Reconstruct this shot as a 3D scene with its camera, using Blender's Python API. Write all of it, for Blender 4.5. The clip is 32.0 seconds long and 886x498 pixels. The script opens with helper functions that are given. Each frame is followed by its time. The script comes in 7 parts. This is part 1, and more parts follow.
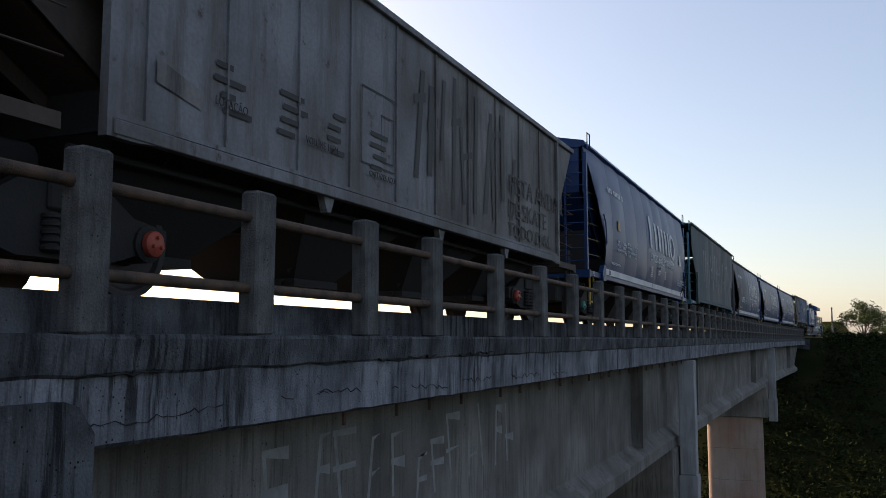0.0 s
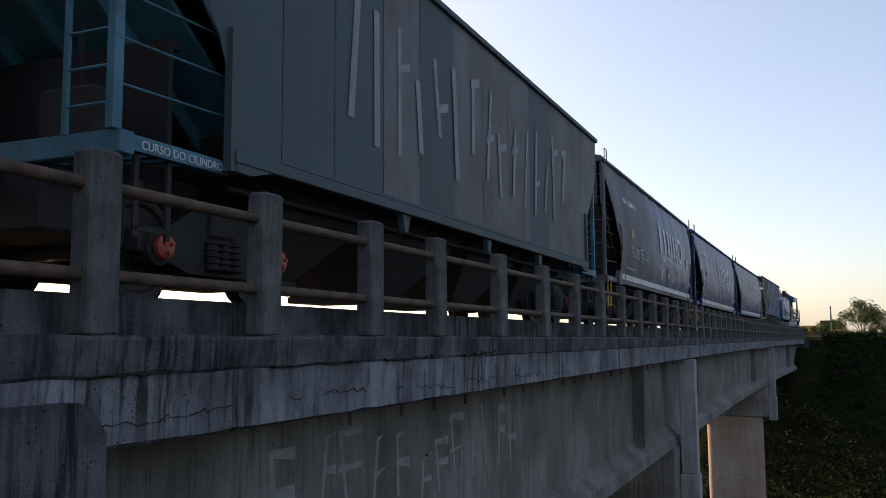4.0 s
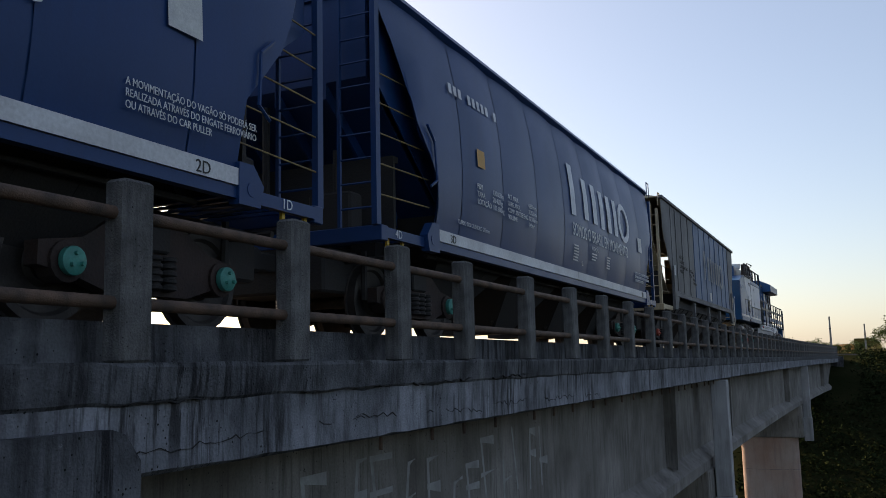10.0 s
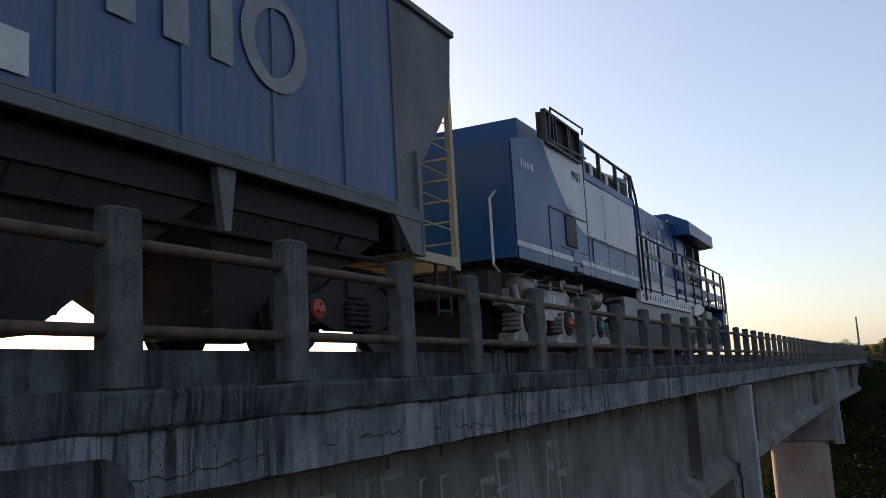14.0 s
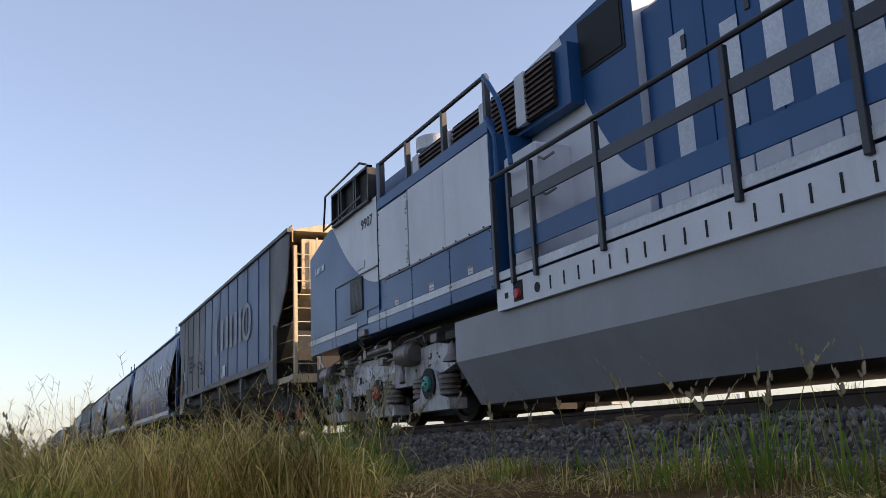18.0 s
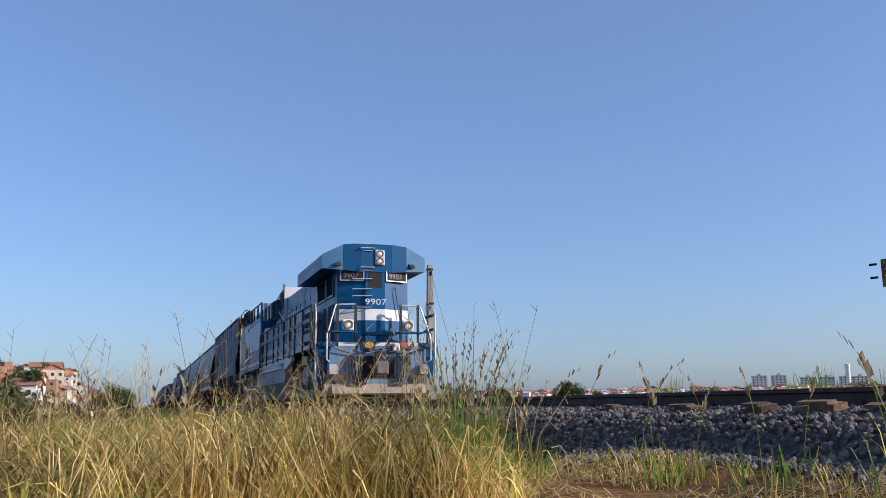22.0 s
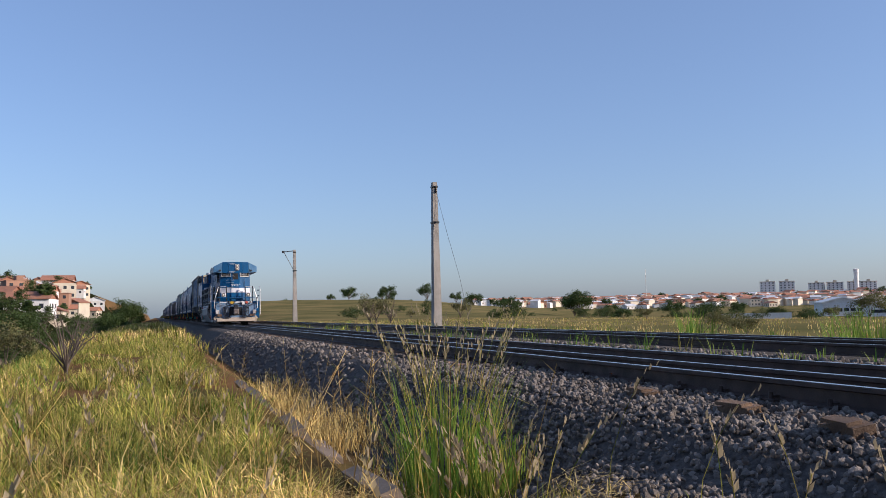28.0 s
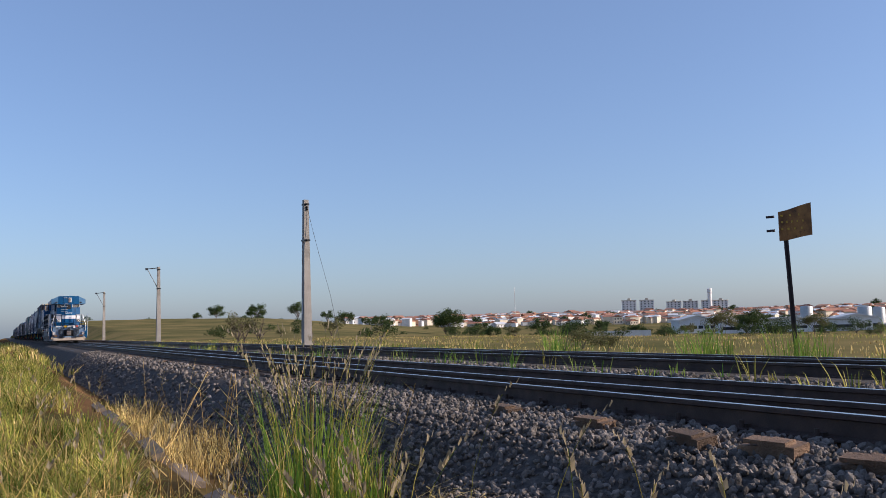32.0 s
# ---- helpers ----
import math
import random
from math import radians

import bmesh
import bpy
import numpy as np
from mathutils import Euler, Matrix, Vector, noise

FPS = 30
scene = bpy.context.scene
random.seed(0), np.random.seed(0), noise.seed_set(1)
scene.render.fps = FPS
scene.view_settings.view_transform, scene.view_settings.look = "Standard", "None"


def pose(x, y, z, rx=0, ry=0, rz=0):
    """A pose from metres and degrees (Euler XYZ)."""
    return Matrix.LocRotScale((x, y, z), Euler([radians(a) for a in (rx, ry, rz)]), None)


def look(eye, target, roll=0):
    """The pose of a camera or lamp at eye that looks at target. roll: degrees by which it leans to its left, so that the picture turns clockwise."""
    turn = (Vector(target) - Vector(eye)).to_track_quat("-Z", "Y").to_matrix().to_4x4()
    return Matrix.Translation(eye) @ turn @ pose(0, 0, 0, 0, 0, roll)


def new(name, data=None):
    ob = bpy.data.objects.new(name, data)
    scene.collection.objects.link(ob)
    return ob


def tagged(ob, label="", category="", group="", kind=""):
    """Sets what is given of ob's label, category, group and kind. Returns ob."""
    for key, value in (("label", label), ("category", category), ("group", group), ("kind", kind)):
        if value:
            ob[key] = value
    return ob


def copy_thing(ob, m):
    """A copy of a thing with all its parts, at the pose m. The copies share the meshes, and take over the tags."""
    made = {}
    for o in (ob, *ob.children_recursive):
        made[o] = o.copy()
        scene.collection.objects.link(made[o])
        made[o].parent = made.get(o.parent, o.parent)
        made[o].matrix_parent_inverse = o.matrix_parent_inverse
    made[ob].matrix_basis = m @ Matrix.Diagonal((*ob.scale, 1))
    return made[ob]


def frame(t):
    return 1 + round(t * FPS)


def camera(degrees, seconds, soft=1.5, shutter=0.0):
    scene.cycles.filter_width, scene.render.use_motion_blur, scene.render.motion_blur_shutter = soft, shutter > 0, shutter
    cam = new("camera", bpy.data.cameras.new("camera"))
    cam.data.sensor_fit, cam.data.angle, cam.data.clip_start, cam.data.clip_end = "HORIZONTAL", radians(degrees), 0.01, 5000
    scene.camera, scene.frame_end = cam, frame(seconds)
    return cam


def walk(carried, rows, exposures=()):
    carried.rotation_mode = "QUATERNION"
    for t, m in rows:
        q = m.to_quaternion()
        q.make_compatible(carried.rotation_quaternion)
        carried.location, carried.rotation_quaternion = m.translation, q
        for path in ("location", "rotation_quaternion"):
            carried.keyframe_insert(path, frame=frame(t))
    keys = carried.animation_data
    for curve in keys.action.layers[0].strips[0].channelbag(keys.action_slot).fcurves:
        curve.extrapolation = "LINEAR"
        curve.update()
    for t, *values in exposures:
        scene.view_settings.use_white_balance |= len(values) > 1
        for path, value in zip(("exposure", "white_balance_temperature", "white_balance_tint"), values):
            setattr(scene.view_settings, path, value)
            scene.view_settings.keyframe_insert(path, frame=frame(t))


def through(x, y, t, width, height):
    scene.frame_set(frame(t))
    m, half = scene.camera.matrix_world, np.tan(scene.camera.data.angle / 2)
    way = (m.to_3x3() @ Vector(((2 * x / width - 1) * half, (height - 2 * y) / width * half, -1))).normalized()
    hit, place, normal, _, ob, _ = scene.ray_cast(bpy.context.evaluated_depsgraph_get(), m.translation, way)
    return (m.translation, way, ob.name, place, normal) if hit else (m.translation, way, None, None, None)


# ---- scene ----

# ---- camera ----
# seconds, eye, heading (degrees from +x), tilt up, lean
PATH = [
    (0, 0.053, 0.106, -0.018, 23.16, 5.83, 0.02),
    (0.5, 0.046, 0.111, -0.005, 23.15, 5.89, -0.09),
    (1, 0.014, 0.121, -0.011, 22.90, 5.97, 0.03),
    (1.5, 0.008, 0.115, -0.023, 22.91, 5.50, -0.03),
    (2, 0.005, 0.122, -0.029, 23.02, 5.42, -0.03),
    (2.5, -0.004, 0.116, -0.021, 22.74, 4.96, 0.17),
    (3, -0.008, 0.130, -0.021, 22.78, 5.03, 0.29),
    (3.5, -0.002, 0.138, -0.031, 22.95, 5.44, -0.02),
    (5.5, 0.015, 0.165, -0.033, 23.24, 6.54, -0.63),
    (6, 0.010, 0.161, -0.039, 23.42, 6.48, -0.56),
    (6.5, 0.001, 0.156, -0.051, 23.58, 6.57, -0.75),
    (7, -0.023, 0.165, -0.040, 23.73, 6.46, -0.41),
    (7.5, -0.026, 0.165, -0.042, 23.79, 6.53, -0.07),
    (8, 0.002, 0.172, -0.052, 23.98, 6.60, -0.04),
    (8.5, 0.023, 0.161, -0.042, 24.01, 6.72, -0.34),
    (9, 0.014, 0.151, -0.049, 24.12, 6.94, -0.75),
    (9.5, -0.022, 0.132, -0.040, 24.47, 7.14, -1.00),
    (10, -0.021, 0.137, -0.051, 24.74, 7.58, -1.37),
    (10.5, -0.039, 0.129, -0.037, 25.13, 7.70, -1.54),
    (11, -0.051, 0.134, -0.029, 25.41, 8.01, -1.79),
    (11.5, -0.068, 0.148, -0.016, 25.35, 8.16, -1.95),
    (12, -0.064, 0.151, -0.021, 24.94, 8.45, -2.21),
    (12.5, -0.023, 0.143, -0.030, 25.08, 8.24, -2.30),
    (13, 0.030, 0.099, -0.080, 25.45, 8.29, -2.81),
    (13.5, 0.114, 0.057, -0.066, 25.77, 8.47, -3.17),
    (15.5, 0.006, -0.063, 0.010, 33.87, 10.39, -4.52),
    (16, -0.099, -0.023, 0.053, 63.57, 16.09, -4.27),
    (16.5, -0.398, 0.058, 0.174, 102.82, 19.72, -2.71),
    (17, -0.589, -0.053, 0.169, 134.85, 20.43, -2.33),
    (17.5, -0.561, -0.024, 0.136, 151.92, 17.47, -3.18),
    (18, -0.673, -0.018, 0.066, 154.75, 12.31, -2.48),
    (18.5, -0.798, 0.010, 0.053, 155.29, 11.65, -2.01),
    (19, -0.892, 0.046, 0.078, 155.24, 11.06, -2.51),
    (19.5, -1.098, -0.017, 0.057, 155.87, 10.96, -1.66),
    (20, -1.144, -0.014, 0.021, 156.51, 11.47, -1.48),
    (20.5, -1.238, 0.033, -0.003, 156.87, 10.73, -1.82),
    (21, -1.442, 0.123, 0.035, 157.85, 10.18, -1.98),
    (21.5, -1.764, 0.219, 0.128, 160.83, 9.91, -1.91),
    (22, -2.099, 0.313, 0.226, 161.18, 10.01, -0.70),
    (22.5, -2.458, 0.388, 0.335, 161.38, 9.22, -0.56),
    (23, -2.828, 0.502, 0.457, 160.74, 7.45, -1.38),
    (23.5, -3.213, 0.644, 0.592, 158.80, 5.62, -1.29),
    (24, -3.445, 0.852, 0.725, 160.22, 4.66, -1.10),
    (24.5, -3.566, 0.937, 0.834, 160.32, 3.82, -0.69),
    (26.5, -3.687, 1.031, 0.888, 160.36, 3.61, -0.40),
    (27, -3.687, 1.040, 0.884, 160.22, 3.65, -0.31),
    (27.5, -3.696, 1.039, 0.885, 160.17, 3.98, -0.55),
    (28, -3.695, 1.036, 0.882, 161.86, 4.09, -1.18),
    (28.5, -3.715, 1.038, 0.875, 162.83, 3.93, -1.27),
    (29, -3.710, 1.035, 0.879, 162.50, 3.68, -1.26),
    (29.5, -3.686, 1.054, 0.890, 157.78, 3.85, -1.13),
    (30, -3.669, 1.051, 0.897, 155.41, 4.29, -1.31),
    (30.5, -3.649, 1.040, 0.891, 155.72, 4.58, -1.53),
    (31, -3.635, 1.051, 0.886, 153.75, 4.73, -1.59),
    (31.5, -3.628, 1.051, 0.884, 153.43, 4.74, -1.38),
    (32, -3.620, 1.044, 0.890, 153.51, 5.10, -1.37),
]

cam = camera(53.45, 32.0, soft=0.4)


def aim(x, y, z, heading, tilt, lean):
    h, a = radians(heading), radians(tilt)
    return look((x, y, z), (x + 10 * math.cos(h) * math.cos(a), y + 10 * math.sin(h) * math.cos(a), z + 10 * math.sin(a)), lean)


# seconds, stops, kelvin, tint
LIGHT = [(0,0.87,8000,18),(1.2,0.87,7900,18),(2,1.06,7900,20),(3.5,1.03,7900,20),(5.5,0.96,8000,19),(9,0.86,7850,17),(13.5,0.88,7900,18),(15.5,0.80,6600,17),(16,0.92,5700,19),(16.5,1.4,7300,20),(17,1.85,9200,22),(17.6,1.62,8300,22),(18,1.25,7800,22),(19,1.0,7250,22),(19.6,0.64,6300,19),(20.5,0.44,5750,16),(22.4,0.42,5600,15),(24,0.44,5850,17),(32,0.45,5950,18)]
walk(cam, [(t, aim(*p)) for t, *p in PATH], LIGHT)
SPEED, BRAKE = 7.2786, -0.01987


def run(t):
    """How far the train has gone towards -x at t seconds."""
    return SPEED * t + BRAKE * (t - 16) ** 2

# ---- light ----
SUN_AZ, SUN_EL = 57.0, 23.0     # degrees from +x towards +y, and above the horizon
world = bpy.data.worlds.new("sky")
scene.world = world
world.use_nodes = True
wn = world.node_tree.nodes
sky = wn.new("ShaderNodeTexSky")
sky.sky_type, sky.sun_disc = "NISHITA", False
sky.sun_elevation, sky.sun_rotation = radians(SUN_EL), radians(90 - SUN_AZ)
sky.air_density, sky.dust_density, sky.ozone_density = 1.0, 1.3, 3.4
wn["Background"].inputs["Strength"].default_value = 0.115
haze = wn.new("ShaderNodeMix")          # faint lavender haze of the whole sky
haze.data_type, haze.blend_type = "RGBA", "MIX"
haze.inputs[0].default_value, haze.inputs[7].default_value = 0.26, (2.1, 2.75, 3.8, 1.0)
world.node_tree.links.new(sky.outputs[0], haze.inputs[6])
world.node_tree.links.new(haze.outputs[2], wn["Background"].inputs["Color"])
sun = new("sun", bpy.data.lights.new("sun", "SUN"))
sun.data.energy, sun.data.angle, sun.data.color = 4.2, radians(0.55), (1.0, 0.85, 0.64)
ca, sa, ce, se = (f(radians(a)) for a in (SUN_AZ, SUN_EL) for f in (math.cos, math.sin))
sun.matrix_world = look((200 * ca * ce, 200 * sa * ce, 200 * se), (0, 0, 0))
# ---- small tools ----
R = random.Random(7)


def surf(name, a, b=None, rough=0.8, metal=0.0, scale=3.0, fine=60.0, bump=0.2, streak=0.0, dark=None, worn=None, amount=0.5, island=0.0, each=0.0, spec=0.5, runs=(4.0, 4.0, 0.45), grit=0.35, pits=0.0, drips=0.0):
    """A two-scale surface. a, b: colours mixed by a broad noise; streak: runs of dirt down the sides in the colour dark; worn: colour of small
    chips and rust; island / each: brightness change by loose piece or by object."""
    m = bpy.data.materials.new(name)
    m.use_nodes = True
    n, l = m.node_tree.nodes, m.node_tree.links
    p = n["Principled BSDF"]
    p.inputs["Roughness"].default_value, p.inputs["Metallic"].default_value = rough, metal
    p.inputs["Specular IOR Level"].default_value = spec
    tc = n.new("ShaderNodeTexCoord")

    def noise_node(s, detail=6.0, stretch=None, power=0.55):
        t = n.new("ShaderNodeTexNoise")
        t.inputs["Scale"].default_value, t.inputs["Detail"].default_value, t.inputs["Roughness"].default_value = s, detail, power
        if stretch:
            mp = n.new("ShaderNodeMapping")
            mp.inputs["Scale"].default_value = stretch
            l.new(tc.outputs["Object"], mp.inputs[0])
            l.new(mp.outputs[0], t.inputs["Vector"])
        else:
            l.new(tc.outputs["Object"], t.inputs["Vector"])
        return t

    def ramp(src, lo, hi):
        r = n.new("ShaderNodeMapRange")
        r.inputs["From Min"].default_value, r.inputs["From Max"].default_value = lo, hi
        l.new(src, r.inputs[0])
        return r.outputs[0]

    def mix(fac, c1, c2, mode="MIX"):
        x = n.new("ShaderNodeMix")
        x.data_type, x.blend_type = "RGBA", mode
        for src, i in ((fac, 0), (c1, 6), (c2, 7)):
            if isinstance(src, (int, float)):
                x.inputs[i].default_value = src
            elif isinstance(src, tuple):
                x.inputs[i].default_value = (*src, 1.0)
            else:
                l.new(src, x.inputs[i])
        return x.outputs[2]

    b = b or tuple(c * 0.75 for c in a)
    broad = noise_node(scale)
    col = mix(ramp(broad.outputs[0], 0.35, 0.68), a, b)
    grain = noise_node(fine, 4.0)
    col = mix(grit, col, mix(ramp(grain.outputs[0], 0.3, 0.7), (0.55, 0.55, 0.55), (1.25, 1.25, 1.25)), "MULTIPLY")
    if streak:
        s = noise_node(1.0, 6.0, runs, 0.72)
        col = mix(mix(1.0, mix(ramp(s.outputs[0], 0.47, 0.66), (0, 0, 0), (1, 1, 1)), (streak,) * 3, "MULTIPLY"), col, dark or (0.02, 0.02, 0.02))
    if drips:
        s2 = noise_node(1.0, 5.0, (17.0, 17.0, 0.9), 0.65)
        gate = noise_node(0.9, 3.0)
        k = mix(1.0, mix(ramp(s2.outputs[0], 0.50, 0.60), (0, 0, 0), (1, 1, 1)), mix(ramp(gate.outputs[0], 0.40, 0.58), (0, 0, 0), (drips,) * 3), "MULTIPLY")
        col = mix(k, col, dark or (0.02, 0.02, 0.02))
    if pits:
        vo = n.new("ShaderNodeTexVoronoi")
        vo.inputs["Scale"].default_value = 26.0
        l.new(tc.outputs["Object"], vo.inputs["Vector"])
        sz = noise_node(7.0, 2.0)
        cut = n.new("ShaderNodeMath")
        cut.operation = "MULTIPLY_ADD"
        cut.inputs[1].default_value, cut.inputs[2].default_value = -0.55, 0.62
        l.new(sz.outputs[0], cut.inputs[0])
        less = n.new("ShaderNodeMath")
        less.operation = "ADD"
        l.new(vo.outputs["Distance"], less.inputs[0])
        l.new(cut.outputs[0], less.inputs[1])
        col = mix(ramp(less.outputs[0], 0.46, 0.40), col, tuple(c * (1 - pits) for c in (0.04, 0.04, 0.042)))
    if worn:
        w = noise_node(scale * 4.0, 8.0, None, 0.7)
        col = mix(ramp(w.outputs[0], 0.72 - 0.2 * amount, 0.76 - 0.12 * amount), col, worn)
    if island:
        g = n.new("ShaderNodeNewGeometry")
        v = mix(g.outputs["Random Per Island"], (1 - island,) * 3, (1 + island,) * 3)
        col = mix(1.0, col, v, "MULTIPLY")
    if each:
        o = n.new("ShaderNodeObjectInfo")
        v = mix(o.outputs["Random"], (1 - each,) * 3, (1 + each,) * 3)
        col = mix(1.0, col, v, "MULTIPLY")
    l.new(col, p.inputs["Base Color"])
    rr = n.new("ShaderNodeMapRange")
    rr.inputs["To Min"].default_value, rr.inputs["To Max"].default_value = max(0.02, rough - 0.12), min(1.0, rough + 0.12)
    l.new(broad.outputs[0], rr.inputs[0])
    l.new(rr.outputs[0], p.inputs["Roughness"])
    if bump:
        bp = n.new("ShaderNodeBump")
        bp.inputs["Strength"].default_value, bp.inputs["Distance"].default_value = bump, 0.02
        l.new(grain.outputs[0], bp.inputs["Height"])
        l.new(bp.outputs[0], p.inputs["Normal"])
    return m


def leafy(name, a, b, through=0.35, spread=0.45):
    """Thin leaves and blades that let some light through; the hue changes from blade to blade."""
    m = bpy.data.materials.new(name)
    m.use_nodes = True
    n, l = m.node_tree.nodes, m.node_tree.links
    p = n["Principled BSDF"]
    p.inputs["Roughness"].default_value, p.inputs["Specular IOR Level"].default_value = 0.6, 0.12
    g = n.new("ShaderNodeNewGeometry")
    x = n.new("ShaderNodeMix")
    x.data_type = "RGBA"
    x.inputs[6].default_value, x.inputs[7].default_value = (*a, 1), (*b, 1)
    l.new(g.outputs["Random Per Island"], x.inputs[0])
    tex = n.new("ShaderNodeTexNoise")
    tex.inputs["Scale"].default_value = 0.9
    tc = n.new("ShaderNodeTexCoord")
    l.new(tc.outputs["Object"], tex.inputs["Vector"])
    v = n.new("ShaderNodeMix")
    v.data_type, v.blend_type = "RGBA", "MULTIPLY"
    v.inputs[0].default_value = 1.0
    k = n.new("ShaderNodeMapRange")
    k.inputs["From Min"].default_value, k.inputs["From Max"].default_value = 0.3, 0.7
    k.inputs["To Min"].default_value, k.inputs["To Max"].default_value = 1 - spread, 1 + spread
    l.new(tex.outputs[0], k.inputs[0])
    l.new(x.outputs[2], v.inputs[6])
    l.new(k.outputs[0], v.inputs[7])
    l.new(v.outputs[2], p.inputs["Base Color"])
    t = n.new("ShaderNodeBsdfTranslucent")
    l.new(v.outputs[2], t.inputs["Color"])
    ms = n.new("ShaderNodeMixShader")
    ms.inputs[0].default_value = through
    l.new(p.outputs[0], ms.inputs[1])
    l.new(t.outputs[0], ms.inputs[2])
    l.new(ms.outputs[0], n["Material Output"].inputs["Surface"])
    return m


def glass(name, tint=(0.02, 0.025, 0.03), rough=0.08):
    m = bpy.data.materials.new(name)
    m.use_nodes = True
    p = m.node_tree.nodes["Principled BSDF"]
    p.inputs["Base Color"].default_value = (*tint, 1)
    p.inputs["Roughness"].default_value = rough
    p.inputs["IOR"].default_value = 1.5
    return m


class Geo:
    """Collects plain geometry quickly and makes one mesh of it."""

    def __init__(self):
        self.v, self.f, self.k = [], [], []

    def add(self, verts, faces, k=0):
        o = len(self.v)
        self.v.extend(verts)
        self.f.extend([[i + o for i in q] for q in faces])
        self.k.extend([k] * len(faces))
        return self

    def box(self, x0, x1, y0, y1, z0, z1, k=0, bev=0.0):
        if bev <= 0 or min(x1 - x0, y1 - y0, z1 - z0) < 2.2 * bev:
            v = [(x, y, z) for z in (z0, z1) for y in (y0, y1) for x in (x0, x1)]
            return self.add(v, [(0, 2, 3, 1), (4, 5, 7, 6), (0, 1, 5, 4), (2, 6, 7, 3), (0, 4, 6, 2), (1, 3, 7, 5)], k)
        b, v, f = bev, [], []
        for z, ins in ((z0, b), (z0 + b, 0), (z1 - b, 0), (z1, b)):
            xa, xb, ya, yb = x0 + ins, x1 - ins, y0 + ins, y1 - ins
            c = b if not ins else b * 0.5
            v += [(xa + c, ya, z), (xb - c, ya, z), (xb, ya + c, z), (xb, yb - c, z), (xb - c, yb, z), (xa + c, yb, z), (xa, yb - c, z), (xa, ya + c, z)]
        f.append(list(range(7, -1, -1)))
        f.append(list(range(24, 32)))
        for r in range(3):
            for i in range(8):
                j = (i + 1) % 8
                f.append((r * 8 + i, r * 8 + j, r * 8 + 8 + j, r * 8 + 8 + i))
        return self.add(v, f, k)

    def prism(self, poly, axis, a, b, k=0):
        """poly: outline in the two other axes in turn (x: y,z; y: x,z; z: x,y), drawn out along axis from a to b."""
        n = len(poly)

        def at(q, s):
            return {"x": (s, q[0], q[1]), "y": (q[0], s, q[1]), "z": (q[0], q[1], s)}[axis]
        v = [at(q, a) for q in poly] + [at(q, b) for q in poly]
        f = [list(range(n)), list(range(2 * n - 1, n - 1, -1))]
        f += [(i, i + n, (i + 1) % n + n, (i + 1) % n) for i in range(n)]
        return self.add(v, f, k)

    def rod(self, p, q, r, n=8, k=0, r2=None, caps=True):
        p, q = Vector(p), Vector(q)
        d = (q - p)
        if d.length < 1e-6:
            return self
        d.normalize()
        u = d.orthogonal().normalized()
        w = d.cross(u)
        r2 = r if r2 is None else r2
        v = []
        for c, rad in ((p, r), (q, r2)):
            for i in range(n):
                a = 2 * math.pi * i / n
                v.append(tuple(c + (u * math.cos(a) + w * math.sin(a)) * rad))
        f = [(i, (i + 1) % n, (i + 1) % n + n, i + n) for i in range(n)]
        if caps:
            f += [list(range(n - 1, -1, -1)), list(range(n, 2 * n))]
        return self.add(v, f, k)

    def path(self, pts, r, n=6, k=0):
        for a, b in zip(pts, pts[1:]):
            self.rod(a, b, r, n, k)
        return self

    def lathe(self, c, axis, prof, n=20, k=0):
        """prof: (along, radius) from end to end round the axis through c."""
        ax = {"x": Vector((1, 0, 0)), "y": Vector((0, 1, 0)), "z": Vector((0, 0, 1))}[axis]
        u = ax.orthogonal().normalized()
        w = ax.cross(u)
        c = Vector(c)
        v = [tuple(c + ax * s + (u * math.cos(2 * math.pi * i / n) + w * math.sin(2 * math.pi * i / n)) * max(r, 1e-4)) for s, r in prof for i in range(n)]
        f = []
        for j in range(len(prof) - 1):
            f += [(j * n + i, j * n + (i + 1) % n, (j + 1) * n + (i + 1) % n, (j + 1) * n + i) for i in range(n)]
        f += [list(range(n - 1, -1, -1)), list(range((len(prof) - 1) * n, len(prof) * n))]
        return self.add(v, f, k)

    def quad(self, a, b, c, d, k=0):
        return self.add([a, b, c, d], [(0, 1, 2, 3)], k)

    def mesh(self, name, mats, smooth=False):
        me = bpy.data.meshes.new(name)
        me.from_pydata([tuple(q) for q in self.v], [], self.f)
        for m in (mats if isinstance(mats, (list, tuple)) else [mats]):
            me.materials.append(m)
        if isinstance(mats, (list, tuple)) and len(mats) > 1:
            me.polygons.foreach_set("material_index", self.k)
        me.update()
        b = bmesh.new()
        b.from_mesh(me)
        if len(me.polygons) < 60000:
            bmesh.ops.recalc_face_normals(b, faces=b.faces)
        b.to_mesh(me)
        b.free()
        if smooth:
            me.polygons.foreach_set("use_smooth", [True] * len(me.polygons))
            me.set_sharp_from_angle(angle=radians(38))
        return me


def part(name, geo, mats, parent=None, label="", smooth=False, at=None):
    ob = new(name, geo.mesh(name, mats, smooth) if isinstance(geo, Geo) else geo)
    if parent is not None:
        ob.parent = parent
    if at is not None:
        ob.matrix_basis = at
    if label:
        ob["label"] = label
    return ob


def thing(name, geo, mats, label, category, group="", kind="", smooth=False, at=None):
    ob = part(name, geo, mats, None, "", smooth, at) if geo is not None else new(name)
    if geo is None and at is not None:
        ob.matrix_basis = at
    return tagged(ob, label, category, group, kind)


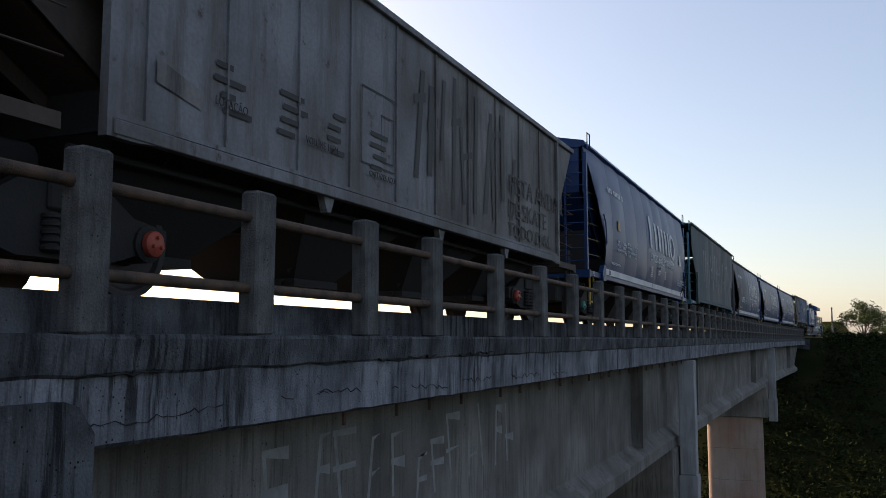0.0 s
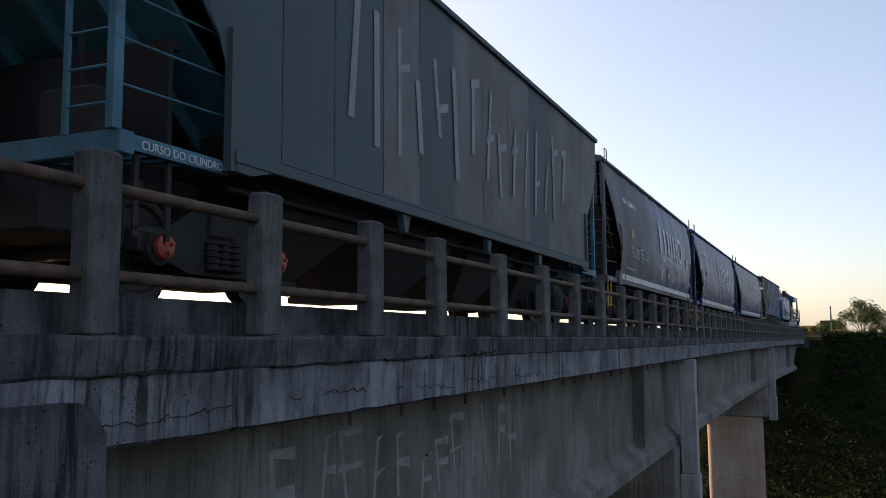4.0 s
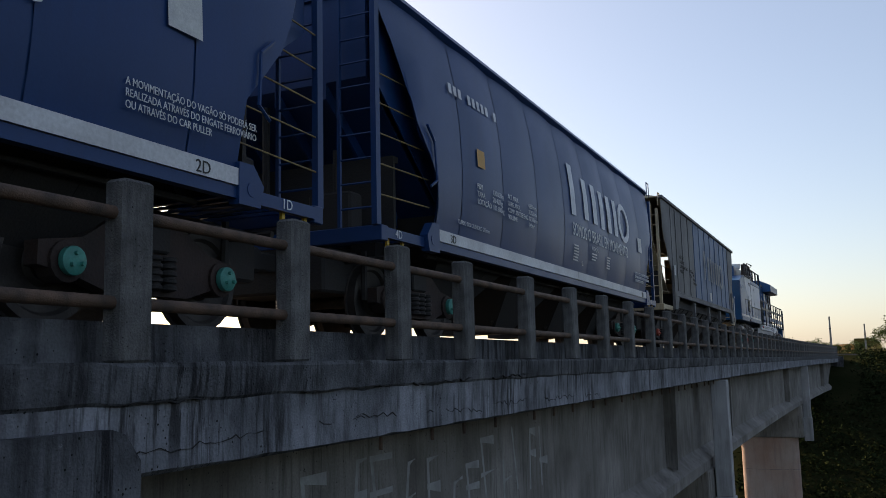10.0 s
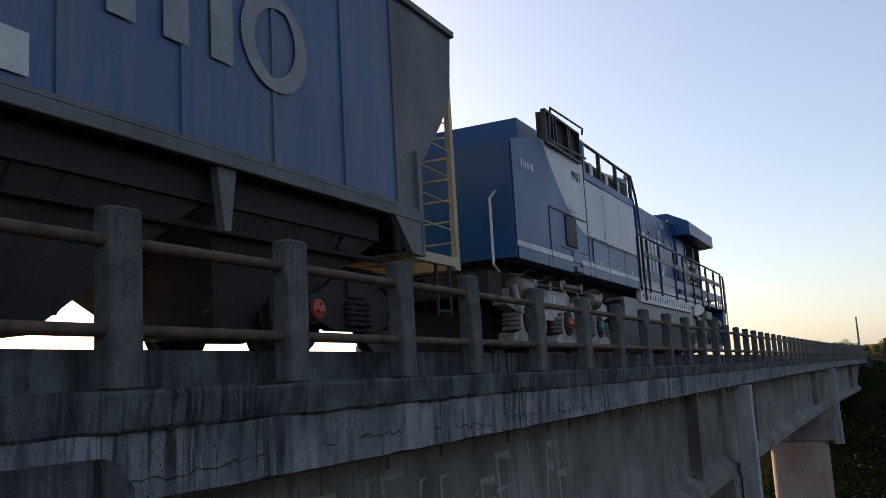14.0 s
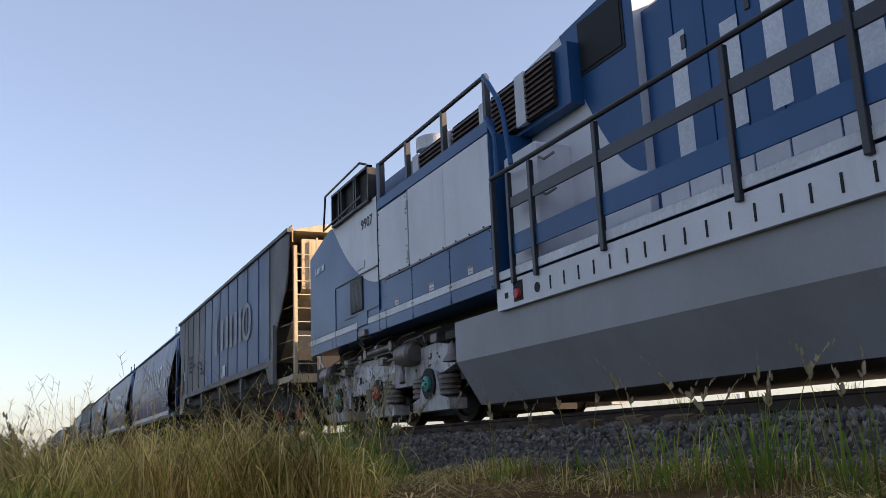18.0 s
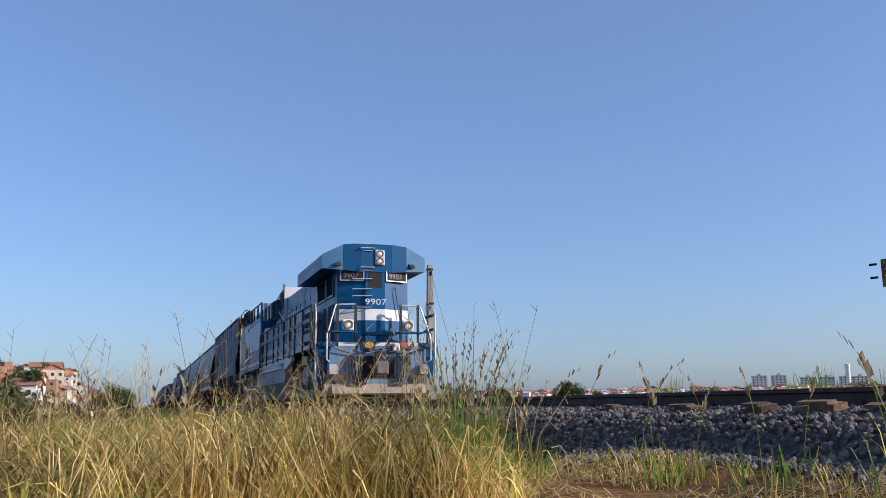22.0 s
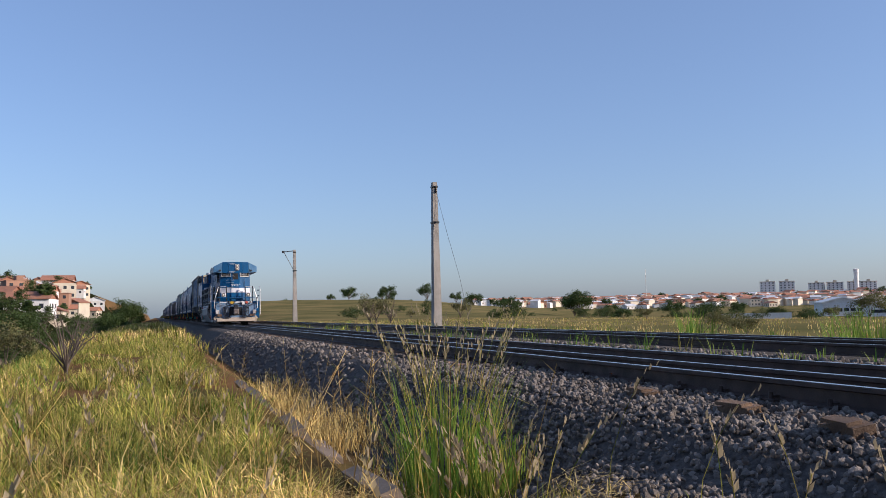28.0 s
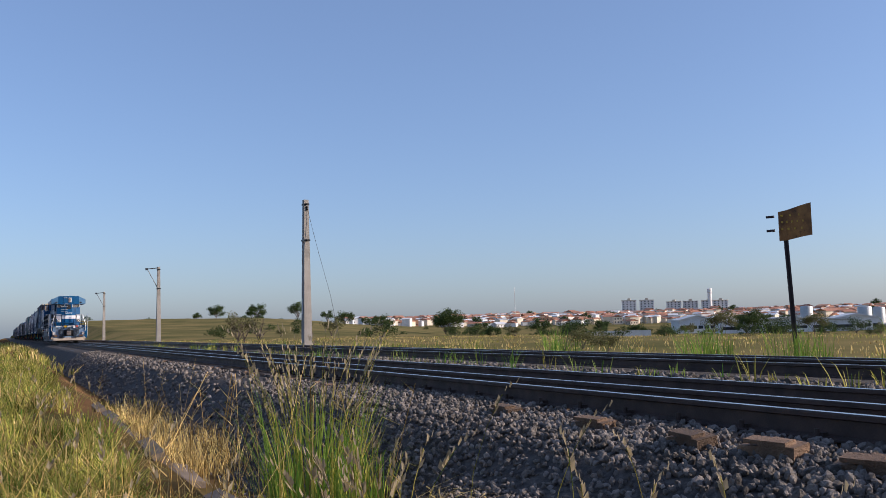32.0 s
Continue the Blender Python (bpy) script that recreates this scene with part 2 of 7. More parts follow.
def words(text, size, mat, name="lettering", parent=None, at=None, label="", depth=0.002, align="LEFT", squeeze=1.0):
    """Writing in the built-in font, made into a mesh."""
    cu = bpy.data.curves.new("writing", "FONT")
    cu.body, cu.size, cu.extrude, cu.align_x, cu.resolution_u = text, size, depth, align, 3
    ob = bpy.data.objects.new("writing", cu)
    scene.collection.objects.link(ob)
    me = bpy.data.meshes.new_from_object(ob.evaluated_get(bpy.context.evaluated_depsgraph_get()))
    bpy.data.objects.remove(ob)
    bpy.data.curves.remove(cu)
    for q in me.vertices:
        q.co.x *= squeeze
    me.materials.clear()
    me.materials.append(mat)
    return part(name, me, None, parent, label, at=at)
# ---- place ----
YC, ZR = 6.42, 0.32           # middle of the track, top of its rails
POST_Y = 3.66                 # outer face line of the bridge posts
BR0, BR1 = 2.0, 97.0          # the bridge's two ends


def bend(x):
    """How far track and bridge have curved towards -y at x."""
    return -max(0.0, x - 22.0) ** 2 / 2800.0


def along(g, prof, x0, x1, fine=26.0, k=0):
    """An outline in y and z drawn along the curve of the track from x0 to x1."""
    xs = [x0] + [x for x in [fine + 4.0 * i for i in range(80)] if x0 < x < x1] + [x1]
    n, v, f = len(prof), [], []
    for x in xs:
        v += [(x, y + bend(x), z) for y, z in prof]
    for j in range(len(xs) - 1):
        f += [(j * n + i, j * n + (i + 1) % n, (j + 1) * n + (i + 1) % n, (j + 1) * n + i) for i in range(n)]
    f += [list(range(n)), list(range(len(v) - 1, len(v) - n - 1, -1))]
    return g.add(v, f, k)


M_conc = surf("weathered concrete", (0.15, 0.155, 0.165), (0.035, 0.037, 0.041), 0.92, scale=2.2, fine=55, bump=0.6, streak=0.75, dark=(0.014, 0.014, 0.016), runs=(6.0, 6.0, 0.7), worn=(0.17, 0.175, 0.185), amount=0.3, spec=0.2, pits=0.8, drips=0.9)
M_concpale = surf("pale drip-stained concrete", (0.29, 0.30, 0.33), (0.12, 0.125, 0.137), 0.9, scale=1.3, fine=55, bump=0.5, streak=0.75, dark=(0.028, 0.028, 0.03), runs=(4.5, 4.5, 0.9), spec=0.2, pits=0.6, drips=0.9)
M_conc2 = surf("beam concrete", (0.26, 0.24, 0.222), (0.125, 0.112, 0.098), 0.9, scale=0.8, fine=40, bump=0.35, streak=0.4, dark=(0.05, 0.044, 0.038), pits=0.6, drips=0.6)
M_post = surf("post concrete", (0.17, 0.168, 0.165), (0.07, 0.068, 0.066), 0.92, scale=3.5, fine=70, bump=0.6, streak=0.65, dark=(0.028, 0.028, 0.03), runs=(12.0, 12.0, 1.2), each=0.12, spec=0.2, pits=0.8)
M_pier = surf("reddish pier concrete", (0.40, 0.30, 0.25), (0.33, 0.19, 0.14), 0.9, scale=0.5, fine=30, bump=0.3, streak=0.3, dark=(0.12, 0.09, 0.08))
M_rust = surf("rusty steel tube", (0.15, 0.085, 0.055), (0.06, 0.04, 0.03), 0.75, metal=0.2, scale=6, fine=120, bump=0.4)
M_rail = surf("rail steel", (0.085, 0.055, 0.045), (0.05, 0.035, 0.03), 0.7, metal=0.4, scale=5, fine=90, bump=0.3)
M_railtop = surf("polished rail head", (0.55, 0.55, 0.56), (0.45, 0.45, 0.46), 0.25, metal=1.0, scale=5, fine=60, bump=0.0)
M_wood = surf("old sleeper wood", (0.24, 0.145, 0.085), (0.10, 0.062, 0.04), 0.9, scale=4, fine=70, bump=0.8, each=0.25)
M_stone = surf("ballast stone", (0.21, 0.18, 0.158), (0.10, 0.088, 0.08), 0.95, scale=9, fine=90, bump=0.5, island=0.5, spec=0.2)
M_earth = surf("dry red earth and grass ground", (0.20, 0.105, 0.052), (0.085, 0.07, 0.03), 0.95, scale=0.35, fine=12, bump=0.8, spec=0.0)
M_field = surf("dry olive field", (0.21, 0.165, 0.075), (0.10, 0.10, 0.042), 0.95, scale=0.06, fine=2.5, bump=0.6, spec=0.0)
M_ballast = surf("ballast bed", (0.12, 0.105, 0.095), (0.05, 0.045, 0.042), 0.95, scale=14, fine=45, bump=1.0, spec=0.1)
# near-black ground colour that carries the shade of the valley sides
M_scrub = surf("scrub ground dimmed for shade", (0.013, 0.017, 0.007), (0.024, 0.024, 0.011), 0.95, scale=0.25, fine=5, bump=0.8, spec=0.0)


def smooth(a, b, x):
    t = min(1.0, max(0.0, (x - a) / (b - a)))
    return t * t * (3 - 2 * t)


def ground(x, y):
    """Height of the ground: track bed, shoulder, ditch, grassy bank, the bank's side and the valley, the plain beyond."""
    r = math.hypot(x, y)
    th = math.degrees(math.atan2(y, x)) % 360
    y -= bend(min(x, 300.0))
    fill = smooth(-10.5, -7.5, x)          # the ditch peters out towards the bridge
    n = noise.noise((x * 0.45, y * 0.45, 0.3)) * 0.07 + noise.noise((x * 0.06, y * 0.06, 2.0)) * 0.5 * smooth(10, 60, abs(y - YC))
    if y > 4.95:
        bank = 0.10 - 0.3 * smooth(14.5, 18, y)
        n *= smooth(15, 25, y)
    elif y > 2.95:
        bank = -0.64 + 0.66 * min(1.0, max(0.0, (y - 3.3) / 1.12)) + 0.08 * smooth(4.3, 4.95, y)
        bank += fill * (max(-0.26 + 0.10 * smooth(2.95, 3.7, y), bank) - bank)
        n *= 0.3
    else:
        bank = -0.64 + 0.32 * smooth(2.75, 2.35, y) - 0.10 * smooth(1.6, 0.2, y)
        bank += fill * smooth(1.2, 2.6, y) * (-0.26 - bank)
        bank += 0.15 * smooth(-9, -30, x)
        bank -= (10.0 * smooth(-1.2, -19.0, y) + 5.0 * smooth(-19, -60, y)) * (1 - 0.9 * smooth(80, 102, x))
    far = 0.0
    if y > 20:
        far = -3.2 * smooth(22, 200, y) * smooth(172, 150, th) + 9.0 * smooth(120, 520, r) * smooth(150, 166, th) + 14.0 * smooth(420, 1100, r) * smooth(166, 150, th)
    if y < -13:
        far = 28.0 * smooth(40, 300, -y + max(0.0, -x) * 0.55) * smooth(60, 150, r) * smooth(13, 36, -y)
    h = bank + far + n
    side = smooth(0.9, 22, x + 0.02 * min(0, y)) * (1 - smooth(58, BR1 + 3, x))
    floor = -12.5 + 1.5 * noise.noise((x * 0.03, y * 0.03, 5.0))
    if y > 60:
        side *= 1 - smooth(60, 300, y)
    if y < -60:
        side *= 1 - 0.8 * smooth(60, 300, -y)
    return h + (min(h, floor) - h) * side ** 0.7


def steps(pairs):
    out = []
    for a, b, s in pairs:
        k = max(1, round((b - a) / s))
        out += [a + (b - a) * i / k for i in range(k)]
    return out + [pairs[-1][1]]


gx = steps([(-4000, -600, 200), (-600, -120, 20), (-120, -30, 3), (-30, -12, 0.6), (-12, 6, 0.22), (6, 40, 0.8), (40, 200, 5), (200, 600, 25), (600, 4000, 250)])
gy = steps([(-4000, -600, 200), (-600, -80, 20), (-80, -20, 3), (-20, -3, 0.7), (-3, 6, 0.2), (6, 20, 0.7), (20, 120, 5), (120, 600, 25), (600, 4000, 200)])
g = Geo()
nx = len(gx)
g.v = [(x, y, ground(x, y)) for y in gy for x in gx]
g.f = [(j * nx + i, j * nx + i + 1, (j + 1) * nx + i + 1, (j + 1) * nx + i) for j in range(len(gy) - 1) for i in range(nx - 1)]
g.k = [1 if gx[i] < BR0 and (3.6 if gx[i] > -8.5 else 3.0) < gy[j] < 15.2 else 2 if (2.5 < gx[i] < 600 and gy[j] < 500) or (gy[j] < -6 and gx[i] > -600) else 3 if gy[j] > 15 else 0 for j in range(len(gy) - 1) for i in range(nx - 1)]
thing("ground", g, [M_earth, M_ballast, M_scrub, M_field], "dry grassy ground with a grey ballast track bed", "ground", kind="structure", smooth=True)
# ---- bridge ----
g = Geo()
q = random.Random(21)
xs = [-3.0]
while xs[-1] < BR1:
    xs.append(xs[-1] + (0.25 if xs[-1] < 26 else 4.0))
rows = []
for x in xs:
    w = [q.uniform(-1, 1) * 0.008 for _ in range(8)]
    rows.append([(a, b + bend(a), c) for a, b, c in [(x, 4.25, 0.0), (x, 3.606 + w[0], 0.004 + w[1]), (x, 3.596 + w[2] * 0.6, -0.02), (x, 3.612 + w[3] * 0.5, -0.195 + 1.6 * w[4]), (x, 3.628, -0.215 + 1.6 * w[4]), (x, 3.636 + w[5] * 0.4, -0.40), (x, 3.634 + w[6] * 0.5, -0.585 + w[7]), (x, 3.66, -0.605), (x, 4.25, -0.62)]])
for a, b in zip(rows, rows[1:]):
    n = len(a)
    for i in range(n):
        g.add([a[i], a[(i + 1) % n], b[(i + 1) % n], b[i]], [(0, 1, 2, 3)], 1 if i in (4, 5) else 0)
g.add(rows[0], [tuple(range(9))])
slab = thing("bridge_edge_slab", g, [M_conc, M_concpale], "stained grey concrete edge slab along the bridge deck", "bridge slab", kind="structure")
g = along(Geo(), [(3.98, 0.004), (3.98, 0.245), (4.16, 0.25), (4.16, 0.004)], 0.0, BR1)
thing("ballast_wall", g, M_conc, "dark streaked concrete ballast curb behind the railing", "curb", kind="structure")
g = along(Geo(), [(8.75, -0.6), (8.75, 0.20), (9.25, 0.20), (9.25, -0.6)], 0.0, BR1)
thing("far_ballast_wall", g, M_conc, "concrete ballast curb on the far edge of the deck", "curb", kind="structure")
g = along(Geo(), [(4.254, -0.55), (4.254, 0.06), (8.746, 0.06), (8.746, -0.55)], BR0, BR1)
thing("bridge_deck", g, [M_ballast], "ballasted concrete bridge deck under the track", "deck", kind="structure")
g = Geo()
along(g, [(4.35, -0.63), (4.35, -2.52), (4.03, -2.80), (4.03, -3.05), (5.2, -3.05), (5.2, -2.80), (4.8, -2.52), (4.8, -0.63)], BR0 + 1, BR1)
beam = thing("bridge_beam", g, M_conc2, "tall concrete bridge girder with a wide bottom flange", "beam", kind="structure")
for x in (21.5, 31.5, 55.0, 68.0, 84.0):
    part("stiffener", Geo().prism([(4.352 + bend(x), -0.64), (4.05 + bend(x), -0.64), (4.08 + bend(x), -2.60), (4.352 + bend(x), -2.52)], "x", x - 0.12, x + 0.12), M_conc2, beam)
M_spray = surf("faded white spray paint", (0.34, 0.34, 0.33), (0.22, 0.22, 0.21), 0.9, scale=5, fine=40, bump=0.0)
q = random.Random(4)
for i, x in enumerate((5.5, 6.3, 7.0, 7.5, 8.0, 8.6, 9.2, 9.7, 10.2, 10.8, 11.3, 11.8, 12.3)):
    g = Geo()
    z0, h = -1.75 + q.uniform(-0.1, 0.1), q.uniform(0.45, 0.85)
    lean = q.uniform(-0.18, 0.18)
    g.add([(x, 4.346, z0), (x + 0.055, 4.346, z0), (x + 0.055 + lean, 4.346, z0 + h), (x + lean, 4.346, z0 + h)], [(0, 1, 2, 3)])
    for zz in (z0 + h * q.uniform(0.4, 0.6), z0 + h * 0.93):
        if q.random() < 0.75:
            g.add([(x + lean, 4.345, zz), (x + 0.3, 4.345, zz + q.uniform(-0.1, 0.1)), (x + 0.3, 4.345, zz + 0.06), (x + lean, 4.345, zz + 0.055)], [(0, 1, 2, 3)])
    part("graffiti_stroke", g, M_spray, beam, "faded white sprayed stroke")
g = along(Geo(), [(7.8, -0.63), (7.8, -2.85), (8.6, -2.85), (8.6, -0.63)], BR0 + 1, BR1)
thing("far_bridge_beam", g, M_conc2, "second concrete girder of the bridge", "beam", kind="structure")
# abutment
g = Geo().prism([(-3.0, -3.5), (-3.0, -0.335), (3.36, -0.33), (3.45, -0.36), (3.56, -0.50), (3.575, -3.5)], "y", 3.545, 4.25)
g.box(2.0, 3.5, 4.254, 9.2, -4.5, -0.63)
thing("abutment", g, M_conc, "rough concrete abutment wall at the bridge's end", "abutment", kind="structure")
POSTS = [-2.0, -0.2, 1.77, 2.0, 3.63, 5.2, 6.8, 8.26, 10.16, 12.03, 13.78]
while POSTS[-1] < BR1 - 2:
    POSTS.append(POSTS[-1] + 1.8)


def railing_post():
    p = thing("railing_post", Geo().box(-0.115, 0.115, -0.01, 0.15, 0.0, 1.01, bev=0.02), M_post, "square weathered concrete bridge railing post", "post", "bridge railing posts")
    return p


first = railing_post()
first.matrix_basis = pose(POSTS[0], POST_Y, 0, 0, 0, 0)
for x in POSTS[1:]:
    copy_thing(first, pose(x + R.uniform(-0.01, 0.01), POST_Y + bend(x), 0.0, R.uniform(-0.4, 0.4), R.uniform(-0.5, 0.5), R.uniform(-2, 2)))
for z, nm in ((0.82, "upper"), (0.33, "lower")):
    for i, (a, b) in enumerate(zip(POSTS, POSTS[1:])):
        if b - a > 0.6:
            thing("railing_tube", Geo().rod((a + 0.09, POST_Y + 0.07 + bend(a), z), (b - 0.09, POST_Y + 0.07 + bend(b), z), 0.038, 10), M_rust, "rusty steel railing tube between concrete posts", "railing tube", "bridge railing tubes", smooth=True)
M_bracket = surf("pale bracket concrete", (0.40, 0.395, 0.40), (0.28, 0.275, 0.275), 0.9, scale=1.2, fine=50, bump=0.4, streak=0.4, dark=(0.07, 0.065, 0.06))
for x in (26.3, 61.5):
    o = bend(x)
    br = thing("bridge_bracket", Geo().box(x - 0.24, x + 0.24, 3.48 + o, 3.93 + o, -3.84, -0.625, bev=0.02), M_bracket, "pale upright concrete bracket under the deck edge", "bracket", "bridge brackets")
    part("foot", Geo().box(x - 0.28, x + 0.28, 3.44 + o, 3.97 + o, -5.3, -3.844, bev=0.02), M_bracket, br)
    thing("pier_cap", Geo().box(x - 0.95, x + 0.95, 3.975 + o, 9.0 + o, -5.05, -3.06, bev=0.05), M_conc2, "concrete cap beam on a bridge pier", "pier cap", "pier caps")
    # oblong pier poured in lifts
    rim = [(x + 0.85 * math.copysign(abs(math.cos(a)) ** 0.7, math.cos(a)), 6.1 + o + 1.75 * math.copysign(abs(math.sin(a)) ** 0.5, math.sin(a))) for a in [2 * math.pi * k / 32 for k in range(32)]]
    pier = thing("bridge_pier", None, None, "oblong reddish-stained concrete bridge pier poured in lifts", "pier", "bridge piers")
    z = -5.06
    while z > -17:
        part("lift", Geo().prism(rim, "z", z - 1.985, z), M_pier, pier, smooth=True)
        part("joint", Geo().prism([(x + (a - x) * 0.985, 6.1 + o + (b - 6.1 - o) * 0.99) for a, b in rim], "z", z - 2.0, z - 1.985), M_conc, pier)
        z -= 2.0
g = Geo().box(BR1 - 0.4, BR1 + 2.5, 3.2 + bend(BR1), 9.6 + bend(BR1), -9.0, -0.02)
thing("far_abutment", g, M_conc, "dark concrete abutment at the far end of the bridge", "abutment", kind="structure")
# rails
def rail(x0, x1, y, zt):
    w, h = 0.036, 0.17
    prof = [(-0.07, 0), (0.07, 0), (0.07, 0.012), (0.012, 0.03), (0.009, 0.125), (w, 0.135), (w, h - 0.008), (w - 0.008, h), (-w + 0.008, h), (-w, h - 0.008), (-w, 0.135), (-0.009, 0.125), (-0.012, 0.03), (-0.07, 0.012)]
    g = along(Geo(), [(y + a, zt - h + b) for a, b in prof], x0, x1)
    g.k = [1 if i < len(g.f) - 2 and i % len(prof) == 7 else 0 for i in range(len(g.f))]
    return thing("rail", g, [M_rail, M_railtop], "rust-brown steel rail with a polished head", "rail", "rails", kind="structure")


for y in (YC - 0.835, YC - 0.20, YC + 0.835):
    rail(-900, 260, y, ZR)
for y in (10.3, 11.35, 11.95):
    rail(-900, -1.0, y, ZR)

# cracks and broken edges on the slab's face
M_crack = surf("crack shadow", (0.012, 0.012, 0.012), (0.02, 0.02, 0.02), 0.95)
for seed_, xa, xb, za, zb, amp in ((1, 3.6, 6.0, -0.48, -0.42, 0.02), (2, 5.9, 8.6, -0.42, -0.50, 0.025), (3, 3.4, 6.4, -0.215, -0.19, 0.012), (4, 6.3, 9.8, -0.20, -0.17, 0.02), (5, 8.8, 13.0, -0.46, -0.52, 0.03)):
    q = random.Random(seed_)
    g, x, z = Geo(), xa, za
    while x < xb:
        x2 = x + q.uniform(0.03, 0.10)
        z2 = za + (zb - za) * (x2 - xa) / (xb - xa) + q.uniform(-amp, amp)
        w = q.uniform(0.001, 0.0045)
        if math.sin(x * 3.1 + seed_) + 0.6 * math.sin(x * 7.3) < -0.35:
            x, z = x2, z2
            continue
        g.add([(x, (3.63 if za < -0.3 else 3.59), z - w), (x2, (3.63 if za < -0.3 else 3.59), z2 - w), (x2, (3.63 if za < -0.3 else 3.59), z2 + w), (x, (3.63 if za < -0.3 else 3.59), z + w), (x, 3.65, z - w), (x2, 3.65, z2 - w), (x2, 3.65, z2 + w), (x, 3.65, z + w)], [(0, 1, 2, 3), (0, 4, 5, 1), (3, 2, 6, 7)])
        x, z = x2, z2
    part("crack", g, M_crack, slab, "jagged dark crack in the concrete")
for i in range(22):
    x = 6.5 + 0.9 * i + R.uniform(-0.2, 0.2)
    part("drip_stub", Geo().rod((x, 3.72, -0.72), (x, 3.72, -0.60), 0.016, 6), M_rust, slab)
# ---- train: paints ----
M_blue = surf("blue wagon paint", (0.005, 0.040, 0.142), (0.008, 0.042, 0.125), 0.4, scale=0.6, fine=40, bump=0.04, streak=0.25, dark=(0.010, 0.028, 0.085), spec=0.25, grit=0.12)
M_halfdust = surf("thinly dusted blue paint", (0.055, 0.068, 0.105), (0.015, 0.045, 0.115), 0.5, scale=0.8, fine=30, bump=0.05, streak=0.4, dark=(0.09, 0.09, 0.10), grit=0.12)
M_dusty = surf("dust-covered blue paint", (0.10, 0.098, 0.115), (0.07, 0.07, 0.092), 0.6, scale=0.8, fine=30, bump=0.08, streak=0.4, dark=(0.11, 0.10, 0.095), grit=0.12)
M_faded = surf("faded blue paint", (0.040, 0.105, 0.23), (0.06, 0.11, 0.20), 0.55, scale=0.9, fine=30, bump=0.06, streak=0.6, dark=(0.15, 0.155, 0.165), grit=0.12)
M_wgrey = surf("grey wagon paint", (0.15, 0.148, 0.155), (0.095, 0.092, 0.095), 0.65, scale=0.9, fine=30, bump=0.08, streak=0.45, dark=(0.07, 0.066, 0.064))
# cream of the wagon's end, with warm sunlight mixed into the colour
M_tan = surf("cream wagon paint brightened for sunlight", (0.56, 0.455, 0.30), (0.44, 0.35, 0.23), 0.7, scale=0.9, fine=30, bump=0.1, streak=0.4, dark=(0.14, 0.10, 0.07))
M_teal = surf("faded teal wagon paint", (0.032, 0.075, 0.092), (0.062, 0.085, 0.09), 0.65, scale=0.9, fine=30, bump=0.08, streak=0.5, dark=(0.045, 0.065, 0.075))
M_pale = surf("stained pale grey wagon paint", (0.23, 0.235, 0.255), (0.10, 0.09, 0.085), 0.65, scale=0.7, fine=25, bump=0.12, streak=0.8, dark=(0.09, 0.07, 0.06), worn=(0.06, 0.04, 0.03), amount=0.55)
M_sooty = surf("sooty brown-grey wagon paint", (0.22, 0.205, 0.20), (0.085, 0.07, 0.062), 0.7, scale=0.7, fine=25, bump=0.12, streak=0.8, dark=(0.03, 0.024, 0.022), worn=(0.11, 0.105, 0.105), amount=0.35)
M_brown = surf("rust-brown wagon paint", (0.075, 0.048, 0.035), (0.05, 0.034, 0.028), 0.75, scale=0.9, fine=25, bump=0.12, streak=0.5)
M_under = surf("dark underframe", (0.016, 0.015, 0.016), (0.026, 0.022, 0.020), 0.8, scale=3, fine=40, bump=0.3)
M_steel = surf("worn wheel steel", (0.06, 0.052, 0.048), (0.035, 0.03, 0.028), 0.6, metal=0.5, scale=4, fine=50, bump=0.2)
M_bogie = surf("reddish bogie casting", (0.040, 0.021, 0.017), (0.022, 0.015, 0.013), 0.8, scale=3, fine=40, bump=0.4)
M_cream = surf("white side stripe", (0.62, 0.63, 0.65), (0.48, 0.48, 0.49), 0.5, scale=2, fine=30, bump=0.05, worn=(0.25, 0.22, 0.2), amount=0.3)
M_yellow = surf("yellow paint", (0.55, 0.33, 0.02), (0.42, 0.25, 0.02), 0.5, scale=4, fine=40, bump=0.1)
M_rung = surf("dull yellow rung paint", (0.30, 0.20, 0.06), (0.16, 0.12, 0.07), 0.6, scale=4, fine=40, bump=0.1)
M_ink = surf("white lettering", (0.62, 0.64, 0.68), (0.52, 0.54, 0.58), 0.5, scale=3, fine=40, bump=0.0)
M_inkd = surf("faded grey lettering", (0.26, 0.27, 0.29), (0.2, 0.2, 0.22), 0.6, scale=3, fine=40, bump=0.0)
M_black = surf("black lettering", (0.012, 0.012, 0.014), (0.03, 0.028, 0.027), 0.6, scale=5, fine=40, bump=0.0)
M_cap = surf("green axle cap", (0.02, 0.30, 0.24), (0.03, 0.2, 0.17), 0.5, scale=6, fine=60, bump=0.1)
M_capr = surf("red axle cap", (0.5, 0.07, 0.035), (0.36, 0.06, 0.04), 0.5, scale=6, fine=60, bump=0.1)
M_sticker = surf("paper sticker", (0.6, 0.6, 0.58), (0.5, 0.5, 0.5), 0.6, scale=6, fine=60, bump=0.0)
M_amber = surf("orange sticker", (0.6, 0.3, 0.06), (0.55, 0.3, 0.1), 0.6, scale=6, fine=60, bump=0.0)


# ---- train: wagons ----
def lerp_at(table, s):
    for (a, u), (b, w) in zip(table, table[1:]):
        if s <= b:
            return u + (w - u) * max(0.0, (s - a)) / (b - a)
    return table[-1][1]


ROUND = [(1.2, 1.50), (1.45, 1.56), (1.8, 1.61), (2.3, 1.626), (2.9, 1.60), (3.5, 1.53), (4.15, 1.40)]
FLAT = [(1.2, 1.60), (4.3, 1.60)]


